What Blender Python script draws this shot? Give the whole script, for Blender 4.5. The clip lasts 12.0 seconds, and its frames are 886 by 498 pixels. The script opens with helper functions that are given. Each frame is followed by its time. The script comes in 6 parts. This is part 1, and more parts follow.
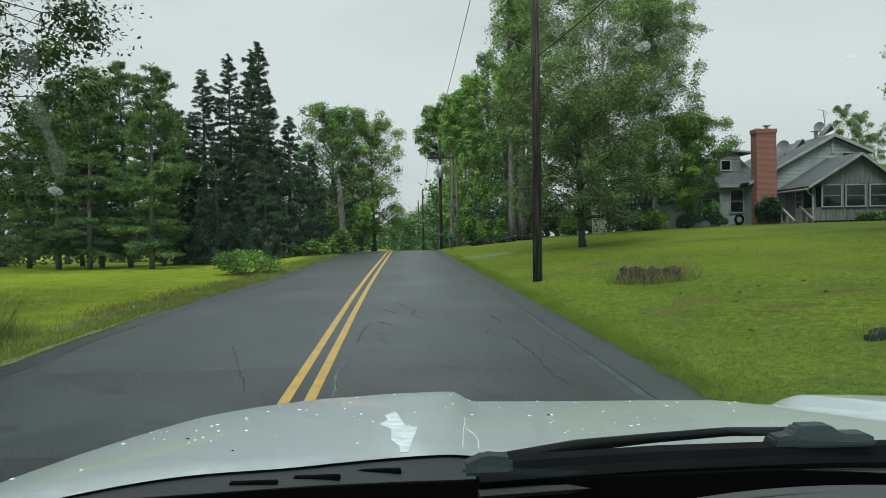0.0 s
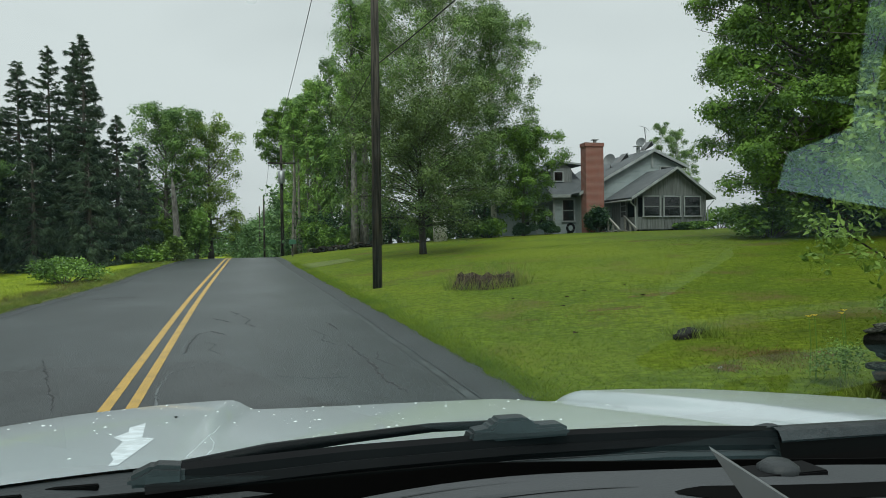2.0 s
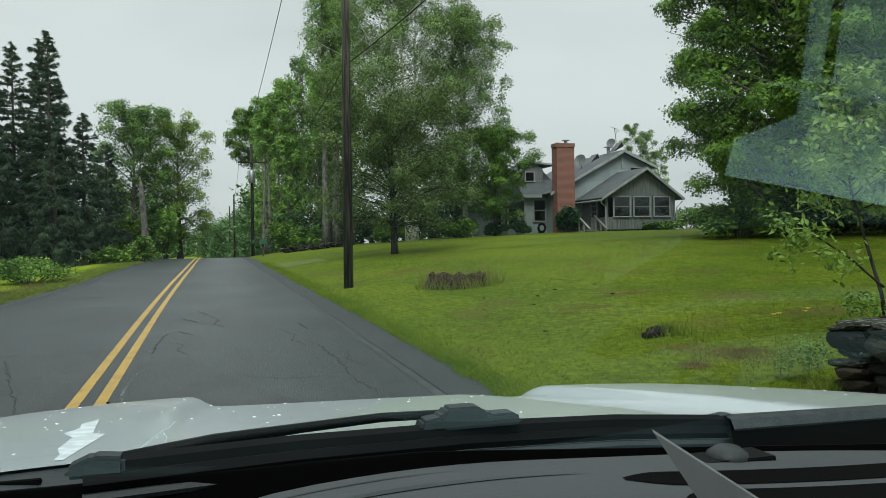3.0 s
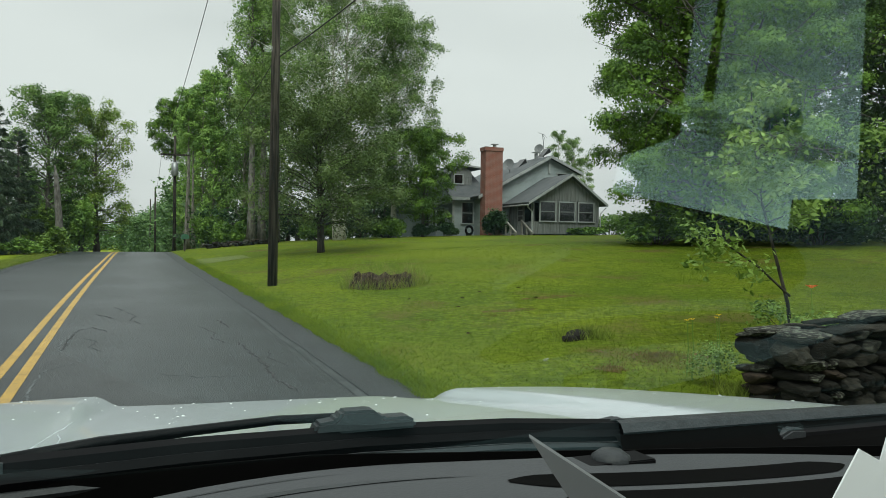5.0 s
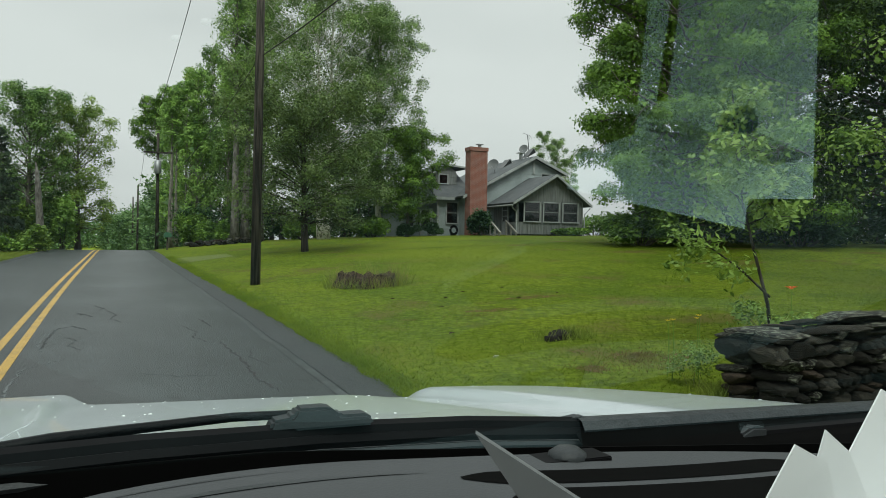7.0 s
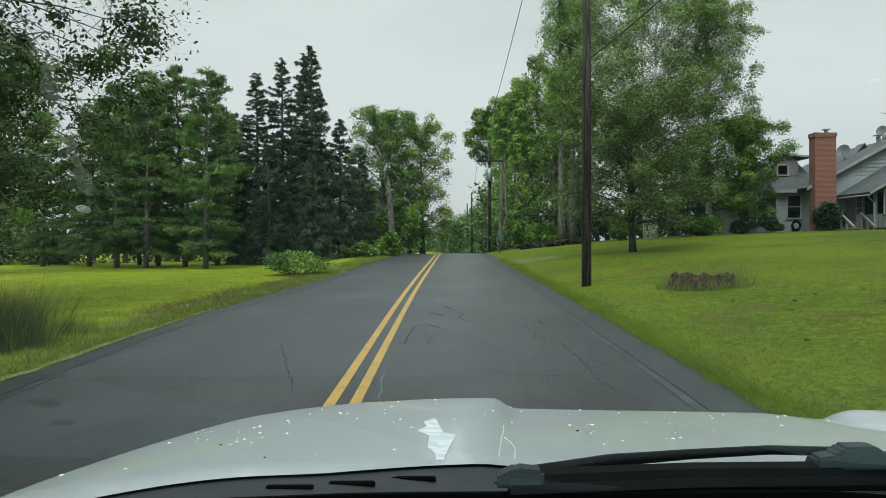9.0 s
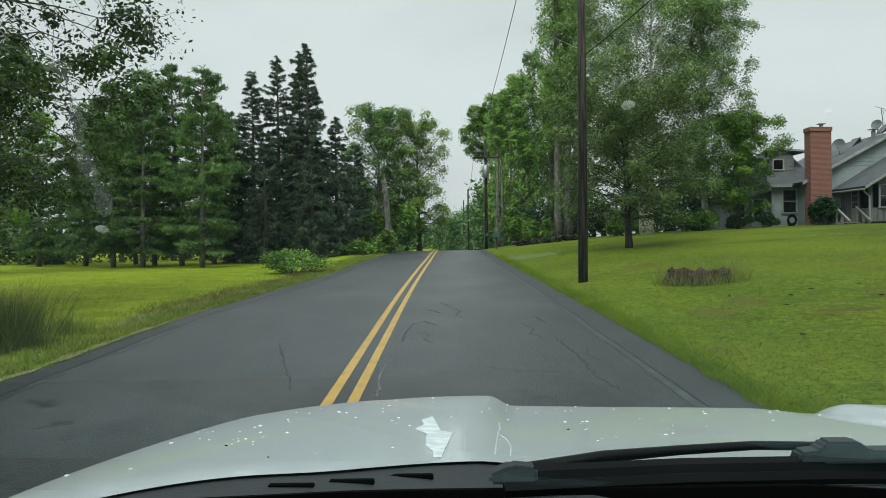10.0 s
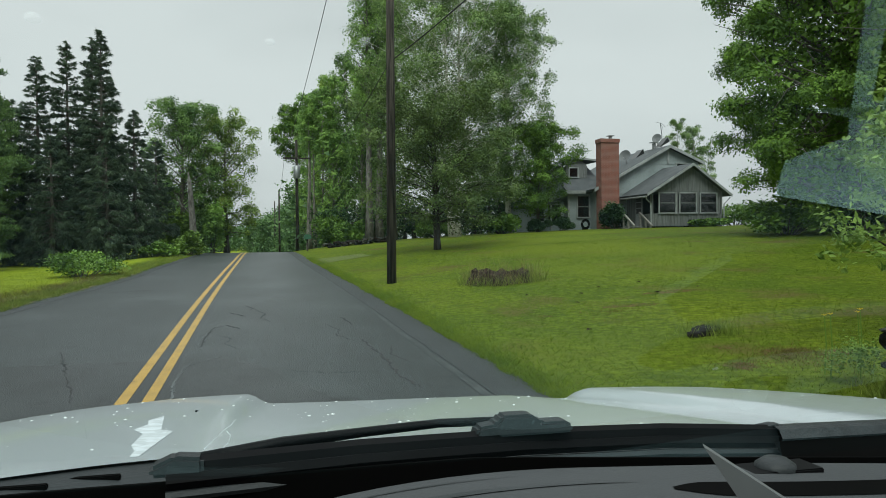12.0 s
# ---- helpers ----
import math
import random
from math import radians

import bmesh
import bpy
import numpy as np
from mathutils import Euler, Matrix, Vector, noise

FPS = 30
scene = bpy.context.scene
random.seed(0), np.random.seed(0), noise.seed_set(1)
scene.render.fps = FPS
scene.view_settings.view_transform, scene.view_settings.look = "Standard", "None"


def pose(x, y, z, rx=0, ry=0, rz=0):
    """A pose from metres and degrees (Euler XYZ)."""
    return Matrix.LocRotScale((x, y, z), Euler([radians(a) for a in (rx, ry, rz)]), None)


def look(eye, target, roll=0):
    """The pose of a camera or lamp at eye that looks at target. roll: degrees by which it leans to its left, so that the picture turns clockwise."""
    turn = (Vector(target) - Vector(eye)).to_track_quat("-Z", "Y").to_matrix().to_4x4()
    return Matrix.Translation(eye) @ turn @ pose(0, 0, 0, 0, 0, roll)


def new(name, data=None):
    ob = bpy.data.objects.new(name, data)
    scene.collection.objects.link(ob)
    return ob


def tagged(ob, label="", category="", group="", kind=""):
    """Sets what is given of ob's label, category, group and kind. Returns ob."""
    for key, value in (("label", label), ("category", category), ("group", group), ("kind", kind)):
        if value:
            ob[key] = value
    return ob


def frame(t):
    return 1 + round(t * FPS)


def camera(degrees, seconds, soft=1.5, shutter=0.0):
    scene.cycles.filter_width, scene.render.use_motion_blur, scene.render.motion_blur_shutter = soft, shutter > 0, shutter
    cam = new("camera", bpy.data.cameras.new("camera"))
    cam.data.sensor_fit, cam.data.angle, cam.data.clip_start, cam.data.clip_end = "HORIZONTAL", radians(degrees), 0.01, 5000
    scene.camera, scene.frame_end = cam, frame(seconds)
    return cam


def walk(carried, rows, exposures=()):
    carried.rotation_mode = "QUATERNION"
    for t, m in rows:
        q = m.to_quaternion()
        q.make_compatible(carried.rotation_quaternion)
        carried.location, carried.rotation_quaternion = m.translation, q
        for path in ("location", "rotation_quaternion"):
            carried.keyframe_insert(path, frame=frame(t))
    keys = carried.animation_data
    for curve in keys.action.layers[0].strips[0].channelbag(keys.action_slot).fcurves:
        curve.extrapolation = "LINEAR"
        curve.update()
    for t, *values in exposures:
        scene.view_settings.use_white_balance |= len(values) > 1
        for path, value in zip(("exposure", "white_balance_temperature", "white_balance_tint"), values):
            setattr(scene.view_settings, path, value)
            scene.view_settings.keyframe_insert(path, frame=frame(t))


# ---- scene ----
cam = camera(59.2, 12.0, soft=0.9)
PATH = [
    (0, (0.409, 0.006, 1.682), (0.521, 2.003, 1.658), -1.0),
    (0.5, (0.486, 0.005, 1.68), (0.782, 1.983, 1.66), -0.9),
    (1, (0.504, 0.01, 1.681), (0.927, 1.965, 1.671), -1.1),
    (1.5, (0.519, 0.016, 1.673), (0.947, 1.97, 1.661), -0.9),
    (2, (0.538, 0.016, 1.668), (1.042, 1.951, 1.656), -0.9),
    (2.5, (0.558, 0.014, 1.668), (1.101, 1.939, 1.656), -0.9),
    (3, (0.557, 0.017, 1.657), (1.13, 1.933, 1.644), -0.9),
    (3.2, (0.559, 0.015, 1.657), (1.148, 1.926, 1.643), -0.9),
    (4.8, (0.575, 0.0, 1.662), (1.324, 1.854, 1.648), 0.3),
    (5, (0.577, -0.002, 1.662), (1.325, 1.853, 1.65), 0.6),
    (5.5, (0.576, -0.015, 1.665), (1.32, 1.841, 1.654), 0.9),
    (6, (0.588, -0.006, 1.663), (1.334, 1.849, 1.654), 1.0),
    (6.5, (0.596, -0.013, 1.66), (1.354, 1.837, 1.648), 0.9),
    (7, (0.599, -0.011, 1.66), (1.383, 1.829, 1.648), 0.9),
    (7.5, (0.536, 0.0, 1.681), (1.174, 1.895, 1.668), -0.2),
    (7.7, (0.475, 0.0, 1.706), (0.864, 1.962, 1.693), -0.8),
    (8.2, (0.435, 0.004, 1.692), (0.537, 2.002, 1.677), -0.5),
    (9.3, (0.418, 0.006, 1.686), (0.396, 2.006, 1.67), -0.4),
    (9.5, (0.42, 0.008, 1.684), (0.403, 2.008, 1.665), -0.4),
    (10, (0.422, -0.016, 1.695), (0.418, 1.984, 1.672), -0.8),
    (10.5, (0.447, -0.009, 1.684), (0.591, 1.986, 1.659), -0.8),
    (11, (0.491, -0.005, 1.673), (0.785, 1.973, 1.646), -0.4),
    (11.5, (0.538, -0.005, 1.681), (0.97, 1.947, 1.658), -0.7),
    (12, (0.537, -0.009, 1.674), (1.005, 1.935, 1.651), -0.6),
]
walk(cam, [(t, look(eye, target, roll)) for t, eye, target, roll in PATH], [(0.0, 0.39, 6200, -7), (0.5, 0.27, 6150, -7), (1.0, 0.25, 6150, -7), (1.5, 0.29, 6150, -7), (2.0, 0.34, 6200, -7), (3.0, 0.39, 6250, -7), (5.0, 0.46, 6450, -7), (5.5, 0.42, 6450, -7), (6.5, 0.40, 6450, -7), (7.0, 0.37, 6450, -7), (7.5, 0.37, 6400, -6), (9.5, 0.42, 6250, -7), (10.5, 0.43, 6250, -7), (12.0, 0.34, 6250, -7)])

# world, sun and exposure
SUN_EL, SUN_AZ = radians(52), radians(200)
world = bpy.data.worlds.new("overcast_sky")
scene.world = world
world.use_nodes = True
wn, wl = world.node_tree.nodes, world.node_tree.links
wn.clear()
w_out, w_bg = wn.new("ShaderNodeOutputWorld"), wn.new("ShaderNodeBackground")
w_sky = wn.new("ShaderNodeTexSky")
w_sky.sky_type, w_sky.sun_disc = "NISHITA", False
w_sky.sun_elevation, w_sky.sun_rotation = SUN_EL, SUN_AZ
w_sky.air_density, w_sky.dust_density, w_sky.ozone_density = 1.0, 4.0, 1.0
w_hs = wn.new("ShaderNodeHueSaturation")
w_hs.inputs["Saturation"].default_value = 0.10
w_tc, w_map, w_noise = wn.new("ShaderNodeTexCoord"), wn.new("ShaderNodeMapping"), wn.new("ShaderNodeTexNoise")
w_map.inputs["Scale"].default_value = (1.0, 1.0, 3.0)
w_noise.inputs["Scale"].default_value, w_noise.inputs["Detail"].default_value = 1.6, 4.0
w_ramp = wn.new("ShaderNodeValToRGB")
w_ramp.color_ramp.elements[0].position, w_ramp.color_ramp.elements[0].color = 0.34, (4.9, 4.8, 5.1, 1)
w_ramp.color_ramp.elements[1].position, w_ramp.color_ramp.elements[1].color = 0.66, (6.3, 6.1, 6.42, 1)
# an overcast dome: the zenith is brighter than the horizon
w_sep, w_up = wn.new("ShaderNodeSeparateXYZ"), wn.new("ShaderNodeMapRange")
w_up.inputs["From Min"].default_value, w_up.inputs["From Max"].default_value = 0.30, 1.0
w_up.inputs["To Min"].default_value, w_up.inputs["To Max"].default_value = 1.0, 3.3
w_mul, w_mix = wn.new("ShaderNodeVectorMath"), wn.new("ShaderNodeMixRGB")
w_mul.operation = "SCALE"
w_mix.inputs["Fac"].default_value = 0.85
wl.new(w_tc.outputs["Generated"], w_map.inputs["Vector"])
wl.new(w_map.outputs["Vector"], w_noise.inputs["Vector"])
wl.new(w_noise.outputs["Fac"], w_ramp.inputs["Fac"])
wl.new(w_tc.outputs["Generated"], w_sep.inputs["Vector"])
wl.new(w_sep.outputs["Z"], w_up.inputs["Value"])
wl.new(w_ramp.outputs["Color"], w_mul.inputs[0])
wl.new(w_up.outputs["Result"], w_mul.inputs["Scale"])
wl.new(w_sky.outputs["Color"], w_hs.inputs["Color"])
wl.new(w_hs.outputs["Color"], w_mix.inputs["Color1"])
wl.new(w_mul.outputs["Vector"], w_mix.inputs["Color2"])
wl.new(w_mix.outputs["Color"], w_bg.inputs["Color"])
w_bg.inputs["Strength"].default_value = 0.10
wl.new(w_bg.outputs["Background"], w_out.inputs["Surface"])

sun_data = bpy.data.lights.new("sun", "SUN")
sun_data.energy, sun_data.angle, sun_data.color = 1.4, radians(25), (1.0, 0.97, 0.92)
sun = new("sun", sun_data)
sun.rotation_euler = Vector((-math.sin(SUN_AZ) * math.cos(SUN_EL), -math.cos(SUN_AZ) * math.cos(SUN_EL), -math.sin(SUN_EL))).to_track_quat("-Z", "Y").to_euler()


# ---- materials ----
def material(name, base, rough=0.6, second=None, scale=3.0, fine=None, bump=0.0, bump_scale=40.0, metal=0.0,
             coat=0.0, island=0.0, per_object=0.0, spec=0.5, stretch=(1, 1, 1), low=0.35, high=0.65, through_light=0.0, detail=6.0):
    """A procedural surface: two colours mixed by a broad noise, a fine grain, a relief, and a spread by piece."""
    m = bpy.data.materials.new(name)
    m.use_nodes = True
    nt = m.node_tree
    n, l = nt.nodes, nt.links
    b = n["Principled BSDF"]
    b.inputs["Roughness"].default_value, b.inputs["Metallic"].default_value = rough, metal
    b.inputs["Specular IOR Level"].default_value = spec
    b.inputs["Coat Weight"].default_value, b.inputs["Coat Roughness"].default_value = coat, 0.04
    tc, mp = n.new("ShaderNodeTexCoord"), n.new("ShaderNodeMapping")
    mp.inputs["Scale"].default_value = stretch
    l.new(tc.outputs["Object"], mp.inputs["Vector"])
    col = n.new("ShaderNodeRGB")
    col.outputs[0].default_value = (*base, 1)
    out = col.outputs[0]
    if second:
        no, rp, mx = n.new("ShaderNodeTexNoise"), n.new("ShaderNodeMapRange"), n.new("ShaderNodeMixRGB")
        no.inputs["Scale"].default_value, no.inputs["Detail"].default_value = scale, detail
        rp.inputs["From Min"].default_value, rp.inputs["From Max"].default_value = low, high
        l.new(mp.outputs[0], no.inputs["Vector"])
        l.new(no.outputs["Fac"], rp.inputs["Value"])
        l.new(rp.outputs[0], mx.inputs["Fac"])
        l.new(out, mx.inputs["Color1"])
        mx.inputs["Color2"].default_value = (*second, 1)
        out = mx.outputs[0]
    if fine:
        fs, amount = fine
        no, rp, mx = n.new("ShaderNodeTexNoise"), n.new("ShaderNodeMapRange"), n.new("ShaderNodeVectorMath")
        no.inputs["Scale"].default_value, no.inputs["Detail"].default_value = fs, 3.0
        rp.inputs["From Min"].default_value, rp.inputs["From Max"].default_value = 0.25, 0.75
        rp.inputs["To Min"].default_value, rp.inputs["To Max"].default_value = 1 - amount, 1 + amount
        mx.operation = "SCALE"
        l.new(mp.outputs[0], no.inputs["Vector"])
        l.new(no.outputs["Fac"], rp.inputs["Value"])
        l.new(out, mx.inputs[0])
        l.new(rp.outputs[0], mx.inputs["Scale"])
        out = mx.outputs[0]
    for amount, kind, socket in ((island, "ShaderNodeNewGeometry", "Random Per Island"), (per_object, "ShaderNodeObjectInfo", "Random")):
        if amount:
            g, rp, mx = n.new(kind), n.new("ShaderNodeMapRange"), n.new("ShaderNodeVectorMath")
            rp.inputs["To Min"].default_value, rp.inputs["To Max"].default_value = 1 - amount, 1 + amount
            mx.operation = "SCALE"
            l.new(g.outputs[socket], rp.inputs["Value"])
            l.new(out, mx.inputs[0])
            l.new(rp.outputs[0], mx.inputs["Scale"])
            out = mx.outputs[0]
    l.new(out, b.inputs["Base Color"])
    if bump:
        no, bp = n.new("ShaderNodeTexNoise"), n.new("ShaderNodeBump")
        no.inputs["Scale"].default_value, no.inputs["Detail"].default_value = bump_scale, 5.0
        bp.inputs["Strength"].default_value, bp.inputs["Distance"].default_value = bump, 0.02
        l.new(mp.outputs[0], no.inputs["Vector"])
        l.new(no.outputs["Fac"], bp.inputs["Height"])
        l.new(bp.outputs[0], b.inputs["Normal"])
    if through_light:
        t, mx = n.new("ShaderNodeBsdfTranslucent"), n.new("ShaderNodeMixShader")
        mx.inputs["Fac"].default_value = through_light
        l.new(out, t.inputs["Color"])
        l.new(b.outputs[0], mx.inputs[1])
        l.new(t.outputs[0], mx.inputs[2])
        l.new(mx.outputs[0], n["Material Output"].inputs["Surface"])
    return m


def leaf(name, a, b, island=0.16, spec=0.22):
    low, high = [c * 0.80 for c in a], [c * 1.08 for c in b]
    return material(name, low, 0.5, high, scale=1.1, island=island, spec=spec, through_light=0.24, low=0.40, high=0.60, detail=3.0)


M_ASPHALT = material("asphalt", (0.012, 0.0160, 0.0170), 0.43, (0.022, 0.027, 0.029), scale=0.8, fine=(55, 0.85), stretch=(1, 0.35, 1), bump=0.4, bump_scale=75, spec=0.5)
M_ASPHALT_EDGE = material("asphalt_shoulder", (0.011, 0.0145, 0.0155), 0.50, (0.020, 0.024, 0.026), scale=1.1, fine=(60, 0.7), bump=0.8, bump_scale=60, spec=0.45)
M_YELLOW = material("yellow_paint", (0.37, 0.235, 0.05), 0.6, (0.25, 0.165, 0.045), scale=3.0, fine=(60, 0.3), bump=0.3, bump_scale=150, low=0.45, high=0.75)
M_EDGE = material("worn_white_paint", (0.036, 0.042, 0.044), 0.46, (0.016, 0.020, 0.0215), scale=3.2, fine=(60, 0.6), low=0.42, high=0.62, spec=0.5)
M_CRACK = material("crack", (0.018, 0.018, 0.02), 0.8, (0.03, 0.03, 0.03), scale=9)
M_SEALED = material("sealed_crack", (0.105, 0.117, 0.121), 0.6, (0.060, 0.068, 0.071), scale=6)
M_LAWN = material("lawn", (0.104, 0.134, 0.0092), 0.85, (0.068, 0.101, 0.0078), scale=0.32, fine=(9.0, 0.5), bump=0.6, bump_scale=35, spec=0.06)
M_BLADE = material("grass_blades", (0.116, 0.160, 0.0130), 0.7, (0.078, 0.122, 0.0108), scale=0.32, island=0.20, spec=0.06, through_light=0.5)
M_VERGE = material("verge_blades", (0.175, 0.235, 0.022), 0.6, (0.118, 0.182, 0.018), scale=0.8, island=0.2, spec=0.1, through_light=0.5)
M_TALL = material("tall_grass", (0.20, 0.235, 0.040), 0.6, (0.13, 0.18, 0.030), scale=1.5, island=0.4, spec=0.15, through_light=0.3)
M_DRY = material("dry_grass", (0.24, 0.20, 0.09), 0.7, (0.13, 0.14, 0.05), scale=2.0, island=0.4, spec=0.1, through_light=0.25)
M_CLUMP = material("dark_wild_grass", (0.085, 0.115, 0.026), 0.7, (0.050, 0.075, 0.018), scale=1.5, island=0.4, spec=0.1, through_light=0.25)
M_BROWN = material("dead_grass", (0.15, 0.115, 0.045), 0.8, (0.12, 0.11, 0.03), scale=2.0, island=0.3, spec=0.1, through_light=0.2)
M_GRAVEL_PALE = material("pale_gravel", (0.17, 0.135, 0.075), 0.95, (0.12, 0.14, 0.03), scale=2.2, fine=(50, 0.4), bump=0.8, bump_scale=60, low=0.42, high=0.58)
M_BARK = material("bark", (0.060, 0.050, 0.042), 0.9, (0.11, 0.10, 0.085), scale=4, bump=0.8, bump_scale=14, stretch=(1, 1, 0.25))
M_BARK_PALE = material("pale_bark", (0.30, 0.28, 0.24), 0.8, (0.10, 0.09, 0.075), scale=5, bump=0.5, bump_scale=16, stretch=(1, 1, 0.4))
M_SNAG = material("dead_bark", (0.17, 0.16, 0.145), 0.9, (0.055, 0.050, 0.045), scale=7, bump=0.8, bump_scale=18, stretch=(1, 1, 0.4))
M_BIRCHBARK = material("birch_bark", (0.56, 0.54, 0.49), 0.75, (0.16, 0.145, 0.125), scale=4.5, bump=0.4, bump_scale=20, stretch=(1, 1, 1.6), low=0.52, high=0.66)
M_STRIP = material("strip_plastic", (0.13, 0.135, 0.14), 0.5, (0.10, 0.105, 0.11), scale=8)
M_SPRUCE = leaf("spruce_needles", (0.050, 0.078, 0.050), (0.085, 0.120, 0.070), spec=0.12)
M_PINE = leaf("pine_needles", (0.080, 0.140, 0.052), (0.150, 0.235, 0.072), spec=0.15)
# shaded copy of the maple leaves: the shade is put into the colour
M_SHADE_MAPLE = leaf("shaded_maple_leaves", (0.036, 0.068, 0.017), (0.064, 0.106, 0.022))
M_MAPLE = leaf("maple_leaves", (0.078, 0.150, 0.024), (0.145, 0.245, 0.034))
M_BIRCH = leaf("birch_leaves", (0.118, 0.196, 0.058), (0.215, 0.310, 0.098))
M_POPLAR = leaf("poplar_leaves", (0.1533, 0.2705, 0.06279), (0.2645, 0.4105, 0.09177))
M_POPLAR_YELLOW = leaf("yellow_poplar_leaves", (0.150, 0.235, 0.044), (0.225, 0.312, 0.058))
M_POPLAR_DARK = leaf("dark_poplar_leaves", (0.090, 0.168, 0.044), (0.152, 0.245, 0.060))
M_APPLE = leaf("apple_leaves", (0.080, 0.128, 0.036), (0.135, 0.190, 0.056))
M_SHRUB = leaf("shrub_leaves", (0.09361, 0.1756, 0.03234), (0.1697, 0.2772, 0.0462))
M_LIGHT_LEAF = leaf("young_leaves", (0.138, 0.23, 0.04), (0.196, 0.287, 0.057))
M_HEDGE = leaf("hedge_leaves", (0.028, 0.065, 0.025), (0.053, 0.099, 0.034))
M_FAR = leaf("far_woods_leaves", (0.08165, 0.1598, 0.0529), (0.1334, 0.2208, 0.07015))
M_POLE = material("pole_wood", (0.018, 0.0160, 0.0138), 0.85, (0.068, 0.059, 0.049), scale=3.5, low=0.42, high=0.6, bump=0.7, bump_scale=20, stretch=(4, 4, 0.25), spec=0.2)
M_STONE = material("fieldstone", (0.012, 0.0117, 0.0100), 0.95, (0.033, 0.031, 0.025), scale=5, fine=(40, 0.35), bump=1.0, bump_scale=16, per_object=0.55, spec=0.12)
M_LICHEN = material("lichen_stone", (0.022, 0.021, 0.0185), 0.95, (0.110, 0.115, 0.090), scale=7, fine=(40, 0.35), bump=0.8, bump_scale=22, per_object=0.3, low=0.48, high=0.6, spec=0.12)
M_RUSTSTONE = material("rusty_stone", (0.050, 0.038, 0.028), 0.95, (0.024, 0.020, 0.017), scale=6, fine=(40, 0.35), bump=0.9, bump_scale=18, per_object=0.3, spec=0.12)
M_SIDING = material("grey_siding", (0.2838, 0.3182, 0.3268), 0.75, (0.2236, 0.2537, 0.258), scale=1.2, fine=(12, 0.1))
M_PORCHWALL = material("weathered_boards", (0.175, 0.182, 0.178), 0.85, (0.100, 0.104, 0.102), scale=2.2, fine=(20, 0.2), stretch=(6, 6, 0.4))
M_TRIM = material("pale_trim", (0.323, 0.34, 0.34), 0.6, (0.2295, 0.238, 0.238), scale=3)
M_ROOF = material("roof_shingle", (0.0553, 0.0612, 0.0663), 0.9, (0.0808, 0.085, 0.0892), scale=1.5, fine=(16, 0.25), bump=0.5, bump_scale=14)
M_DARK = material("dark_opening", (0.012, 0.013, 0.014), 0.3, (0.02, 0.02, 0.02), scale=2)
M_STEPWOOD = material("weathered_step", (0.26, 0.25, 0.225), 0.85, (0.16, 0.152, 0.138), scale=5, stretch=(1, 1, 5))
M_DISH = material("dish_grey", (0.13, 0.135, 0.14), 0.6, (0.10, 0.105, 0.11), scale=5)
# near black for slots and gaps, their shade put into the colour
M_GAP_BLACK = material("gap_black", (0.002, 0.002, 0.002), 0.8, (0.003, 0.003, 0.003), scale=5, spec=0.02)
M_METAL = material("grey_metal", (0.33, 0.34, 0.35), 0.45, (0.25, 0.26, 0.27), scale=6, metal=0.6)
M_WIRE = material("black_cable", (0.012, 0.012, 0.013), 0.6)
M_GREENBOX = material("green_enamel", (0.03, 0.10, 0.055), 0.45, (0.025, 0.08, 0.045), scale=8)
M_PAINT = material("white_car_paint", (0.43, 0.465, 0.485), 0.30, (0.40, 0.435, 0.455), scale=1.5, fine=(30, 0.03), coat=0.55, spec=0.28)
# pale colour for the reflections laid on the hood
M_HOOD_GLARE = material("reflection_paint", (0.57, 0.61, 0.64), 0.6, (0.45, 0.485, 0.505), scale=45, low=0.45, high=0.55)
M_PLASTIC = material("black_plastic", (0.0034, 0.0040, 0.0046), 0.5, (0.0062, 0.0070, 0.0082), scale=6, spec=0.10, bump=0.15, bump_scale=300)
M_RUBBER = material("black_rubber", (0.0036, 0.0036, 0.0042), 0.6, (0.0058, 0.0058, 0.0064), scale=9, spec=0.06)
M_DASH = material("grey_dash_plastic", (0.046, 0.0483, 0.052), 0.6, (0.0535, 0.0557, 0.0594), scale=4, spec=0.12, bump=0.08, bump_scale=400)
M_PAPER = material("paper", (0.84, 0.86, 0.87), 0.8, (0.79, 0.81, 0.82), scale=4)
M_PAPER_WHITE = material("white_paper", (0.66, 0.68, 0.69), 0.8, (0.60, 0.62, 0.63), scale=4)
M_DRIVE = material("grassy_gravel", (0.080, 0.100, 0.018), 0.95, (0.095, 0.125, 0.012), scale=1.5, fine=(40, 0.4), bump=0.8, bump_scale=60)
M_CLIP = material("grey_clip_plastic", (0.021, 0.024, 0.026), 0.5, (0.034, 0.037, 0.040), scale=8, spec=0.2, bump=0.1, bump_scale=300)
M_PANEL = material("grey_cowl_plastic", (0.026, 0.028, 0.031), 0.45, (0.035, 0.038, 0.041), scale=9, spec=0.25, fine=(90, 0.3), bump=0.2, bump_scale=300)
M_INK = material("print", (0.06, 0.10, 0.22), 0.7, (0.05, 0.08, 0.18), scale=9)
M_CLOTH = material("grey_headliner", (0.16, 0.16, 0.16), 0.95, (0.13, 0.13, 0.13), scale=8)
M_LILY = material("orange_petal", (0.75, 0.13, 0.03), 0.6, (0.80, 0.20, 0.04), scale=9, through_light=0.3)
M_GOLD = material("yellow_petal", (0.72, 0.55, 0.03), 0.6, (0.62, 0.45, 0.03), scale=9, through_light=0.3)
M_WALL_FILL = material("dark_wall_fill", (0.035, 0.030, 0.022), 0.95, (0.06, 0.05, 0.035), scale=6, fine=(30, 0.4), bump=0.9, bump_scale=20)
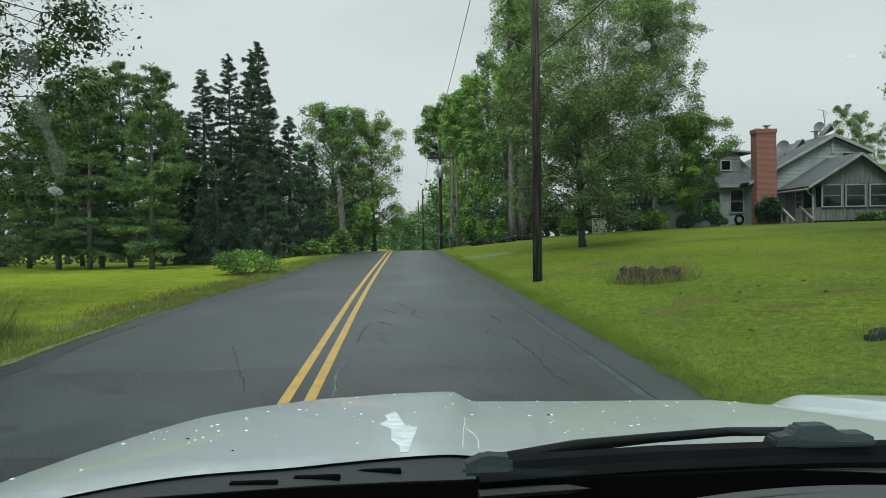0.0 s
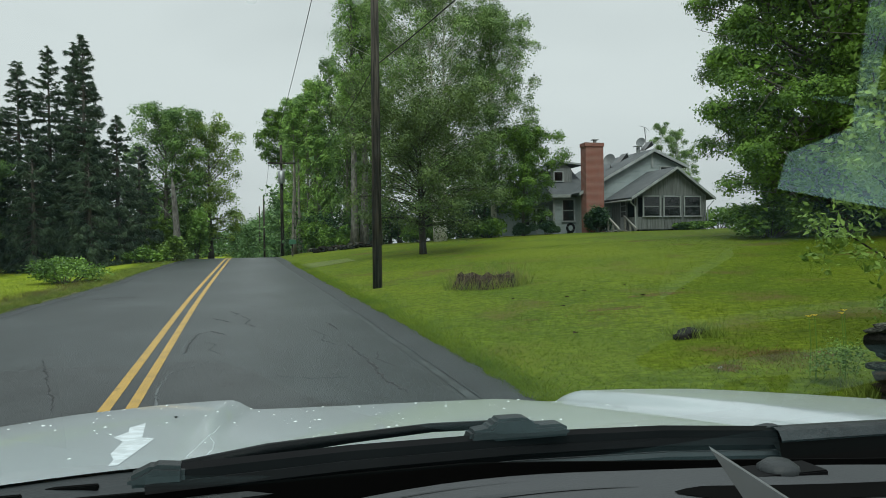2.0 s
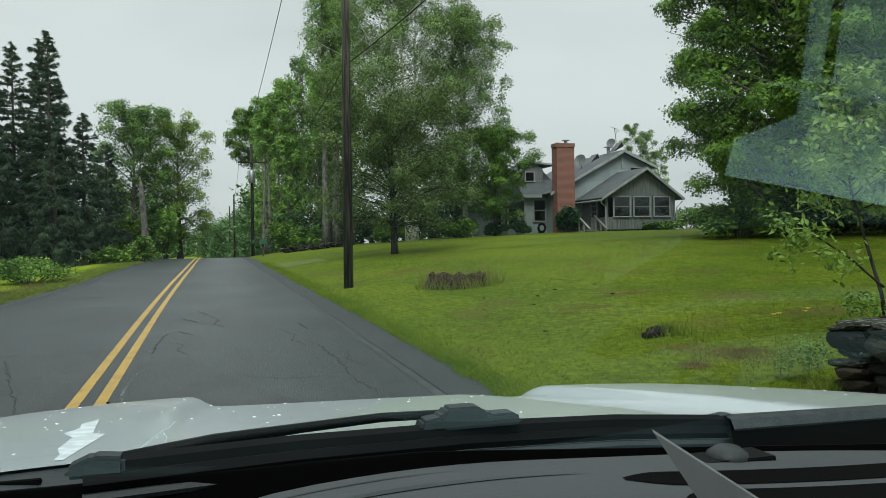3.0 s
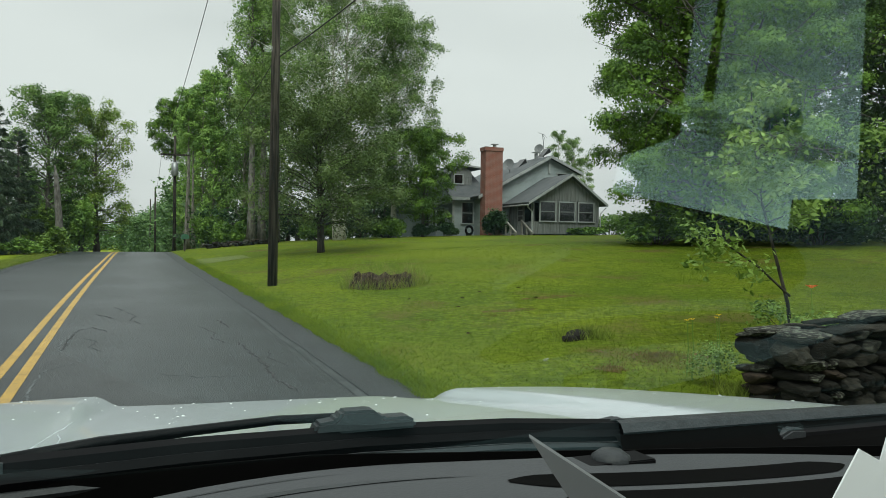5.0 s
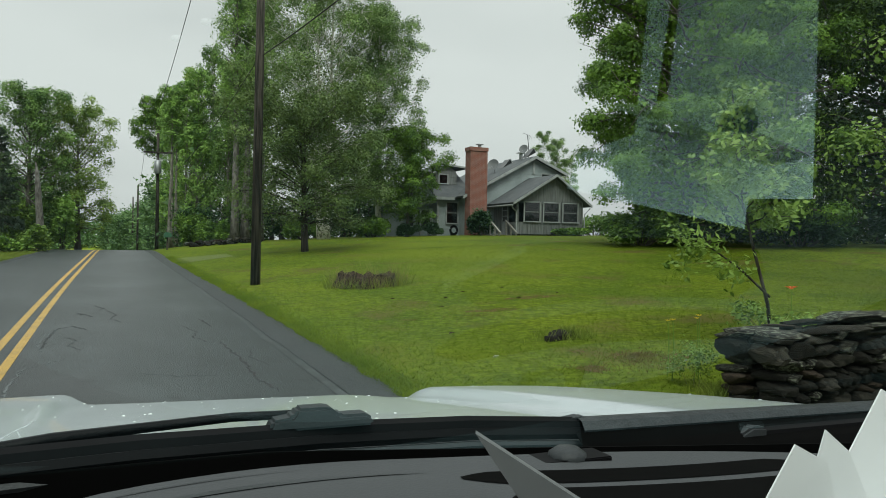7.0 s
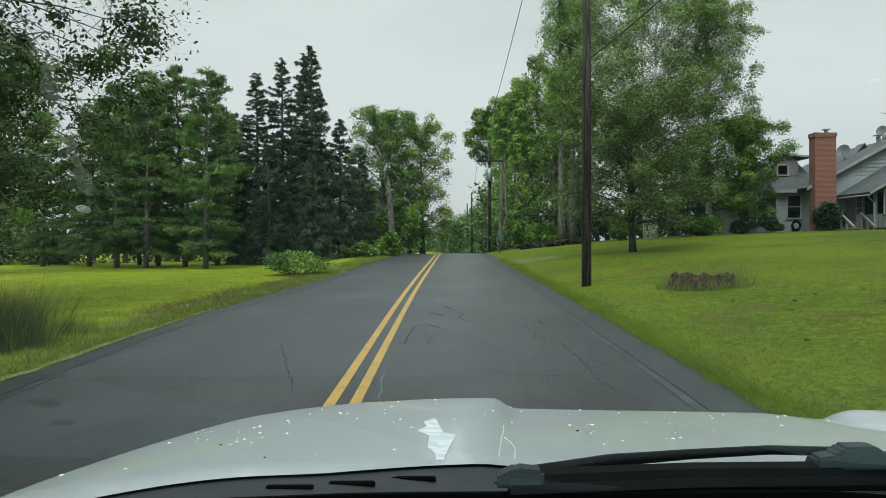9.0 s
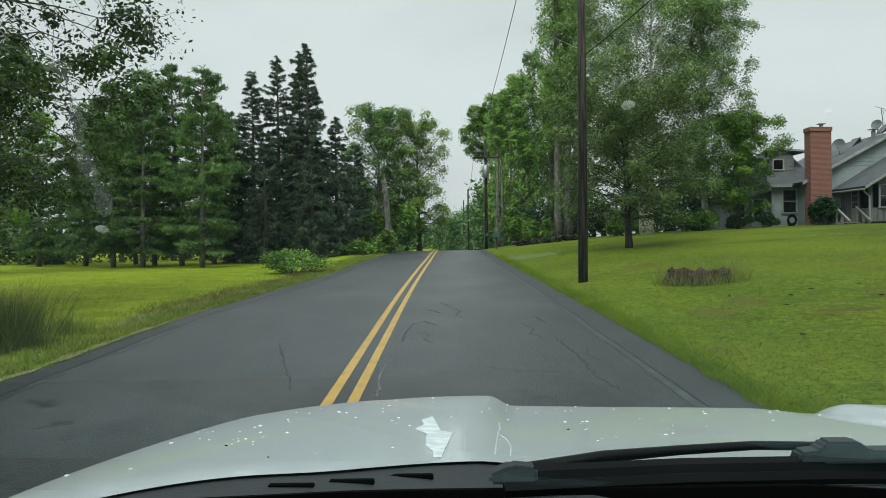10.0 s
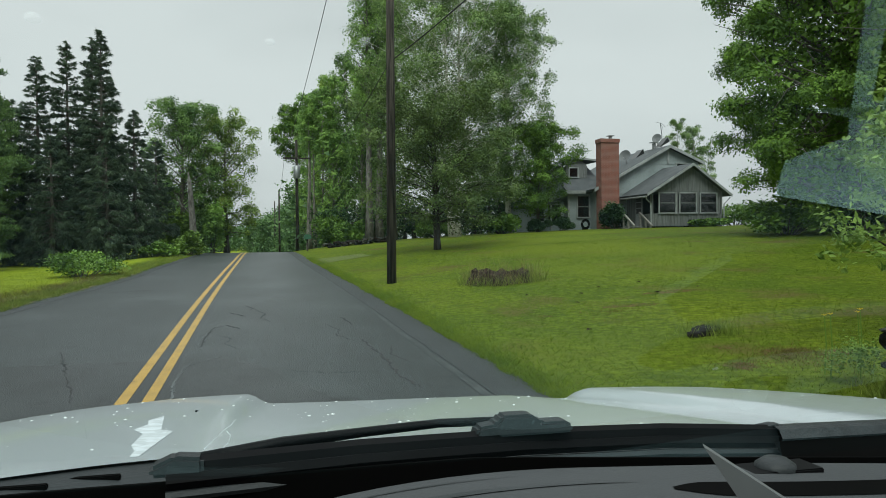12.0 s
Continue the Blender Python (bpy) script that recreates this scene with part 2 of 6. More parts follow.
M_BARE = material("scalped_soil", (0.105, 0.072, 0.030), 0.95, (0.080, 0.092, 0.018), scale=7, fine=(40, 0.5), bump=0.9, bump_scale=30, low=0.42, high=0.58, spec=0.05)
M_STUMP = material("stump_wood", (0.060, 0.043, 0.031), 0.9, (0.016, 0.0125, 0.010), scale=6, bump=0.9, bump_scale=14, stretch=(3, 3, 0.5), spec=0.1)


def brick_material():
    m = material("red_brick", (0.2125, 0.0638, 0.0425), 0.85, (0.153, 0.051, 0.0357), scale=3, bump=0.4, bump_scale=60)
    n, l = m.node_tree.nodes, m.node_tree.links
    b = n["Principled BSDF"]
    old = b.inputs["Base Color"].links[0].from_socket
    tc, sep, comb, br, mx = (n.new("ShaderNode" + k) for k in ("TexCoord", "SeparateXYZ", "CombineXYZ", "TexBrick", "MixRGB"))
    add = n.new("ShaderNodeMath")
    l.new(tc.outputs["Object"], sep.inputs[0])
    l.new(sep.outputs["X"], add.inputs[0])
    l.new(sep.outputs["Y"], add.inputs[1])
    l.new(add.outputs[0], comb.inputs["X"])
    l.new(sep.outputs["Z"], comb.inputs["Y"])
    br.inputs["Scale"].default_value, br.inputs["Brick Width"].default_value, br.inputs["Row Height"].default_value = 1.0, 0.21, 0.075
    br.inputs["Mortar Size"].default_value = 0.008
    l.new(comb.outputs[0], br.inputs["Vector"])
    l.new(br.outputs["Fac"], mx.inputs["Fac"])
    l.new(old, mx.inputs["Color1"])
    mx.inputs["Color2"].default_value = (0.30, 0.20, 0.17, 1)
    l.new(mx.outputs[0], b.inputs["Base Color"])
    return m


M_BRICK = brick_material()


def patchy(m, colour, scale, low, high):
    """Adds worn patches of another colour to a material."""
    n, l = m.node_tree.nodes, m.node_tree.links
    b = n["Principled BSDF"]
    old = b.inputs["Base Color"].links[0].from_socket
    tc, no, rp, mx = (n.new("ShaderNode" + k) for k in ("TexCoord", "TexNoise", "MapRange", "MixRGB"))
    no.inputs["Scale"].default_value, no.inputs["Detail"].default_value = scale, 8.0
    rp.inputs["From Min"].default_value, rp.inputs["From Max"].default_value = low, high
    mx.inputs["Color2"].default_value = (*colour, 1)
    l.new(tc.outputs["Object"], no.inputs["Vector"])
    l.new(no.outputs["Fac"], rp.inputs["Value"])
    l.new(rp.outputs[0], mx.inputs["Fac"])
    l.new(old, mx.inputs["Color1"])
    l.new(mx.outputs[0], b.inputs["Base Color"])


patchy(M_LAWN, (0.056, 0.085, 0.008), 2.4, 0.52, 0.70)
patchy(M_LAWN, (0.090, 0.080, 0.022), 0.55, 0.56, 0.70)
patchy(M_LAWN, (0.112, 0.142, 0.0105), 0.12, 0.50, 0.66)
def field(m, colour):
    """The hay field across the road is of a paler, yellower grass."""
    n, l = m.node_tree.nodes, m.node_tree.links
    b = n["Principled BSDF"]
    old = b.inputs["Base Color"].links[0].from_socket
    tc, sep, rp, no, mx = (n.new("ShaderNode" + k) for k in ("TexCoord", "SeparateXYZ", "MapRange", "TexNoise", "MixRGB"))
    scl, mul = n.new("ShaderNodeMapRange"), n.new("ShaderNodeMath")
    mul.operation = "MULTIPLY"
    rp.inputs["From Min"].default_value, rp.inputs["From Max"].default_value = -4.3, -5.0
    no.inputs["Scale"].default_value = 1.3
    scl.inputs["From Min"].default_value, scl.inputs["From Max"].default_value = 0.3, 0.7
    scl.inputs["To Min"].default_value, scl.inputs["To Max"].default_value = 0.45, 1.0
    mx.inputs["Color2"].default_value = (*colour, 1)
    l.new(tc.outputs["Object"], sep.inputs[0])
    l.new(sep.outputs["X"], rp.inputs["Value"])
    l.new(tc.outputs["Object"], no.inputs["Vector"])
    l.new(no.outputs["Fac"], scl.inputs["Value"])
    l.new(rp.outputs[0], mul.inputs[0])
    l.new(scl.outputs[0], mul.inputs[1])
    l.new(mul.outputs[0], mx.inputs["Fac"])
    l.new(old, mx.inputs["Color1"])
    l.new(mx.outputs[0], b.inputs["Base Color"])


field(M_LAWN, (0.215, 0.265, 0.017))
field(M_BLADE, (0.25, 0.315, 0.022))
patchy(M_YELLOW, (0.09, 0.075, 0.045), 11.0, 0.63, 0.74)
patchy(M_ASPHALT, (0.008, 0.0105, 0.0115), 5.0, 0.54, 0.70)
patchy(M_ASPHALT, (0.011, 0.014, 0.0155), 0.9, 0.52, 0.66)
patchy(M_ASPHALT, (0.034, 0.040, 0.042), 0.35, 0.50, 0.66)
patchy(M_ASPHALT, (0.006, 0.008, 0.009), 1.9, 0.62, 0.70)
patchy(M_ASPHALT, (0.065, 0.071, 0.073), 45.0, 0.62, 0.69)


def glass_material(name, ior, tint, film=0.0, sheen=(1, 1, 1)):
    """A thin pane: clear, with a mirror sheen that grows with the angle."""
    m = bpy.data.materials.new(name)
    m.use_nodes = True
    n, l = m.node_tree.nodes, m.node_tree.links
    n.clear()
    o, t, g, f, mx = (n.new("ShaderNode" + k) for k in ("OutputMaterial", "BsdfTransparent", "BsdfGlossy", "Fresnel", "MixShader"))
    t.inputs["Color"].default_value = (*tint, 1)
    g.inputs["Roughness"].default_value = film
    g.inputs["Color"].default_value = (*sheen, 1)
    f.inputs["IOR"].default_value = ior
    l.new(f.outputs[0], mx.inputs["Fac"])
    l.new(t.outputs[0], mx.inputs[1])
    l.new(g.outputs[0], mx.inputs[2])
    l.new(mx.outputs[0], o.inputs["Surface"])
    return m


M_SCREEN = glass_material("windscreen_glass", 1.37, (0.955, 0.967, 0.965), sheen=(0.66, 0.96, 0.97))
M_PANE = glass_material("window_pane", 1.5, (0.75, 0.78, 0.78))


# ---- mesh helpers ----
class Geo:
    """Collects vertices and faces for one mesh."""

    def __init__(self):
        self.v, self.f = [], []

    def add(self, verts, faces):
        k = len(self.v)
        self.v.extend(verts)
        self.f.extend(tuple(i + k for i in f) for f in faces)
        return self

    def box(self, lo, hi):
        (a, b, c), (d, e, g) = lo, hi
        vs = [(a, b, c), (d, b, c), (d, e, c), (a, e, c), (a, b, g), (d, b, g), (d, e, g), (a, e, g)]
        return self.add(vs, [(3, 2, 1, 0), (4, 5, 6, 7), (0, 1, 5, 4), (1, 2, 6, 5), (2, 3, 7, 6), (3, 0, 4, 7)])

    def tube(self, pts, radii, sides=8, cap=True):
        pts = [Vector(p) for p in pts]
        vs, fs = [], []
        for i, p in enumerate(pts):
            d = (pts[min(i + 1, len(pts) - 1)] - pts[max(i - 1, 0)]).normalized()
            a = d.cross(Vector((0, 0, 1)) if abs(d.z) < 0.9 else Vector((1, 0, 0))).normalized()
            b = d.cross(a)
            for k in range(sides):
                w = 2 * math.pi * k / sides
                vs.append(tuple(p + radii[i] * (math.cos(w) * a + math.sin(w) * b)))
        for i in range(len(pts) - 1):
            for k in range(sides):
                q = (k + 1) % sides
                fs.append((i * sides + k, i * sides + q, (i + 1) * sides + q, (i + 1) * sides + k))
        if cap:
            fs.append(tuple(range(sides)))
            fs.append(tuple((len(pts) - 1) * sides + k for k in reversed(range(sides))))
        return self.add(vs, fs)

    def prism(self, outline, axis, a, b):
        """An outline in the other two axes, pushed from a to b along the axis."""
        put = {"x": lambda p, w: (w, p[0], p[1]), "y": lambda p, w: (p[0], w, p[1]), "z": lambda p, w: (p[0], p[1], w)}[axis]
        n = len(outline)
        vs = [put(p, a) for p in outline] + [put(p, b) for p in outline]
        fs = [tuple(range(n)), tuple(range(2 * n - 1, n - 1, -1))]
        fs += [(i, i + n, (i + 1) % n + n, (i + 1) % n) for i in range(n)]
        return self.add(vs, fs)

    def mesh(self, name, mat, smooth=False, bevel=0.0):
        me = bpy.data.meshes.new(name)
        me.from_pydata(self.v, [], self.f)
        bm = bmesh.new()
        bm.from_mesh(me)
        bmesh.ops.recalc_face_normals(bm, faces=bm.faces)
        if bevel:
            bmesh.ops.bevel(bm, geom=[e for e in bm.edges if e.calc_face_angle(0) > 0.5], offset=bevel, segments=2, affect="EDGES", clamp_overlap=True)
        bm.to_mesh(me)
        bm.free()
        me.materials.append(mat)
        if smooth:
            me.shade_smooth()
        return me


def part(name, geo, mat, parent=None, label="", smooth=False, bevel=0.0):
    """Links one mesh under a thing or a part; the parent stands at the world's own pose unless it was moved."""
    me = geo.mesh(name, mat, smooth, bevel) if isinstance(geo, Geo) else geo
    ob = new(name, me)
    if parent:
        ob.parent = parent
    return tagged(ob, label)


def thing(name, label, category, group="", kind=""):
    return tagged(new(name), label, category, group, kind)


def quads_mesh(name, v, mat):
    """A mesh of loose three- or four-cornered pieces from an array (n, corners, 3)."""
    n, q = v.shape[:2]
    me = bpy.data.meshes.new(name)
    me.vertices.add(q * n)
    me.loops.add(q * n)
    me.polygons.add(n)
    me.vertices.foreach_set("co", np.asarray(v, np.float32).ravel())
    me.loops.foreach_set("vertex_index", np.arange(q * n, dtype=np.int32))
    me.polygons.foreach_set("loop_start", np.arange(0, q * n, q, dtype=np.int32))
    me.update(calc_edges=True)
    me.materials.append(mat)
    return me


def leaves(rng, centres, size, flat=0.85, long=1.5, droop=0.0, out=None):
    """Pointed leaves round the centres: (n, 4, 3)."""
    n = len(centres)
    up = rng.normal(size=(n, 3)) + np.array([0, 0, flat * 2.0])
    if out is not None:
        up = rng.normal(size=(n, 3)) * 0.42 + out * 1.0 + np.array([0, 0, 0.30])
    up /= np.linalg.norm(up, axis=1, keepdims=True)
    a = np.cross(up, rng.normal(size=(n, 3)))
    a /= np.linalg.norm(a, axis=1, keepdims=True) + 1e-9
    a[:, 2] -= droop
    b = np.cross(up, a)
    s = size * rng.uniform(0.6, 1.4, (n, 1))
    a, b = a * s * long / 2, b * s / 2
    c = np.asarray(centres)
    return np.stack([c - a, c - b * 0.9 + a * 0.1, c + a, c + b * 0.9 + a * 0.1], 1)


M_DROP = material("water_spots", (0.55, 0.59, 0.58), 0.15, (0.48, 0.52, 0.51), scale=20, spec=0.6)


def drop_glass(name, amount):
    m = bpy.data.materials.new(name)
    m.use_nodes = True
    n, l = m.node_tree.nodes, m.node_tree.links
    n.clear()
    o, t, d, mx = (n.new("ShaderNode" + k) for k in ("OutputMaterial", "BsdfTransparent", "BsdfTranslucent", "MixShader"))
    d.inputs["Color"].default_value = (0.8, 0.82, 0.82, 1)
    mx.inputs["Fac"].default_value = amount
    l.new(t.outputs[0], mx.inputs[1])
    l.new(d.outputs[0], mx.inputs[2])
    l.new(mx.outputs[0], o.inputs["Surface"])
    return m


M_DROP_GLASS = drop_glass("drop_on_glass", 0.17)
M_SMEAR = drop_glass("smear_on_glass", 0.035)

M_DARKROCK = material("dark_rock", (0.012, 0.0115, 0.010), 0.95, (0.034, 0.032, 0.027), scale=12, bump=1.0, bump_scale=25, spec=0.1)


# ---- ground and road ----
def smooth_step(a, b, t):
    t = min(max((t - a) / (b - a), 0.0), 1.0)
    return t * t * (3 - 2 * t)


def road_z(y):
    """The road climbs gently to a crest and falls away behind it."""
    if y < 44:
        return 0.02 * y
    if y < 64:
        return 0.88 + 0.02 * (y - 44) - 0.00125 * (y - 44) ** 2
    return max(0.78 - 0.03 * (y - 64), -2.2)


def bend(y):
    """Behind the crest the road turns away to the left."""
    return 0.0006 * max(0.0, min(y, 190) - 70) ** 2 + 0.14 * max(0.0, y - 190)


def centre_x(y):
    """The middle between the two yellow lines."""
    return -bend(y) - 0.60 + 0.42 * smooth_step(14, 58, y) + 0.010 * max(0.0, y - 58)


def right_edge(y):
    return -bend(y) + 3.30 - 0.22 * smooth_step(12, 40, y) + 0.012 * max(0.0, y - 50) + 0.04 * noise.noise((y * 0.9, 3.1, 0))


def left_edge(y):
    return -bend(y) - 4.55 + 1.02 * smooth_step(13, 30, y) + 0.75 * smooth_step(30, 52, y) + 0.012 * max(0.0, y - 55) + 0.06 * noise.noise((y * 0.8, 9.4, 0))


def ground_z(x, y):
    """The height of the lawns, and of the soil beneath the road."""
    z = road_z(y)
    r, l = x - right_edge(y), left_edge(y) - x
    fade = 1 - smooth_step(90, 160, y)
    if r > 0:
        z += (0.45 + 0.55 * smooth_step(8, 35, y)) * 1.65 * (1 - math.exp(-r / 12)) * (0.35 + 0.65 * fade)
        z += 0.55 * smooth_step(22, 30, x) * smooth_step(32, 12, y) + 0.03 * noise.noise((x * 0.35, y * 0.35, 0)) * smooth_step(0.3, 2.5, r)
        z += 0.02 * smooth_step(0, 0.35, r)
    elif l > 0:
        level = 0.02 * y if y < 20 else 0.4 + 0.10 * smooth_step(20, 40, y)
        z += (level - z) * smooth_step(1.0, 7.0, l) * fade + 0.03 * noise.noise((x * 0.35, y * 0.35, 5)) * smooth_step(0.3, 2.5, l)
        z += 0.02 * smooth_step(0, 0.35, l)
    else:
        z -= 0.05 * smooth_step(0, 0.25, min(-r, -l))
    return z


def spaced(lo, hi, near_lo, near_hi, step, grow=1.18):
    inner = list(np.arange(near_lo, near_hi + 1e-6, step))
    out, s, p = [], step, inner[-1]
    while p < hi:
        s *= grow
        p += s
        out.append(p)
    back, s, p = [], step, inner[0]
    while p > lo:
        s *= grow
        p -= s
        back.append(p)
    return back[::-1] + inner + out


def sheet(xs, ys, height):
    vs = [(x, y, height(x, y)) for y in ys for x in xs]
    n = len(xs)
    fs = [(j * n + i, j * n + i + 1, (j + 1) * n + i + 1, (j + 1) * n + i) for j in range(len(ys) - 1) for i in range(n - 1)]
    return Geo().add(vs, fs)


ground = part("ground", sheet(spaced(-900, 900, -14, 34, 0.35), spaced(-60, 1500, 2, 62, 0.4), ground_z), M_LAWN, None,
              "mown green lawn rising gently beside the road", smooth=True)
tagged(ground, category="ground", kind="structure")


def strip(ys, left, right, lift, cols=1):
    vs, fs = [], []
    for y in ys:
        a, b = left(y), right(y)
        for k in range(cols + 1):
            vs.append((a + (b - a) * k / cols, y, road_z(y) + lift))
    n = cols + 1
    for j in range(len(ys) - 1):
        for k in range(cols):
            fs.append((j * n + k, j * n + k + 1, (j + 1) * n + k + 1, (j + 1) * n + k))
    return Geo().add(vs, fs)


road_ys = spaced(-60, 400, -6, 70, 0.5)
road = part("road", strip(road_ys, left_edge, right_edge, 0.0, 6), M_ASPHALT, None, "worn dark grey two-lane asphalt road", smooth=True)
tagged(road, category="road", kind="structure")
mark_ys = [y for y in road_ys if -20 < y < 66]
part("yellow_line", strip(mark_ys, lambda y: centre_x(y) - 0.175, lambda y: centre_x(y) - 0.065, 0.004), M_YELLOW, road, "worn yellow centre line")
part("yellow_line", strip(mark_ys, lambda y: centre_x(y) + 0.065, lambda y: centre_x(y) + 0.175, 0.004), M_YELLOW, road, "worn yellow centre line")
part("edge_line", strip(mark_ys, lambda y: right_edge(y) - 0.62, lambda y: right_edge(y) - 0.52, 0.004), M_EDGE, road, "faded white edge line")
part("edge_line", strip(mark_ys, lambda y: left_edge(y) + 0.40, lambda y: left_edge(y) + 0.50, 0.004), M_EDGE, road, "faded white edge line")
part("shoulder", strip(mark_ys, lambda y: right_edge(y) - 0.50, lambda y: right_edge(y) + 0.03, 0.005), M_ASPHALT_EDGE, road, "dark crumbling asphalt shoulder")
part("shoulder", strip(mark_ys, lambda y: left_edge(y) - 0.03, lambda y: left_edge(y) + 0.38, 0.005), M_ASPHALT_EDGE, road, "dark crumbling asphalt shoulder")


def crack(path, width, mat, label, seed):
    """A jagged thin line on the road through the given places."""
    rng = random.Random(seed)
    pts = []
    for (x0, y0), (x1, y1) in zip(path, path[1:]):
        n = max(2, int(math.hypot(x1 - x0, y1 - y0) / 0.07))
        for k in range(n):
            t = k / n
            pts.append((x0 + (x1 - x0) * t + rng.uniform(-0.025, 0.025), y0 + (y1 - y0) * t + rng.uniform(-0.05, 0.05)))
    g = Geo()
    vs = []
    for k, (x, y) in enumerate(pts):
        w = width * rng.uniform(0.15, 1.0) * min(1, k / 3 + 0.2, (len(pts) - 1 - k) / 3 + 0.2)
        dx, dy = (pts[min(k + 1, len(pts) - 1)][i] - pts[max(k - 1, 0)][i] for i in (0, 1))
        d = math.hypot(dx, dy) + 1e-9
        for s in (-1, 1):
            px, py = x - s * dy / d * w, y + s * dx / d * w
            vs.append((px, py, road_z(py) + 0.004))
    g.add(vs, [(2 * i, 2 * i + 1, 2 * i + 3, 2 * i + 2) for i in range(len(pts) - 1)])
    return part("crack", g, mat, road, label)


verge = part("verge_soil", strip([13 + 0.5 * k for k in range(30)], lambda y: left_edge(y) - 0.95 - 0.25 * noise.noise((y * 0.7, 1, 2)), lambda y: left_edge(y) - 0.50 + 0.2 * noise.noise((y * 0.9, 4, 2)), 0.03, 4), M_GRAVEL_PALE, None, "bare gravelly soil along the verge")
for v in verge.data.vertices:
    v.co.z = ground_z(v.co.x, v.co.y) + 0.012
tagged(verge, category="soil", kind="structure")


gravel = part("gravel_edge", strip([6 + 0.2 * k for k in range(125)], lambda y: left_edge(y) - 0.10 - 0.16 * noise.noise((y * 1.1, 2, 5)), lambda y: left_edge(y) + 0.01 + 0.06 * noise.noise((y * 1.9, 6, 1)), 0.03, 3), M_GRAVEL_PALE, None, "thin broken edge of pale gravel along the asphalt")
for v in gravel.data.vertices:
    v.co.z = max(ground_z(v.co.x, v.co.y), road_z(v.co.y)) + 0.012
tagged(gravel, category="gravel", kind="structure")


# ---- trees ----
def branchy(rng, height, z0, z1, radius, limbs, trunk_r, top=0.85, rise=(0.35, 1.0), lean=0.0, droop=0.0, shape=0.5, twigs=9, stems=1, spread=0.0):
    """Trunk and limbs as tubes, and the ends of the twigs."""
    g, ends, tips = Geo(), [], []
    for s in range(stems):
        az = rng.uniform(0, 2 * math.pi)
        off = np.array([math.cos(az), math.sin(az), 0]) * spread * (1 if stems > 1 else 0)
        n = 9
        pts = []
        wob = rng.normal(size=(n, 2)).cumsum(0) * 0.018 * height / n
        for i in range(n):
            t = i / (n - 1)
            pts.append(np.array([off[0] * (0.3 + t) + lean * t * height + wob[i, 0], off[1] * (0.3 + t) + wob[i, 1], -0.15 + (top * height + 0.15) * t]))
        g.tube(pts, [trunk_r * (1.35 if i == 0 else 1) * (1 - 0.86 * i / (n - 1)) for i in range(n)], 8)
        for k in range(limbs // stems):
            t = (z0 + (z1 - z0) * ((k + rng.uniform(0, 1)) / (limbs // stems)) ** 0.9) / (top * height)
            t = min(t, 0.98)
            f = t * (n - 1)
            p = pts[int(f)] + (pts[min(int(f) + 1, n - 1)] - pts[int(f)]) * (f - int(f))
            h = (p[2] - z0) / max(z1 - z0, 0.1)
            reach = radius * max(0.18, math.sin(math.pi * min(max(h * 0.86 + 0.14, 0), 1)) ** shape) * rng.uniform(0.7, 1.12)
            w = k * 2.4 + rng.uniform(-0.5, 0.5)
            el = rise[0] + (rise[1] - rise[0]) * h
            d = np.array([math.cos(w) * math.cos(el), math.sin(w) * math.cos(el), math.sin(el)])
            line = []
            for j in range(6):
                u = j / 5
                q = p + d * reach * u / max(math.cos(el), 0.35) * 0.9
                q = q + np.array([0, 0, 0.12 * reach * u * (1 - u) - droop * reach * u * u])
                line.append(q + rng.normal(size=3) * 0.05 * reach * u)
            r0 = trunk_r * (1 - 0.8 * t) * 0.42
            g.tube(line, [r0 * (1 - 0.85 * j / 5) for j in range(6)], 5, False)
            for _ in range(twigs):
                u = rng.uniform(0.3, 1.0)
                q = line[int(u * 5)]
                e = q + (rng.normal(size=3).clip(-1.4, 1.4) * np.array([1, 1, 0.7])) * reach * 0.2 + np.array([0, 0, -droop * reach * 0.3])
                m = (q + e) / 2 + rng.normal(size=3) * 0.04 * reach
                g.tube([q, m, e], [r0 * 0.3, r0 * 0.2, r0 * 0.08], 3, False)
                ends += [e, m]
            ends += [line[j] + rng.normal(size=3) * 0.06 * reach for j in (3, 4, 5)]
            tips.append(line[5])
    return g, np.array(ends), np.array(tips)


def lobed(rng, first, ends, count, lobes, r, flat=0.62):
    """Leaf places and outward directions on the skins of many uneven foliage lobes that sit on the twig ends."""
    centres = []
    for e in np.concatenate([first, ends[rng.permutation(len(ends))]]):
        if all(np.abs(e - c).max() > 0.55 * r for c in centres):
            centres.append(e)
        if len(centres) == lobes:
            break
    centres = np.array(centres)
    m = len(centres)
    size = r * rng.uniform(0.55, 1.25, m)
    k = rng.choice(m, count, p=size ** 2 / (size ** 2).sum())
    d = rng.normal(size=(count, 3))
    d[:, 2] = np.where((d[:, 2] < -0.3) & (rng.uniform(size=count) < 0.6), -d[:, 2], d[:, 2])
    d /= np.linalg.norm(d, axis=1, keepdims=True)
    lump = 1 + 0.22 * np.sin(d[:, 0] * 5 + k) * np.sin(d[:, 1] * 6 + 2 * k) + 0.12 * np.sin(d[:, 2] * 9 + 3 * k)
    q = size[k] * lump * rng.uniform(0.15, 1.0, count) ** 0.34 * (1 + 0.15 * rng.normal(size=count).clip(-2.0, 0.6))
    return centres[k] + d * q[:, None] * np.array([1, 1, flat]), d


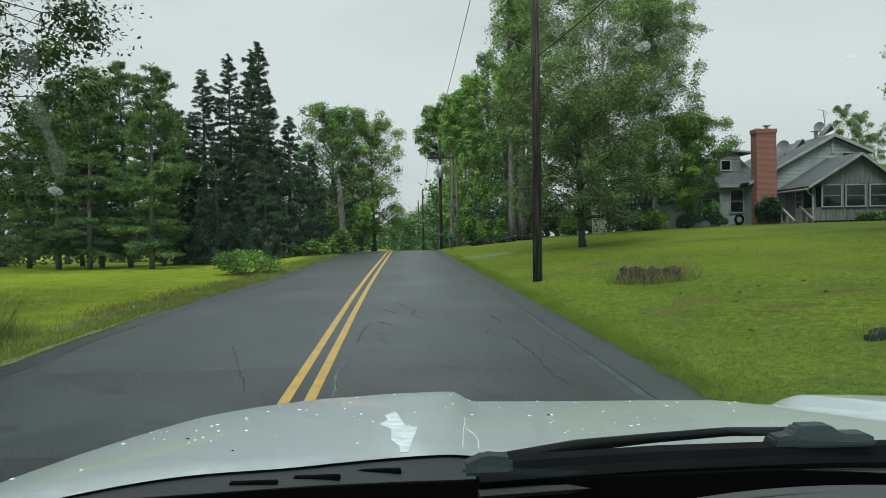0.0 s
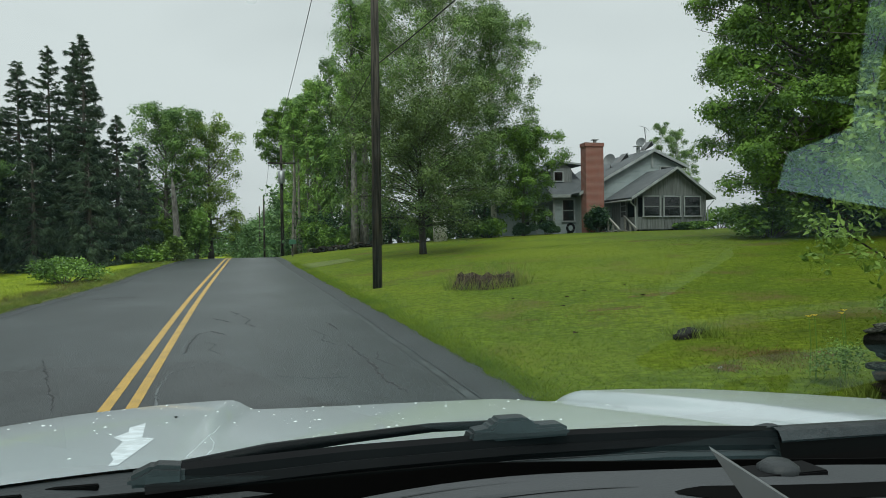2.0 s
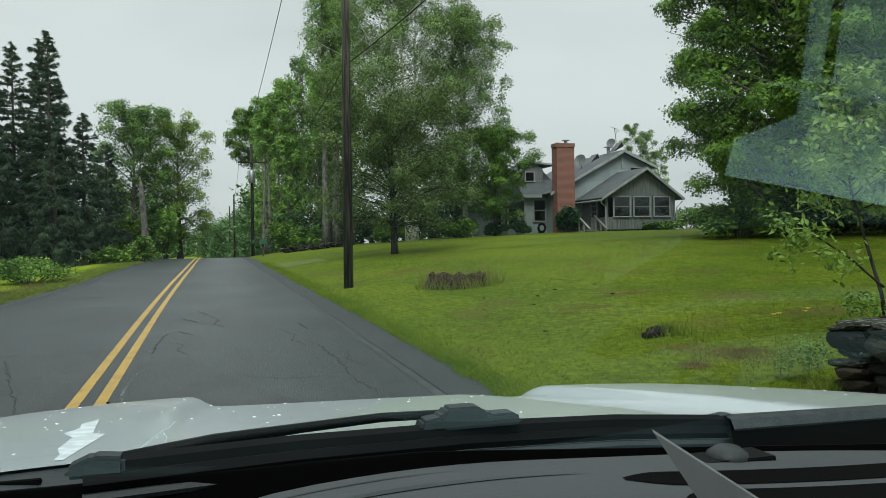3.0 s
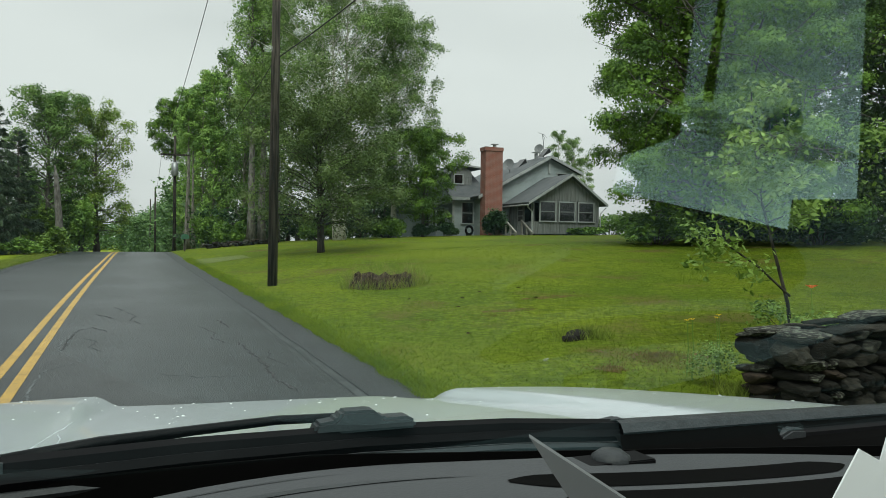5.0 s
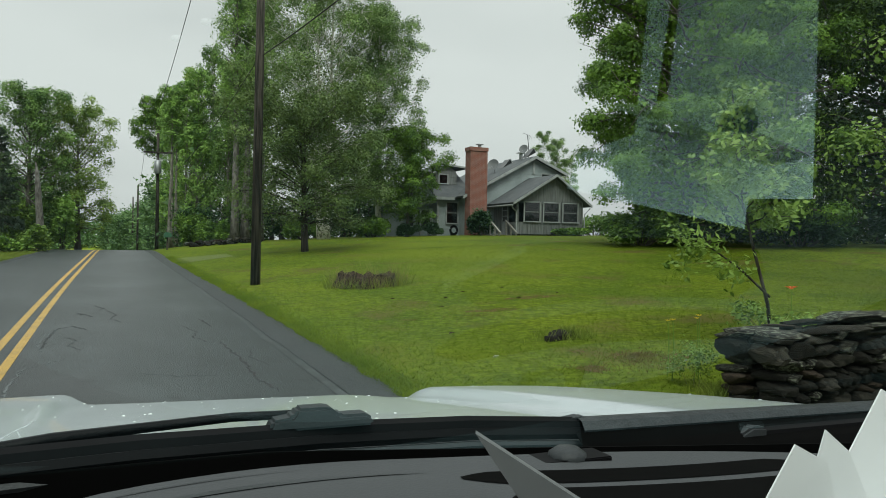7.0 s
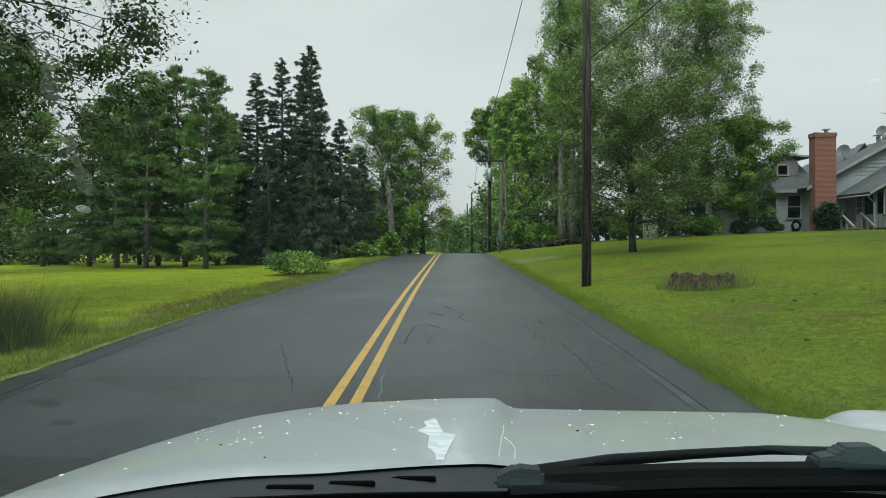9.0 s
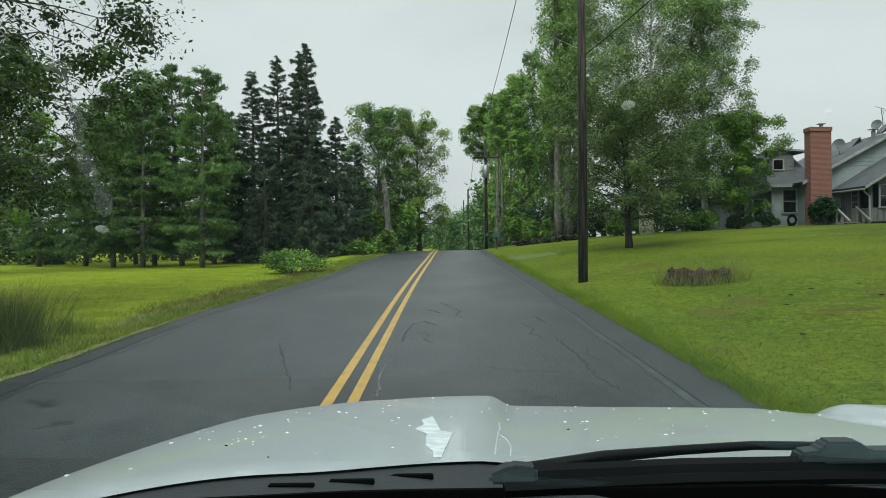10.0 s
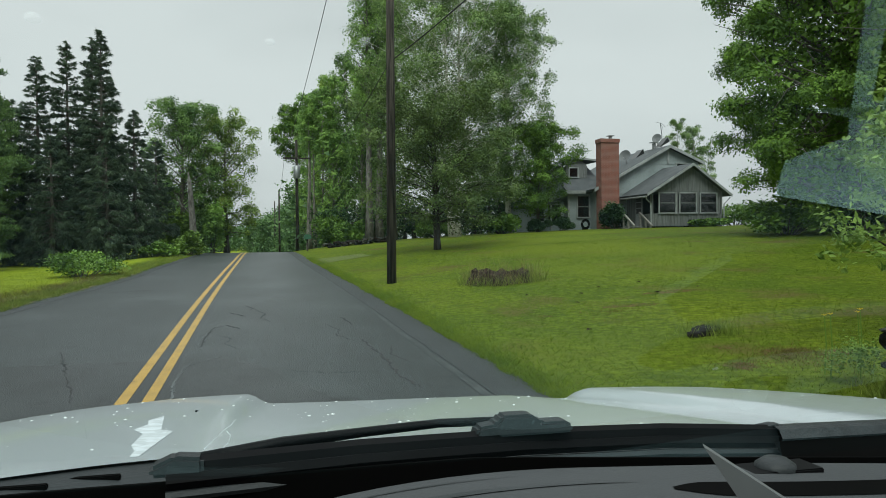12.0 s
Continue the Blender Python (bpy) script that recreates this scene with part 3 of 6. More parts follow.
def broadleaf(name, base, label, category, height, z0, radius, count, size, mat, bark, seed, limbs=34, trunk_r=0.2, puff=0.5, group="", uneven=1.6, lobes=0, lobe=0.0, loose=0.30, flat=0.85, dense=False, near=False, heart=2.6, **more):
    """A broad-leaved tree: trunk with limbs, and a crown of many leaves gathered about its twigs."""
    rng = np.random.default_rng(seed)
    g, ends, limb_tips = branchy(rng, height, z0, height * 0.9, radius, limbs, trunk_r, **more)
    tree = thing(name, label, category, group)
    tree.location = base
    part("trunk", g, bark, tree, smooth=True)
    count, size = int(count * 1.8), size * 0.72
    few = int(count * loose)
    weight = rng.uniform(0.15, 1.0, len(ends)) ** uneven
    pick = rng.choice(len(ends), few, p=weight / weight.sum())
    c = ends[pick] + (rng.normal(size=(few, 3)) * 0.55).clip(-1.1, 1.1) * np.array([1, 1, 0.65]) * puff
    tips = ends
    if dense:
        # lobes sit on the outside of the crown; big shaded leaves close its heart
        rad, top = np.hypot(ends[:, 0], ends[:, 1]), ends[:, 2].max()
        cell = np.clip((ends[:, 2] / top * 10).astype(int), 0, 10)
        wide = np.array([np.percentile(rad[cell == i], 92) if (cell == i).sum() > 4 else 0.0 for i in range(11)])
        tips = ends[(rad > 0.66 * wide[cell]) | (ends[:, 2] > 0.88 * top)]
    c2, d2 = lobed(rng, limb_tips, tips, count - few, lobes or int(limbs * 1.3), lobe or 0.28 + 0.16 * radius, flat)
    v = np.concatenate([leaves(rng, c, size), leaves(rng, c2, size, out=d2)])
    if dense:
        inner = ends[rng.integers(0, len(ends), count // 10)] * np.array([0.72, 0.72, 0.95]) + rng.normal(size=(count // 10, 3)) * 0.3
        v = np.concatenate([v, leaves(rng, inner, size * heart, flat=0.2)])
    v = v if near else v[:, (0, 1, 3)]
    part("crown", quads_mesh("crown", v, mat), None, tree)
    return tree


def needles(rng, c, a, tip, width):
    """Three-cornered needle sprays at c along a: (n, 3, 3)."""
    n = len(c)
    a = a / (np.linalg.norm(a, axis=1, keepdims=True) + 1e-9)
    b = np.cross(a, rng.normal(size=(n, 3)))
    b /= np.linalg.norm(b, axis=1, keepdims=True) + 1e-9
    s = tip * rng.uniform(0.6, 1.35, (n, 1))
    return np.stack([c - a * s * 0.4 - b * s * width, c - a * s * 0.4 + b * s * width, c + a * s], 1)


def conifer_thing(name, base, label, group, g, v, mat, bark):
    tree = thing(name, label, "tree", group)
    tree.location = base
    part("trunk", g, bark, tree, smooth=True)
    part("crown", quads_mesh("crown", v, mat), None, tree)
    return tree


def spruce(name, base, label, height, z0, radius, mat, seed, group="", full=1.0, trunk_r=0.17):
    """A spruce: a straight stem, boughs that sag and lift at their tips, and curtains of needles hanging from them."""
    rng = np.random.default_rng(seed)
    g, spots, ways = Geo(), [], []
    g.tube([(0, 0, -0.15), (0.03, 0, height * 0.5), (0, 0.03, height)], [trunk_r, trunk_r * 0.55, 0.012], 7)
    z = z0
    while z < height - 0.05:
        t = (z - z0) / (height - z0)
        hull = radius * min(1.0, 1.2 * (1 - t) ** 0.64) * (0.94 + 0.06 * math.sin(z * 5.0 + seed)) + 0.05
        for k in range(5 if t < 0.6 else 4):
            w = rng.uniform(0, 2 * math.pi)
            r = hull * rng.uniform(0.45, 1.0) ** 0.7 * (1.25 if rng.uniform() < 0.12 else 1.0)
            p0 = np.array([0, 0, min(z + rng.uniform(-0.22, 0.22), height - 0.03)])
            d = np.array([math.cos(w), math.sin(w), 0.0])
            side = np.array([-math.sin(w), math.cos(w), 0.0])
            sag = (0.34 * (1 - t) - 0.45 * t ** 2) * r
            line = [p0, p0 + d * r * 0.55 - np.array([0, 0, sag * 0.8]), p0 + d * r * 0.85 - np.array([0, 0, sag]), p0 + d * r - np.array([0, 0, sag - 0.10 * r])]
            g.tube(line, [0.024, 0.016, 0.009, 0.004], 3, False)
            n = max(6, int((14 + r * 95) * full))
            u = rng.uniform(0.10, 1.0, n) ** 0.75 * 3
            i = np.minimum(u.astype(int), 2)
            ln = np.array(line)
            c = ln[i] + (ln[i + 1] - ln[i]) * (u - i)[:, None]
            wide = 0.13 * r * (1.1 - u / 3.3) * rng.normal(size=n)
            drop = np.abs(rng.normal(size=n)) * (0.025 + 0.075 * (1 - t) * min(r, 1.4))
            c = c + side * wide[:, None] - np.array([0, 0, 1.0]) * drop[:, None]
            spots.append(c)
            ways.append(d * 0.55 + side * np.sign(wide)[:, None] * 0.35 + np.array([0, 0, -0.75 * (1 - 0.7 * t)]) + rng.normal(size=(n, 3)) * 0.32)
        z += 0.125 * rng.uniform(0.7, 1.3)
    return conifer_thing(name, base, label, group, g, needles(rng, np.concatenate(spots), np.concatenate(ways), 0.17, 0.12), mat, M_BARK)


def pine(name, base, label, height, z0, radius, mat, seed, group="", full=1.0, trunk_r=0.15):
    """A pine: level boughs in tiers with gaps between them, each carrying fans of needle tufts."""
    rng = np.random.default_rng(seed)
    g, spots, ways = Geo(), [], []
    lean = rng.normal(size=2) * 0.25
    axis = lambda z: np.array([lean[0] * z / height, lean[1] * z / height, z])
    g.tube([axis(-0.15), axis(height * 0.3), axis(height * 0.65), axis(height)], [trunk_r, trunk_r * 0.75, trunk_r * 0.45, 0.015], 7)
    z = z0
    while z < height - 0.1:
        t = (z - z0) / (height - z0)
        hull = radius * (0.75 + 0.25 * math.sin(z * 2.6 + seed)) * min(1.0, 0.62 + 1.2 * t) * (1 - t ** 1.7) ** 0.7 + 0.25
        for k in range(5 if t < 0.6 else 4):
            w = rng.uniform(0, 2 * math.pi)
            r = hull * rng.uniform(0.55, 1.12)
            p0 = axis(z + rng.uniform(-0.1, 0.1))
            rise = 0.10 + 0.45 * t - (0.22 if t < 0.25 else 0.0)
            d = np.array([math.cos(w), math.sin(w), rise])
            side = np.array([-math.sin(w), math.cos(w), 0.0])
            end = p0 + d * r
            g.tube([p0, (p0 + end) / 2 - np.array([0, 0, 0.05 * r]), end], [0.030, 0.018, 0.006], 4, False)
            tufts = max(5, int(r * 12 * full))
            for _ in range(tufts):
                u = rng.uniform(0.28, 1.0) ** 0.8
                c = p0 + d * r * u + side * rng.normal() * 0.26 * r * (1.15 - 0.6 * u) + np.array([0, 0, rng.normal() * 0.05 + 0.03])
                n = 15
                q = rng.normal(size=(n, 3)) + np.array([0, 0, 0.7]) + d * 0.6
                spots.append(c + rng.normal(size=(n, 3)) * np.array([0.10, 0.10, 0.045]))
                ways.append(q)
        z += 0.34 * rng.uniform(0.6, 1.5)
    return conifer_thing(name, base, label, group, g, needles(rng, np.concatenate(spots), np.concatenate(ways), 0.15, 0.16), mat, M_SNAG)


def shrub(name, base, label, width, height, count, size, mat, seed, category="bush", group="", deep=None, ragged=0.35):
    """A bush of stems and leaves with an uneven outline."""
    rng = np.random.default_rng(seed)
    deep = deep or width
    g = Geo()
    lumps = []
    for _ in range(max(5, int(width * 5))):
        w, u = rng.uniform(0, 2 * math.pi), rng.uniform(0, 1) ** 0.5
        c = np.array([math.cos(w) * u * width * 0.42, math.sin(w) * u * deep * 0.42, height * rng.uniform(0.3, 0.85) * (1 - 0.3 * u)])
        lumps.append(c)
        q = min(1.0, width / 2.5)
        g.tube([(c[0] * 0.2, c[1] * 0.2, -0.1), c * np.array([0.7, 0.7, 0.6]), c], [0.03 * q * q, 0.02 * q * q, 0.008 * q], 4, False)
    lumps = np.array(lumps)
    k = rng.integers(0, len(lumps), count)
    d = rng.normal(size=(count, 3))
    d /= np.linalg.norm(d, axis=1, keepdims=True)
    r = rng.uniform(0.3, 1.0, (count, 1)) ** 0.5 * (1 + ragged * rng.normal(size=(count, 1)) * 0.5)
    c = lumps[k] + d * r * np.array([width * 0.20, deep * 0.20, height * 0.24])
    c[:, 2] = np.abs(c[:, 2])
    bush = thing(name, label, category, group)
    bush.location = base
    part("stems", g, M_BARK, bush)
    part("foliage", quads_mesh("foliage", leaves(rng, c, size), mat), None, bush)
    return bush


def on_ground(x, y, lift=0.0):
    return (x, y, ground_z(x, y) + lift)


# left of the road: pines, spruces and the broad-leaved pair by the crest
for k, (x, y, h, r) in enumerate(((-16.6, 40, 9.4, 2.3), (-14.7, 39, 9.8, 2.2), (-13.4, 41, 10.4, 2.1), (-11.4, 38, 9.6, 2.3), (-19.4, 43, 9.0, 2.5), (-22.5, 44, 8.6, 2.5), (-17.8, 46, 9.6, 2.4), (-12.6, 44, 9.0, 2.2), (-15.4, 42.5, 9.7, 2.3))):
    pine("pine_tree", on_ground(x, y), "green pine with layered boughs on the lawn edge", h, 0.9, r, M_PINE, 20 + k, group="pines beyond the lawn", full=1.15)
for k, (x, y, h, r) in enumerate(((-7.4, 45, 12.4, 1.75), (-9.3, 46, 12.1, 1.7), (-8.3, 47.5, 12.7, 1.7), (-10.8, 46, 11.2, 1.8), (-6.0, 46.5, 8.2, 1.6), (-5.2, 49.5, 6.8, 1.5), (-9.6, 43.6, 6.6, 1.6), (-12.4, 47, 9.0, 1.9), (-7.0, 43.8, 6.0, 1.5))):
    spruce("spruce_tree", on_ground(x, y), "tall dark spruce with drooping boughs and thin top", h, 0.7, r, M_SPRUCE, 40 + k, group="dark spruces", full=0.68)
broadleaf("maple_tree", on_ground(-4.4, 58), "leafy green tree with open crown by the road crest", "tree", 9.8, 1.8, 2.9, 17000, 0.18, M_POPLAR_DARK, M_BARK, 61, loose=0.4, lobes=80, lobe=0.62, trunk_r=0.22, puff=0.42, limbs=54, twigs=7, rise=(0.0, 1.2), shape=0.5, top=0.92)
broadleaf("maple_tree", on_ground(-1.5, 60.5), "leafy green tree with open crown by the road crest", "tree", 9.4, 1.6, 2.8, 15000, 0.18, M_POPLAR_YELLOW, M_BARK, 62, loose=0.4, lobes=72, lobe=0.62, trunk_r=0.2, puff=0.42, limbs=48, twigs=7, rise=(0.0, 1.2), shape=0.5, top=0.92)
snag = thing("dead_trunk", "tall bare dead trunk with peeling pale bark", "dead tree")
snag.location = on_ground(-3.55, 55.5)
part("trunk", Geo().tube([(0, 0, -0.2), (0.05, 0, 0.6), (-0.03, 0, 2.2), (-0.12, 0, 3.6), (-0.2, 0.02, 4.8), (-0.28, 0, 5.5)], [0.34, 0.25, 0.22, 0.19, 0.13, 0.03], 12), M_SNAG, snag, smooth=True)
part("branch", Geo().tube([(-0.05, 0, 2.6), (-0.7, 0, 3.2), (-1.2, 0.1, 4.1)], [0.06, 0.04, 0.015], 6), M_SNAG, snag)
shrub("bush", on_ground(-4.9, 57.2), "yellow-green undergrowth behind the dead trunk", 2.6, 4.0, 5200, 0.15, M_LIGHT_LEAF, 66, ragged=0.6)
shrub("bush", on_ground(-2.4, 57.6), "yellow-green undergrowth behind the dead trunk", 2.4, 4.4, 5200, 0.15, M_POPLAR, 67, ragged=0.6)
# dark against the sky by its shaded leaf colour
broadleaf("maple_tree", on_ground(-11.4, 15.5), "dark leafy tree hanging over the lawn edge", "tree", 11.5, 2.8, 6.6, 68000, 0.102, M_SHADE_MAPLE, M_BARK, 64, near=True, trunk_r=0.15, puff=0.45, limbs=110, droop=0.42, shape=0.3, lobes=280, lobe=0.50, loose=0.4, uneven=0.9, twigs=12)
broadleaf("maple_tree", on_ground(-19.5, 33), "green leafy tree at the lawn edge", "tree", 8.6, 1.6, 3.6, 14000, 0.17, M_MAPLE, M_BARK, 65, trunk_r=0.2, puff=0.5)
shrub("bush", on_ground(-5.1, 28), "low green bush on the grass verge", 2.4, 1.0, 3400, 0.075, M_SHRUB, 71, ragged=0.75)
shrub("bush", on_ground(-4.6, 45), "low green bush beside the road crest", 2.0, 0.9, 1600, 0.13, M_SHRUB, 72)
shrub("bush", on_ground(-3.2, 47.5), "yellow-green bush beside the road crest", 2.2, 1.5, 2200, 0.13, M_LIGHT_LEAF, 73)

# right of the road: poplars, birch, apple tree and the great maple
broadleaf("round_tree", on_ground(4.9, 84), "dark round-headed tree on a tall bare trunk", "tree", 15.8, 9.6, 2.5, 11000, 0.24, M_MAPLE, M_BARK, 81, trunk_r=0.24, puff=0.5, limbs=36, top=0.92)
for k, (x, y, h, r) in enumerate(((5.9, 72, 12.6, 1.3), (6.7, 66, 14.6, 1.5), (7.9, 64, 15.8, 1.6), (5.6, 78, 12.5, 1.3), (9.4, 66, 15.4, 1.7), (8.2, 57, 10.2, 1.5), (6.4, 60.5, 8.6, 1.3), (10.6, 60, 13.0, 2.0), (7.2, 70, 9.0, 1.6), (9.0, 58.5, 12.0, 1.8))):
    broadleaf("poplar_tree", on_ground(x, y), "slim poplar with pale trunk and upright limbs", "tree", h, 1.2, r, 7500, 0.19, (M_POPLAR, M_POPLAR_YELLOW, M_POPLAR_DARK)[k % 3], M_BARK_PALE, 90 + k, trunk_r=0.15, puff=0.40, limbs=40, twigs=7, rise=(0.7, 1.25), top=0.95, flat=1.5, lobe=0.42, loose=0.25, group="poplars along the road")
for k, (x, y, h) in enumerate(((8.0, 52, 19.5), (8.8, 52.6, 20.5), (9.9, 54, 18.5))):
    broadleaf("cottonwood_tree", on_ground(x, y), "very tall narrow tree with vine-dark trunk", "tree", h, 6.5, 1.15, 8000, 0.16, M_POPLAR_DARK if k else M_POPLAR, M_SNAG, 110 + k, trunk_r=0.26, puff=0.36, limbs=44, twigs=7, rise=(0.6, 1.15), top=0.95, flat=1.4, lobe=0.45, loose=0.3, group="tall trees beside the wall")
broadleaf("birch_tree", on_ground(12.7, 47), "big birch with pale limbs and airy grey-green crown", "tree", 17.6, 2.6, 4.9, 74000, 0.14, M_BIRCH, M_BIRCHBARK, 121, uneven=1.6, loose=0.4, lobe=0.75, flat=1.1, trunk_r=0.17, puff=0.42, limbs=120, twigs=7, droop=0.16, rise=(0.35, 1.25), stems=3, spread=1.0, shape=0.6, top=0.93)
broadleaf("birch_tree", on_ground(16.6, 48.5), "broad birch with pale limbs beside the house", "tree", 14.4, 2.0, 3.3, 40000, 0.14, M_BIRCH, M_BIRCHBARK, 122, uneven=1.6, loose=0.45, lobe=0.55, flat=1.1, trunk_r=0.22, puff=0.40, limbs=80, twigs=7, droop=0.16, rise=(0.3, 1.2), shape=0.6, top=0.93)
broadleaf("apple_tree", on_ground(8.3, 33), "small olive-green apple tree on the lawn", "tree", 6.8, 1.1, 3.7, 30000, 0.125, M_APPLE, M_POLE, 123, loose=0.6, trunk_r=0.12, puff=0.42, limbs=64, shape=0.35, top=0.72, droop=0.26, lobes=90, lobe=0.5, uneven=1.4, stems=2, spread=0.35, twigs=11)
broadleaf("maple_tree", on_ground(18.1, 46.9), "green tree close beside the house wing", "tree", 6.4, 0.9, 2.5, 20000, 0.15, M_MAPLE, M_BARK, 124, trunk_r=0.13, puff=0.42, lobes=80, lobe=0.55)
for k, (x, y, h) in enumerate(((44.3, 75, 13.4), (46.6, 75.5, 13.0), (48.6, 77, 10.4))):
    broadleaf("aspen_tree", on_ground(x, y), "pale green aspen behind the house", "tree", h, 4.0, 1.2, 4200, 0.17, M_BIRCH, M_BARK_PALE, 130 + k, trunk_r=0.12, puff=0.4, limbs=20, group="aspens behind the house")
broadleaf("maple_tree", on_ground(23.7, 26.3), "huge dense maple at the lawn edge", "tree", 17.5, 1.4, 6.2, 165000, 0.155, M_MAPLE, M_BARK, 140, dense=True, heart=2.0, trunk_r=0.40, puff=0.5, lobes=330, lobe=0.80, loose=0.10, uneven=0.7, limbs=150, shape=0.3, twigs=9, rise=(-0.05, 1.0), flat=0.7)
# this maple wears the shaded leaf colour as well
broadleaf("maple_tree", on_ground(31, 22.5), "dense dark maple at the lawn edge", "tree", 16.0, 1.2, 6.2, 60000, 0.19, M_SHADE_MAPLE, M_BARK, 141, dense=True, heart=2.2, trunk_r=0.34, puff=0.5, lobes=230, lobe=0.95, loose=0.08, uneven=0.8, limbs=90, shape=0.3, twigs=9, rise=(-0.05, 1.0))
broadleaf("maple_tree", on_ground(17.4, 9.2), "leafy green tree beside the stone wall", "tree", 11.0, 2.6, 4.3, 9000, 0.11, M_LIGHT_LEAF, M_BARK, 142, near=True, trunk_r=0.16, puff=0.4, limbs=30, shape=0.35, rise=(0.0, 1.0))
# all but the first wear dark hedge leaves in place of the maple's shade
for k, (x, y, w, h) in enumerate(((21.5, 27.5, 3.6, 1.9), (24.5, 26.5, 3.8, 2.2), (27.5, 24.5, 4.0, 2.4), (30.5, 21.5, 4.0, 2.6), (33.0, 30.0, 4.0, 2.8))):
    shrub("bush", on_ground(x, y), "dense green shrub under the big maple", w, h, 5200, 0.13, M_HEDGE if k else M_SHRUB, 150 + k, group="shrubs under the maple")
for k, (x, y, w, h, m) in enumerate(((15.9, 47.5, 2.8, 1.5, M_SHRUB), (12.0, 49, 2.6, 1.4, M_SHRUB), (22.9, 46, 2.1, 1.95, M_HEDGE), (28.6, 44.2, 2.2, 0.6, M_SHRUB), (33.0, 48, 4.0, 1.6, M_SHRUB), (7.0, 55, 2.2, 1.9, M_SHRUB), (5.8, 57.5, 2.4, 2.6, M_SHRUB))):
    shrub("bush", on_ground(x, y), "round leafy bush beside the house" if x > 14 else "leafy bush beneath the tall trees", w, h, 4200, 0.12, m, 160 + k)
for k, (x, y, w) in enumerate(((17.9, 46.4, 1.7), (19.4, 46.4, 1.9))):
    shrub("hedge", on_ground(x, y), "clipped dark hedge before the house", w, 0.95, 5000, 0.07, M_HEDGE, 175 + k, category="hedge", deep=1.0, ragged=0.05, group="clipped hedges")


def woods(name, label, spots, seed, mat, size=0.55, per=900):
    """A far belt of trees, seen as one mass of foliage with uneven tops."""
    rng = np.random.default_rng(seed)
    pts, g = [], Geo()
    for x, y, h, r in spots:
        z = ground_z(x, y)
        g.tube([(x, y, z - 0.2), (x, y, z + h * 0.8)], [0.22, 0.06], 5)
        lobes = np.stack([rng.normal(size=14) * r * 0.45, rng.normal(size=14) * r * 0.45, h * rng.uniform(0.05, 0.92, 14)], 1)
        k = rng.integers(0, 14, per)
        c = lobes[k] + rng.normal(size=(per, 3)) * np.array([r * 0.30, r * 0.30, h * 0.085])
        c[:, 2] = np.abs(c[:, 2])
        pts.append(c + np.array([x, y, z]))
    belt = thing(name, label, "woods", kind="stuff")
    part("trunks", g, M_BARK, belt)
    part("foliage", quads_mesh("foliage", leaves(rng, np.concatenate(pts), size)[:, (0, 1, 3)], mat), None, belt)
    return belt


for k, (x, y, h) in enumerate(((4.6, 62.0, 12.5), (5.2, 63.0, 13.0), (5.7, 61.0, 13.0), (6.5, 61.5, 14.0), (5.0, 66.0, 12.0))):
    broadleaf("poplar_tree", on_ground(x, y), "slim poplar with long bare pale trunk", "tree", h, 7.5, 1.0, 2600, 0.18, M_POPLAR, M_BARK_PALE, 190 + k, trunk_r=0.13, puff=0.35, limbs=22, twigs=6, rise=(0.6, 1.2), top=0.95, group="poplars along the road")
wr = random.Random(5)
spots = [(-2.5 - 7 * k + wr.uniform(-2, 2), 100 + 5 * k % 40 + wr.uniform(0, 22), wr.uniform(8, 13), wr.uniform(2.5, 4)) for k in range(1, 12)]
woods("far_woods", "distant green woods beyond the road crest", spots, 1, M_FAR, 0.5, 900)
spots = [(right_edge(84 + 4 * k) + 3.0 + wr.uniform(-0.4, 0.9), 84 + 4 * k + wr.uniform(-3, 3), wr.uniform(7.0, 8.2) + 0.05 * k, wr.uniform(1.5, 2.0)) for k in range(26)]
woods("far_woods", "distant green woods along the falling road", spots, 2, M_FAR, 0.36, 2600)
spots = [(left_edge(78 + 9 * k) - 4.2 + wr.uniform(-0.6, 0.6), 78 + 9 * k + wr.uniform(-3, 3), wr.uniform(6, 9), wr.uniform(2, 3)) for k in range(10)]
woods("far_woods", "distant green woods along the falling road", spots, 3, M_FAR, 0.45, 800)
spots = [(-9 - 4.2 * k + wr.uniform(-1.5, 1.5), 56 + wr.uniform(0, 16) - 0.5 * k, wr.uniform(7, 10), wr.uniform(2.4, 3.4)) for k in range(15)]
woods("far_woods", "dark woods behind the pines and the far lawn", spots, 4, M_SPRUCE, 0.42, 1100)
spots = [(9 + 3.4 * k + wr.uniform(-1, 1), 62 + wr.uniform(0, 10), wr.uniform(7, 9) if k < 3 else wr.uniform(4, 5.5), wr.uniform(2.4, 3.4)) for k in range(5)]
woods("far_woods", "woods behind the birches", spots, 6, M_FAR, 0.4, 1100)
spots = [(0.0 + wr.uniform(-40, 60), 300 + wr.uniform(0, 60), wr.uniform(10, 13), wr.uniform(5, 7)) for k in range(40)]
woods("far_woods", "far wooded ridge at the end of the road", spots, 7, M_FAR, 1.2, 500)
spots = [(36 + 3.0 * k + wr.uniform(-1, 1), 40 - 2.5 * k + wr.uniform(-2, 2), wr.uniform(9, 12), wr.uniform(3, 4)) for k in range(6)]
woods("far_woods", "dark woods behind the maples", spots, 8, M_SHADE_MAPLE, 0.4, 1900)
# undergrowth in the shaded leaves, so the gloom below the trees is colour
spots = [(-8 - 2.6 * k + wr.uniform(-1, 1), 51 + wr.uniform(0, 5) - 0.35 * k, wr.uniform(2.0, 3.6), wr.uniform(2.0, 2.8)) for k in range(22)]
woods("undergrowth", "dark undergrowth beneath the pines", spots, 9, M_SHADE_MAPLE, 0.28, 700)
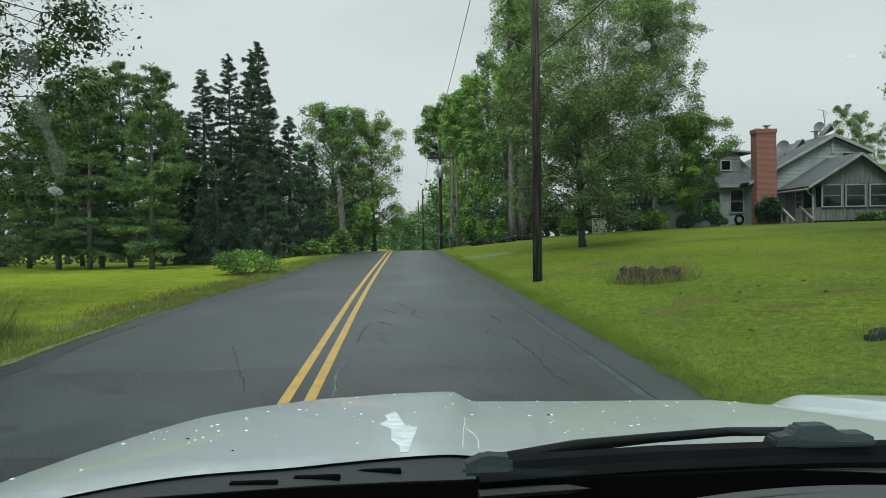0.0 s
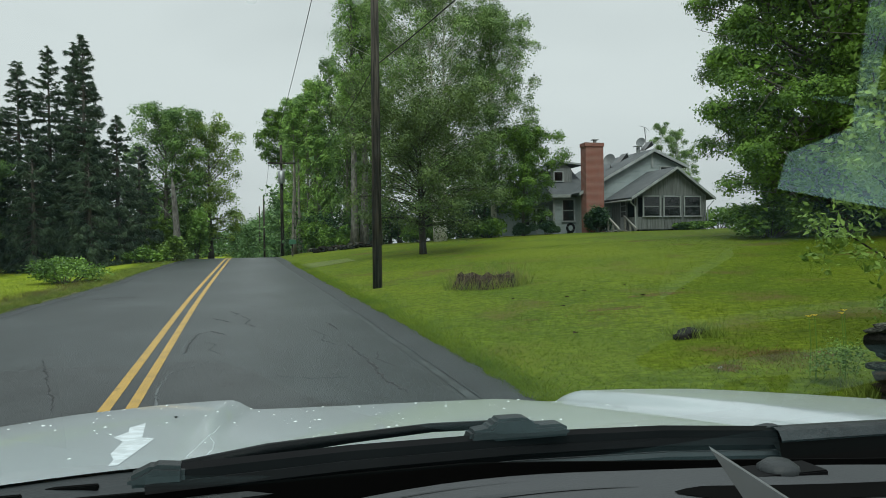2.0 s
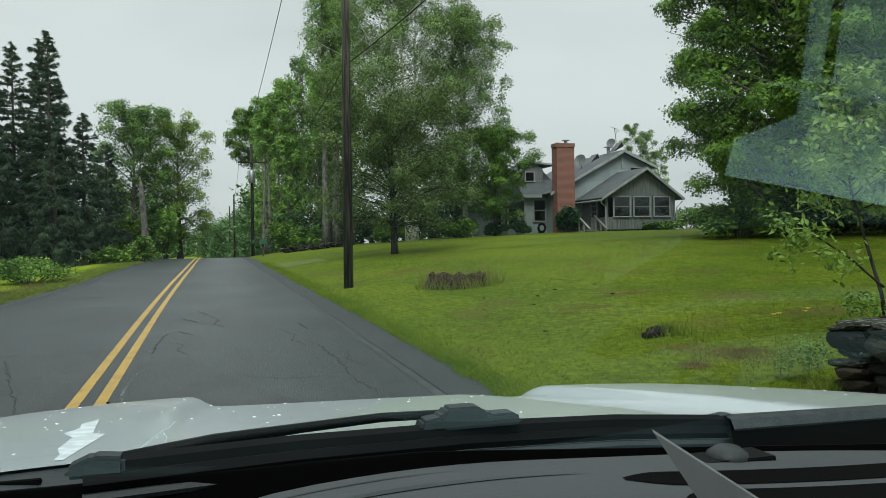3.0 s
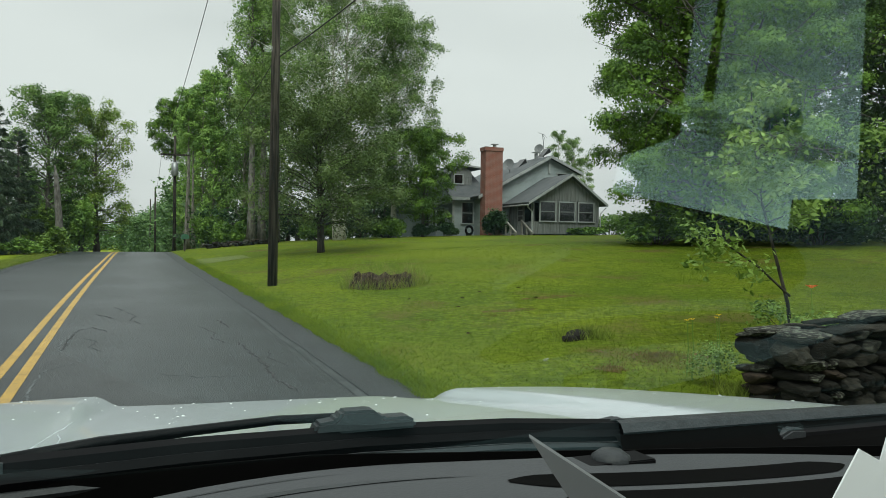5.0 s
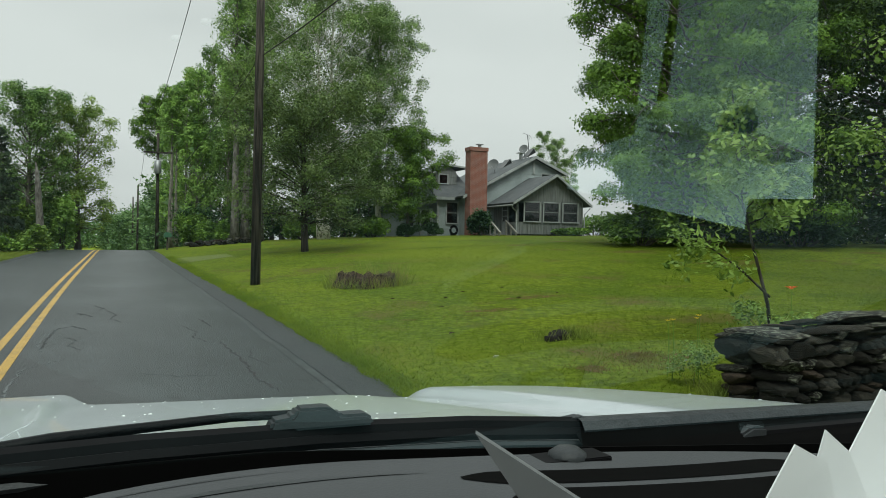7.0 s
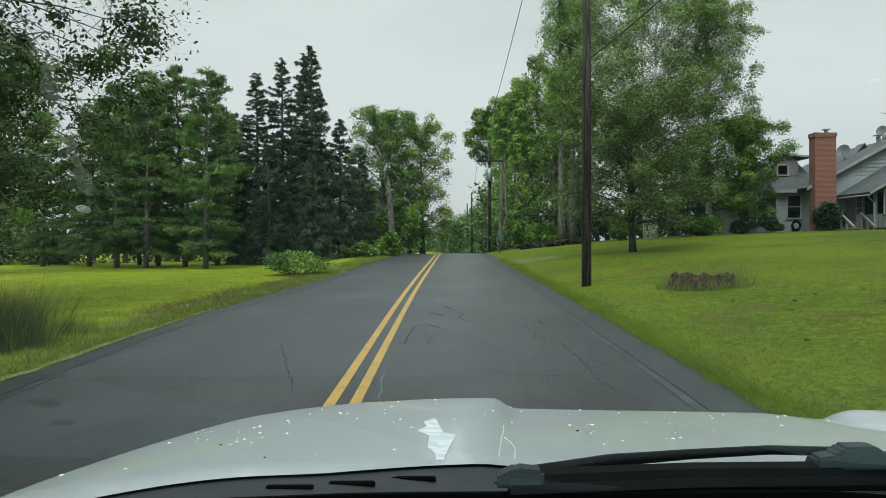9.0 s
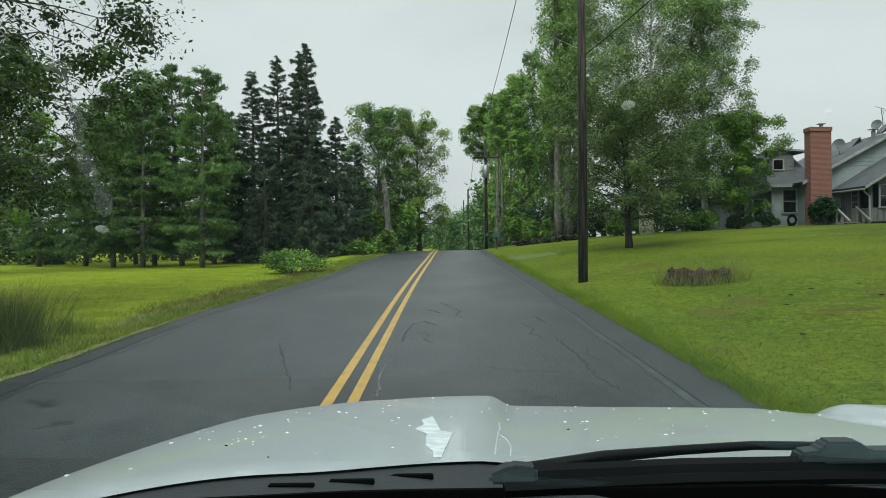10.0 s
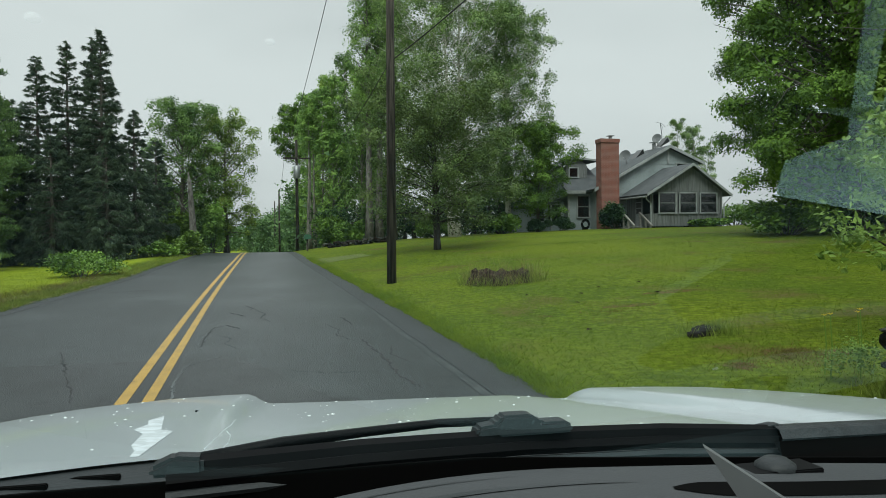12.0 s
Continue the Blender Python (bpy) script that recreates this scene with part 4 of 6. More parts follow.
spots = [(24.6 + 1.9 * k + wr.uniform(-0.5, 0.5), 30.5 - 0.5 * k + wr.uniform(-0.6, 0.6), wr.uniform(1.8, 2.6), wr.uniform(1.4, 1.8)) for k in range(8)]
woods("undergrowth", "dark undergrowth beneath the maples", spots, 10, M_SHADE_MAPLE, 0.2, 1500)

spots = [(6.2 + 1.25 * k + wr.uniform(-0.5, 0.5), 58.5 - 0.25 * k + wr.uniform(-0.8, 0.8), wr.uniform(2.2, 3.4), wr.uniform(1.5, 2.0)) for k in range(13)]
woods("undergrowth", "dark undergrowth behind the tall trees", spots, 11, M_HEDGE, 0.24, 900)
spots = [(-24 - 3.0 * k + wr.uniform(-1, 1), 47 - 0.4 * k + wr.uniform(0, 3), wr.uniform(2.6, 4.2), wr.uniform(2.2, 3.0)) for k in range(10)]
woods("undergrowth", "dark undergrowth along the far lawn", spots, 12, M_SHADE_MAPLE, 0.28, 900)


# ---- utility poles and cables ----
def utility_pole(x, y, height, radius, label, arm=None, can=False, lean=0.0):
    z = ground_z(x, y)
    pole = thing("utility_pole", label, "utility pole")
    pole.location = (x, y, z)
    part("pole_shaft", Geo().tube([(0, 0, -0.3), (lean * 0.5, 0, height * 0.5), (lean, 0, height)], [radius, radius * 0.88, radius * 0.72], 14), M_POLE, pole, smooth=True)
    if arm:
        az, half = arm
        part("crossarm", Geo().box((-half, -0.19, az - 0.06), (half, -0.09, az + 0.06)), M_POLE, pole, bevel=0.01)
        for s in (-0.9, -0.35, 0.9):
            g = Geo().tube([(s * half, -0.14, az + 0.06), (s * half, -0.14, az + 0.13), (s * half, -0.14, az + 0.14), (s * half, -0.14, az + 0.24)], [0.02, 0.02, 0.06, 0.035], 8)
            part("insulator", g, M_METAL, pole)
        for s in (-1, 1):
            part("brace", Geo().tube([(s * half * 0.6, -0.14, az - 0.05), (s * 0.06, -0.14, az - 0.55)], [0.02, 0.02], 5), M_METAL, pole)
    if can:
        g = Geo().tube([(-0.02, -0.38, can - 0.55), (-0.02, -0.38, can - 0.5), (-0.02, -0.38, can + 0.35), (-0.02, -0.38, can + 0.42)], [0.20, 0.24, 0.24, 0.12], 14)
        t = part("transformer_can", g, M_METAL, pole, "pale grey transformer can", smooth=True)
        for s in (-0.1, 0.1):
            part("bushing", Geo().tube([(s, -0.38, can + 0.4), (s, -0.38, can + 0.6)], [0.05, 0.03], 6), M_METAL, t)
    return pole


near_pole = utility_pole(4.11, 20.8, 10.8, 0.130, "dark weathered wooden utility pole on the lawn edge", arm=(10.2, 1.1), lean=0.06)
utility_pole(3.66, 60, 8.4, 0.13, "wooden utility pole with crossarm and transformer", arm=(7.0, 1.0), can=6.0)
utility_pole(3.4, 96, 8.0, 0.13, "slim grey utility pole beyond the crest")
utility_pole(3.6, 126, 9.0, 0.13, "slim grey utility pole beyond the crest")


def cable(a, b, sag, radius, label):
    a, b = Vector(a), Vector(b)
    pts = [a.lerp(b, k / 24) - Vector((0, 0, sag * 4 * (k / 24) * (1 - k / 24))) for k in range(25)]
    ob = part("overhead_cable", Geo().tube(pts, [radius] * 25, 5, False), M_WIRE, None, label)
    return tagged(ob, category="cable")


cable((3.14, 20.67, ground_z(4.11, 20.8) + 10.42), (2.76, 59.86, ground_z(3.66, 60) + 7.2), 0.55, 0.014, "black overhead power cable between the poles")
cable((4.23, 20.8, 6.57), (6.0, -20, 7.6), 0.9, 0.016, "black overhead telephone cable from the pole")
cable((3.76, 59.8, ground_z(3.66, 60) + 5.0), (4.15, 20.95, 6.53), 0.7, 0.012, "black overhead telephone cable along the road")
cable((2.76, 59.86, ground_z(3.66, 60) + 7.2), (3.4, 96, ground_z(3.4, 96) + 7.7), 0.6, 0.014, "black overhead power cable beyond the crest")

# ---- mailbox ----
mb = thing("mailbox", "green roadside mailbox on a thin post", "mailbox")
mb.location = on_ground(3.75, 50)
part("post", Geo().box((-0.045, -0.045, -0.2), (0.045, 0.045, 0.75)), M_POLE, mb)
arch = [(-0.22, 0.75), (0.22, 0.75), (0.22, 0.93)] + [(0.22 * math.cos(a), 0.93 + 0.14 * math.sin(a)) for a in np.linspace(0.3, math.pi - 0.3, 7)] + [(-0.22, 0.93)]
part("box", Geo().prism(arch, "y", -0.3, 0.3), M_GREENBOX, mb, bevel=0.01)
part("flag", Geo().box((0.225, -0.1, 0.92), (0.235, 0.02, 1.12)), M_GREENBOX, mb)

# ---- house ----
HZ = 2.2
house = thing("house", "grey clapboard house with brick chimney and screened porch", "house")


def siding(name, a, b, z0, top, label=""):
    """A lapped-board wall from a to b in plan; top(u) is its height at u from 0 to 1."""
    g = Geo()
    (x0, y0), (x1, y1) = a, b
    length = math.hypot(x1 - x0, y1 - y0)
    dx, dy = (x1 - x0) / length, (y1 - y0) / length
    nx, ny = dy, -dx
    peak = max(top(k / 40) for k in range(41))
    z, course = z0, 0.25
    us = [k / 160 for k in range(161)]
    while z < peak:
        inside = [u for u in us if top(u) > z + 0.02]
        if inside:
            z2 = z + course
            over = [u for u in us if top(u) >= z2] or [max(us, key=top)]
            at = lambda u, out: (x0 + dx * length * u + nx * out, y0 + dy * length * u + ny * out)
            zt = min(z2, peak + 0.02)
            lo, hi = (min(inside), max(inside)), (min(over), max(over))
            o, i = 0.024, 0.004
            vs = [(*at(lo[0], o), z), (*at(lo[1], o), z), (*at(hi[1], i), zt), (*at(hi[0], i), zt),
                  (*at(lo[0], -0.12), z), (*at(lo[1], -0.12), z), (*at(hi[1], -0.12), zt), (*at(hi[0], -0.12), zt)]
            g.add(vs, [(0, 1, 2, 3), (0, 4, 5, 1), (5, 4, 7, 6), (3, 2, 6, 7), (0, 3, 7, 4), (1, 5, 6, 2)])
        z += course
    return part("wall", g, M_SIDING, house, label)


def roof_plane(pts, thick=0.12, mat=None):
    """A roof slab over four corners."""
    a, b, c, d = (Vector(p) for p in pts)
    n = (b - a).cross(d - a).normalized() * thick
    if n.z < 0:
        n = -n
    vs = [tuple(p) for p in (a, b, c, d)] + [tuple(p + n) for p in (a, b, c, d)]
    return part("roof", Geo().add(vs, [(0, 1, 2, 3), (7, 6, 5, 4), (0, 4, 5, 1), (1, 5, 6, 2), (2, 6, 7, 3), (3, 7, 4, 0)]), mat or M_ROOF, house)


def board(lo, hi, mat=None, name="trim", bevel=0.0, parent=None):
    return part(name, Geo().box(lo, hi), mat or M_TRIM, parent or house, bevel=bevel)


def window(x0, x1, z0, z1, y, rail=True):
    """A framed window in a wall that faces the road end: frame, sill, meeting rail and pane before a slab coloured dark
    in place of the unlit room.
    """
    f = part("window", Geo().box((x0, y - 0.005, z0), (x1, y + 0.10, z1)), M_DARK, house)
    w = 0.075
    for lo, hi in (((x0 - w, z0 - w), (x0, z1 + w)), ((x1, z0 - w), (x1 + w, z1 + w)), ((x0, z1), (x1, z1 + w))):
        part("frame", Geo().box((lo[0], y - 0.06, lo[1]), (hi[0], y + 0.02, hi[1])), M_TRIM, f)
    part("sill", Geo().box((x0 - w - 0.03, y - 0.10, z0 - w), (x1 + w + 0.03, y + 0.02, z0)), M_TRIM, f)
    if rail:
        zm = (z0 + z1) / 2
        part("rail", Geo().box((x0, y - 0.04, zm - 0.03), (x1, y - 0.01, zm + 0.03)), M_PORCHWALL, f)
    part("pane", Geo().add([(x0, y - 0.02, z0), (x1, y - 0.02, z0), (x1, y - 0.02, z1), (x0, y - 0.02, z1)], [(0, 1, 2, 3)]), M_PANE, f)
    return f


def rake(x0, x1, za, zb, y, w=0.20, t=0.06):
    """A sloping barge board along a gable."""
    g = Geo().prism([(x0, za), (x1, zb), (x1, zb - w), (x0, za - w)], "y", y - t, y)
    return part("barge_board", g, M_TRIM, house)


# main block: gable towards the road end, ridge running away
MY, MX0, MX1, MP = 48.4, 22.9, 30.4, 28.1
ML, MR, MT = 5.05, 6.86, 7.85
siding("wall", (MX0, MY), (MX1, MY), HZ, lambda u: min(ML + (MT - ML) * (MX0 + 7.5 * u - MX0) / (MP - MX0), MT - (MT - MR) * (MX0 + 7.5 * u - MP) / (MX1 - MP)), "grey lapped clapboard gable wall")
siding("wall", (MX0, 57), (MX0, MY), HZ, lambda u: ML)
siding("wall", (MX1, MY), (MX1, 57), HZ, lambda u: MR)
siding("wall", (MX1, 57), (MX0, 57), HZ, lambda u: min(ML + (MT - ML) * (7.5 * (1 - u)) / (MP - MX0), MT - (MT - MR) * (MX0 + 7.5 * (1 - u) - MP) / (MX1 - MP)))
sl = (MT - ML) / (MP - MX0)
roof_plane([(MX0 - 0.4, MY - 0.35, ML - 0.4 * sl + 0.02), (MP, MY - 0.35, MT + 0.02), (MP, 57.3, MT + 0.02), (MX0 - 0.4, 57.3, ML - 0.4 * sl + 0.02)])
sr = (MT - MR) / (MX1 - MP)
roof_plane([(MP, MY - 0.35, MT + 0.02), (MX1 + 0.3, MY - 0.35, MR - 0.3 * sr + 0.02), (MX1 + 0.3, 57.3, MR - 0.3 * sr + 0.02), (MP, 57.3, MT + 0.02)])
rake(MX0 - 0.4, MP, ML - 0.4 * sl + 0.14, MT + 0.14, MY - 0.352)
rake(MP, MX1 + 0.3, MT + 0.14, MR - 0.3 * sr + 0.14, MY - 0.352)
window(28.75, 29.5, 6.15, 6.75, MY - 0.04, rail=False)
board((MP - 0.07, MY - 0.10, MT - 1.1), (MP + 0.07, MY - 0.04, MT - 0.1))

# wing: ridge across, eave towards the road end
WY, WX0 = 49.6, 21.3
siding("wall", (WX0, WY), (MX0, WY), HZ, lambda u: 4.9, "grey lapped clapboard wing wall")
siding("wall", (WX0, 56), (WX0, WY), HZ, lambda u: 4.9 + 2.0 * (1 - abs(u - 0.5) * 2))
roof_plane([(WX0 - 0.3, WY - 0.4, 4.78), (MX0 + 1.2, WY - 0.4, 4.78), (MX0 + 1.2, 52.8, 6.75), (WX0 - 0.3, 52.8, 6.75)])
roof_plane([(WX0 - 0.3, 52.8, 6.75), (MX0 + 1.2, 52.8, 6.75), (MX0 + 1.2, 56.3, 4.78), (WX0 - 0.3, 56.3, 4.78)])
board((WX0 - 0.35, WY - 0.48, 4.72), (MX0 - 0.55, WY - 0.41, 4.92), name="gutter")
window(21.95, 22.75, 3.15, 4.55, WY - 0.04)
board((WX0 - 0.08, WY - 0.06, HZ - 0.2), (WX0 + 0.08, WY - 0.035, 4.75), name="corner_board")
# dormer over the wing
dormer = siding("wall", (21.7, 51.0), (23.3, 51.0), 5.7, lambda u: 6.85 + 0.55 * (1 - abs(u - 0.35) * 1.4), "dark weathered dormer wall")
dormer.data.materials[0] = M_PORCHWALL
roof_plane([(21.45, 50.8, 6.72), (22.2, 50.8, 7.28), (22.2, 54, 7.28), (21.45, 54, 6.72)], 0.08)
roof_plane([(22.2, 50.8, 7.28), (24.2, 50.8, 7.10), (24.2, 54, 7.10), (22.2, 54, 7.28)], 0.08)
rake(21.45, 22.2, 6.82, 7.38, 50.79, 0.14)
rake(22.2, 24.2, 7.38, 7.20, 50.79, 0.12)
window(21.95, 22.55, 6.0, 6.6, 50.96, rail=False)
# lean-to at the wing's end
siding("wall", (19.0, 50.3), (21.25, 50.3), HZ, lambda u: 3.9 + 0.3 * u)
siding("wall", (19.0, 55), (19.0, 50.3), HZ, lambda u: 3.9)
roof_plane([(18.7, 49.7, 3.95), (21.22, 49.7, 4.55), (21.22, 55, 4.55), (18.7, 55, 3.95)])
for x in (19.1, 20.1):
    board((x - 0.05, 49.72, HZ - 0.2), (x + 0.05, 49.82, 3.98), name="post")
window(20.05, 21.0, 2.9, 4.0, 50.26)
window(19.3, 19.75, 2.9, 3.7, 50.26)

# porch: gable towards the road end, on short posts
PY, PX0, PX1, PP = 45.0, 25.0, 30.05, 27.75
PE, PT, PB = 4.62, 6.28, HZ + 0.22


def porch_boards(a, b, z0, top, axis, w):
    """Upright weathered boards, each a piece of its own."""
    n = round((b - a) / 0.2)
    for k in range(n):
        u0, u1 = a + (b - a) * k / n, a + (b - a) * (k + 1) / n - 0.012
        t0, t1 = top(u0), top(u1)
        if t0 <= z0 + 0.02 and t1 <= z0 + 0.02:
            continue
        d = 0.006 * ((k * 7) % 3)
        if axis == "y":
            part("board", Geo().prism([(u0, z0), (u1, z0), (u1, max(t1, z0 + 0.02)), (u0, max(t0, z0 + 0.02))], "y", w - d, w + 0.05), M_PORCHWALL, house)
        else:
            part("board", Geo().prism([(u0, z0), (u1, z0), (u1, t1), (u0, t0)], "x", w - d, w + 0.05), M_PORCHWALL, house)


porch_boards(PX0, PX1, PB, lambda u: PB + 0.80, "y", PY)
porch_boards(PX0, PX1, PE - 0.02, lambda u: min(PE + (PT - PE) * (u - PX0) / (PP - PX0), PT - (PT - PE) * (u - PP) / (PX1 - PP)), "y", PY)
for x in (25.0, 26.74, 28.23, 29.75, 29.93):
    board((x, PY - 0.02, PB + 0.80), (x + 0.12, PY + 0.08, PE - 0.02), M_PORCHWALL, "post")
for x0, x1 in ((25.55, 26.66), (27.0, 28.12), (28.48, 29.60)):
    window(x0, x1, PB + 0.86, PE - 0.12, PY - 0.01)
porch_boards(45.05, 46.2, PB, lambda u: PB + 0.80, "x", PX0)
board((PX0, 45.05, PB + 0.80), (PX0 + 0.06, 45.2, PE), M_TRIM, "post")
board((PX0, 46.2, PB), (PX0 + 0.06, 46.32, PE), M_PORCHWALL, "post")
board((PX0, 47.2, PB), (PX0 + 0.06, 47.32, PE), M_PORCHWALL, "post")
board((PX0 + 0.02, 47.32, PB), (PX0 + 0.06, 48.35, PE), M_PORCHWALL, "panel")
pd = part("door", Geo().box((PX0 + 0.03, 46.34, PB), (PX0 + 0.07, 47.18, PB + 2.05)), M_TRIM, house, "pale half-glazed porch door")
for k in range(3):
    part("pane", Geo().box((PX0 + 0.022, 46.44, PB + 0.85 + 0.38 * k), (PX0 + 0.03, 47.08, PB + 1.18 + 0.38 * k)), M_DARK, pd)
part("handle", Geo().box((PX0 - 0.02, 47.05, PB + 0.95), (PX0 + 0.03, 47.10, PB + 1.08)), M_METAL, pd)
board((PX0 + 0.5, PY + 0.6, PB - 0.05), (PX1 - 0.1, MY - 0.1, PB), M_PORCHWALL, "porch_floor")
# inner wall coloured near black for the porch's unlit inside
board((PX0 + 0.4, MY - 0.35, PB), (PX1 - 0.3, MY - 0.15, PE), M_DARK, "porch_inner_wall")
board((PX1 - 0.05, PY + 0.1, PB), (PX1, MY, PE), M_PORCHWALL, "panel")
ps, pr = (PT - PE) / (PP - PX0), (PT - PE) / (PX1 - PP)
roof_plane([(PX0 - 0.5, PY - 0.4, PE - 0.5 * ps + 0.03), (PP, PY - 0.4, PT + 0.03), (PP, MY - 0.05, PT + 0.03), (PX0 - 0.5, MY - 0.05, PE - 0.5 * ps + 0.03)])
roof_plane([(PP, PY - 0.4, PT + 0.03), (PX1 + 0.45, PY - 0.4, PE - 0.45 * pr + 0.03), (PX1 + 0.45, MY - 0.05, PE - 0.45 * pr + 0.03), (PP, MY - 0.05, PT + 0.03)])
rake(PX0 - 0.5, PP, PE - 0.5 * ps + 0.15, PT + 0.15, PY - 0.402, 0.17)
rake(PP, PX1 + 0.45, PT + 0.15, PE - 0.45 * pr + 0.15, PY - 0.402, 0.17)
part("gutter", Geo().tube([(PX0 - 0.52, PY - 0.35, PE - 0.34), (PX0 - 0.52, MY - 0.1, PE - 0.34)], [0.06, 0.06], 8), M_TRIM, house)
part("downspout", Geo().tube([(PX0 - 0.5, PY - 0.25, PE - 0.38), (PX0 - 0.45, PY - 0.2, PE - 0.5), (PX0 - 0.08, PY - 0.06, PE - 0.75), (PX0 - 0.06, PY - 0.06, HZ)], [0.045] * 4, 8), M_TRIM, house)
part("downspout", Geo().tube([(PX1 + 0.42, PY - 0.25, PE - 0.38), (PX1 + 0.1, PY - 0.06, PE - 0.8), (PX1 + 0.06, PY - 0.06, HZ)], [0.04] * 3, 8), M_TRIM, house)
for x in (25.1, 27.5, 29.9):
    for y in (45.1, 48.0):
        board((x - 0.12, y - 0.12, ground_z(x, y) - 0.2), (x + 0.12, y + 0.12, PB), M_STONE, "pier")

# chimney
CX0, CX1, CY0, CY1, CT = 22.72, 24.05, 47.55, 48.37, 8.25
part("chimney", Geo().box((CX0 + 0.06, CY0, HZ - 0.3), (CX1, CY1, CT - 0.25)).box((CX0, CY0 - 0.05, CT - 0.25), (CX1 + 0.04, CY1, CT)), M_BRICK, house, "tall red brick chimney")
part("flue", Geo().tube([(23.05, 48.0, CT), (23.05, 48.0, CT + 0.08)], [0.16, 0.15], 10), M_METAL, house)
fl = part("flue", Geo().tube([(23.65, 48.0, CT), (23.65, 48.0, CT + 0.20)], [0.12, 0.12], 10), M_METAL, house)
part("cap", Geo().box((23.45, 47.8, CT + 0.22), (23.85, 48.2, CT + 0.27)), M_METAL, fl)


def roof_at(x):
    return MT + 0.14 - (MP - x) * sl


def dish(x, y, r, label):
    z = roof_at(x)
    d = thing("satellite_dish", label, "satellite dish", "dishes on the roof")
    d.location = (x, y, z)
    part("mast", Geo().tube([(0, 0, -0.05), (0, 0, 0.35), (-0.1, -0.1, 0.5)], [0.03, 0.03, 0.025], 7), M_METAL, d)
    g, rings, n = Geo(), 5, 18
    m = look((0, 0, 0), (-0.75, -0.6, 0.35))
    vs, fs = [], []
    for i in range(rings + 1):
        for k in range(n):
            w = 2 * math.pi * k / n
            q = r * i / rings
            vs.append(tuple(m @ Vector((q * math.cos(w), q * math.sin(w), -0.25 * q * q / r)) + Vector((-0.12, -0.12, 0.55))))
    for i in range(rings):
        for k in range(n):
            fs.append((i * n + k, i * n + (k + 1) % n, (i + 1) * n + (k + 1) % n, (i + 1) * n + k))
    ob = part("reflector", g.add(vs, fs), M_DISH, d, "grey dish reflector", smooth=True)
    part("feed_arm", Geo().tube([(-0.12, -0.12, 0.35), (-0.42, -0.38, 0.45)], [0.015, 0.015], 5), M_METAL, d)
    return d


dish(26.0, 50.4, 0.44, "round grey satellite dish on the shingle roof")
dish(28.35, 50.2, 0.34, "small grey satellite dish near the ridge")
# roof skylights standing open, and vents
for x, y, w in ((27.2, 50.6, 0.9), (28.6, 49.6, 0.8)):
    s = part("skylight", Geo().prism([(x - 0.40, roof_at(x - 0.40) - 0.02), (x + 0.35, roof_at(x + 0.35) - 0.02), (x + 0.20, roof_at(x + 0.20) + 0.36)], "y", y, y + w), M_DARK, house, "dark roof hood standing open")
    part("rim", Geo().tube([(x + 0.20, y - 0.02, roof_at(x + 0.20) + 0.37), (x + 0.35, y - 0.02, roof_at(x + 0.35))], [0.035, 0.035], 5), M_TRIM, s)
v1 = part("roof_vent", Geo().tube([(27.95, 50.0, roof_at(27.95) - 0.1), (27.95, 50.0, roof_at(27.95) + 0.4)], [0.13, 0.13], 10), M_METAL, house)
part("cap", Geo().box((27.7, 49.75, roof_at(27.95) + 0.45), (28.2, 50.25, roof_at(27.95) + 0.50)), M_METAL, v1)

# aerial behind the ridge
aerial = thing("tv_aerial", "thin bent television aerial on the roof", "aerial")
aerial.location = (28.9, 50.6, roof_at(27.3))
part("mast", Geo().tube([(0, 0, -0.1), (0, 0, 1.5), (-0.12, 0, 2.3)], [0.03, 0.025, 0.02], 6), M_WIRE, aerial)
for k, (dz, w) in enumerate(((2.25, 0.55), (2.05, 0.12))):
    part("element", Geo().tube([(-w, -0.1, dz + 0.12), (0.04, 0, dz), (w * 0.6, 0.1, dz - 0.2)], [0.012, 0.016, 0.012], 4), M_WIRE, aerial)

# landing and steps with rails, going down towards the road end
steps = thing("porch_steps", "weathered wooden landing and steps with rails", "steps")
SX0, SX1 = 23.55, 24.75
part("landing", Geo().box((SX0, 46.0, PB - 0.06), (PX0 - 0.02, 47.3, PB)), M_STEPWOOD, steps)
for k in range(5):
    zz, y = PB - 0.17 * (k + 1), 46.0 - 0.27 * k
    part("tread", Geo().box((SX0, y - 0.28, zz - 0.05), (SX1, y, zz)), M_STEPWOOD, steps)
for x in (SX0, SX1):
    yb = 46.0 - 1.35
    part("stringer", Geo().prism([(46.0, PB - 0.05), (yb, ground_z(x, yb) - 0.1), (yb + 0.25, ground_z(x, yb) - 0.1), (46.0, PB - 0.4)], "x", x - 0.03, x + 0.03), M_STEPWOOD, steps)
    for y, top in ((46.0, PB + 0.85), (45.3, PB + 0.42), (yb, PB + 0.05)):
        part("post", Geo().box((x - 0.05, y - 0.05, ground_z(x, y) - 0.1), (x + 0.05, y + 0.05, top)), M_STEPWOOD, steps)
    part("handrail", Geo().prism([(46.1, PB + 0.84), (yb - 0.15, PB - 0.02), (yb - 0.15, PB + 0.08), (46.1, PB + 0.94)], "x", x - 0.06, x + 0.06), M_STEPWOOD, steps)
part("post", Geo().box((SX0 - 0.05, 47.2, ground_z(SX0, 47.2) - 0.1), (SX0 + 0.05, 47.3, PB + 0.9)), M_STEPWOOD, steps)
part("handrail", Geo().box((SX0 - 0.05, 46.0, PB + 0.86), (SX0 + 0.05, 47.3, PB + 0.95)), M_STEPWOOD, steps)

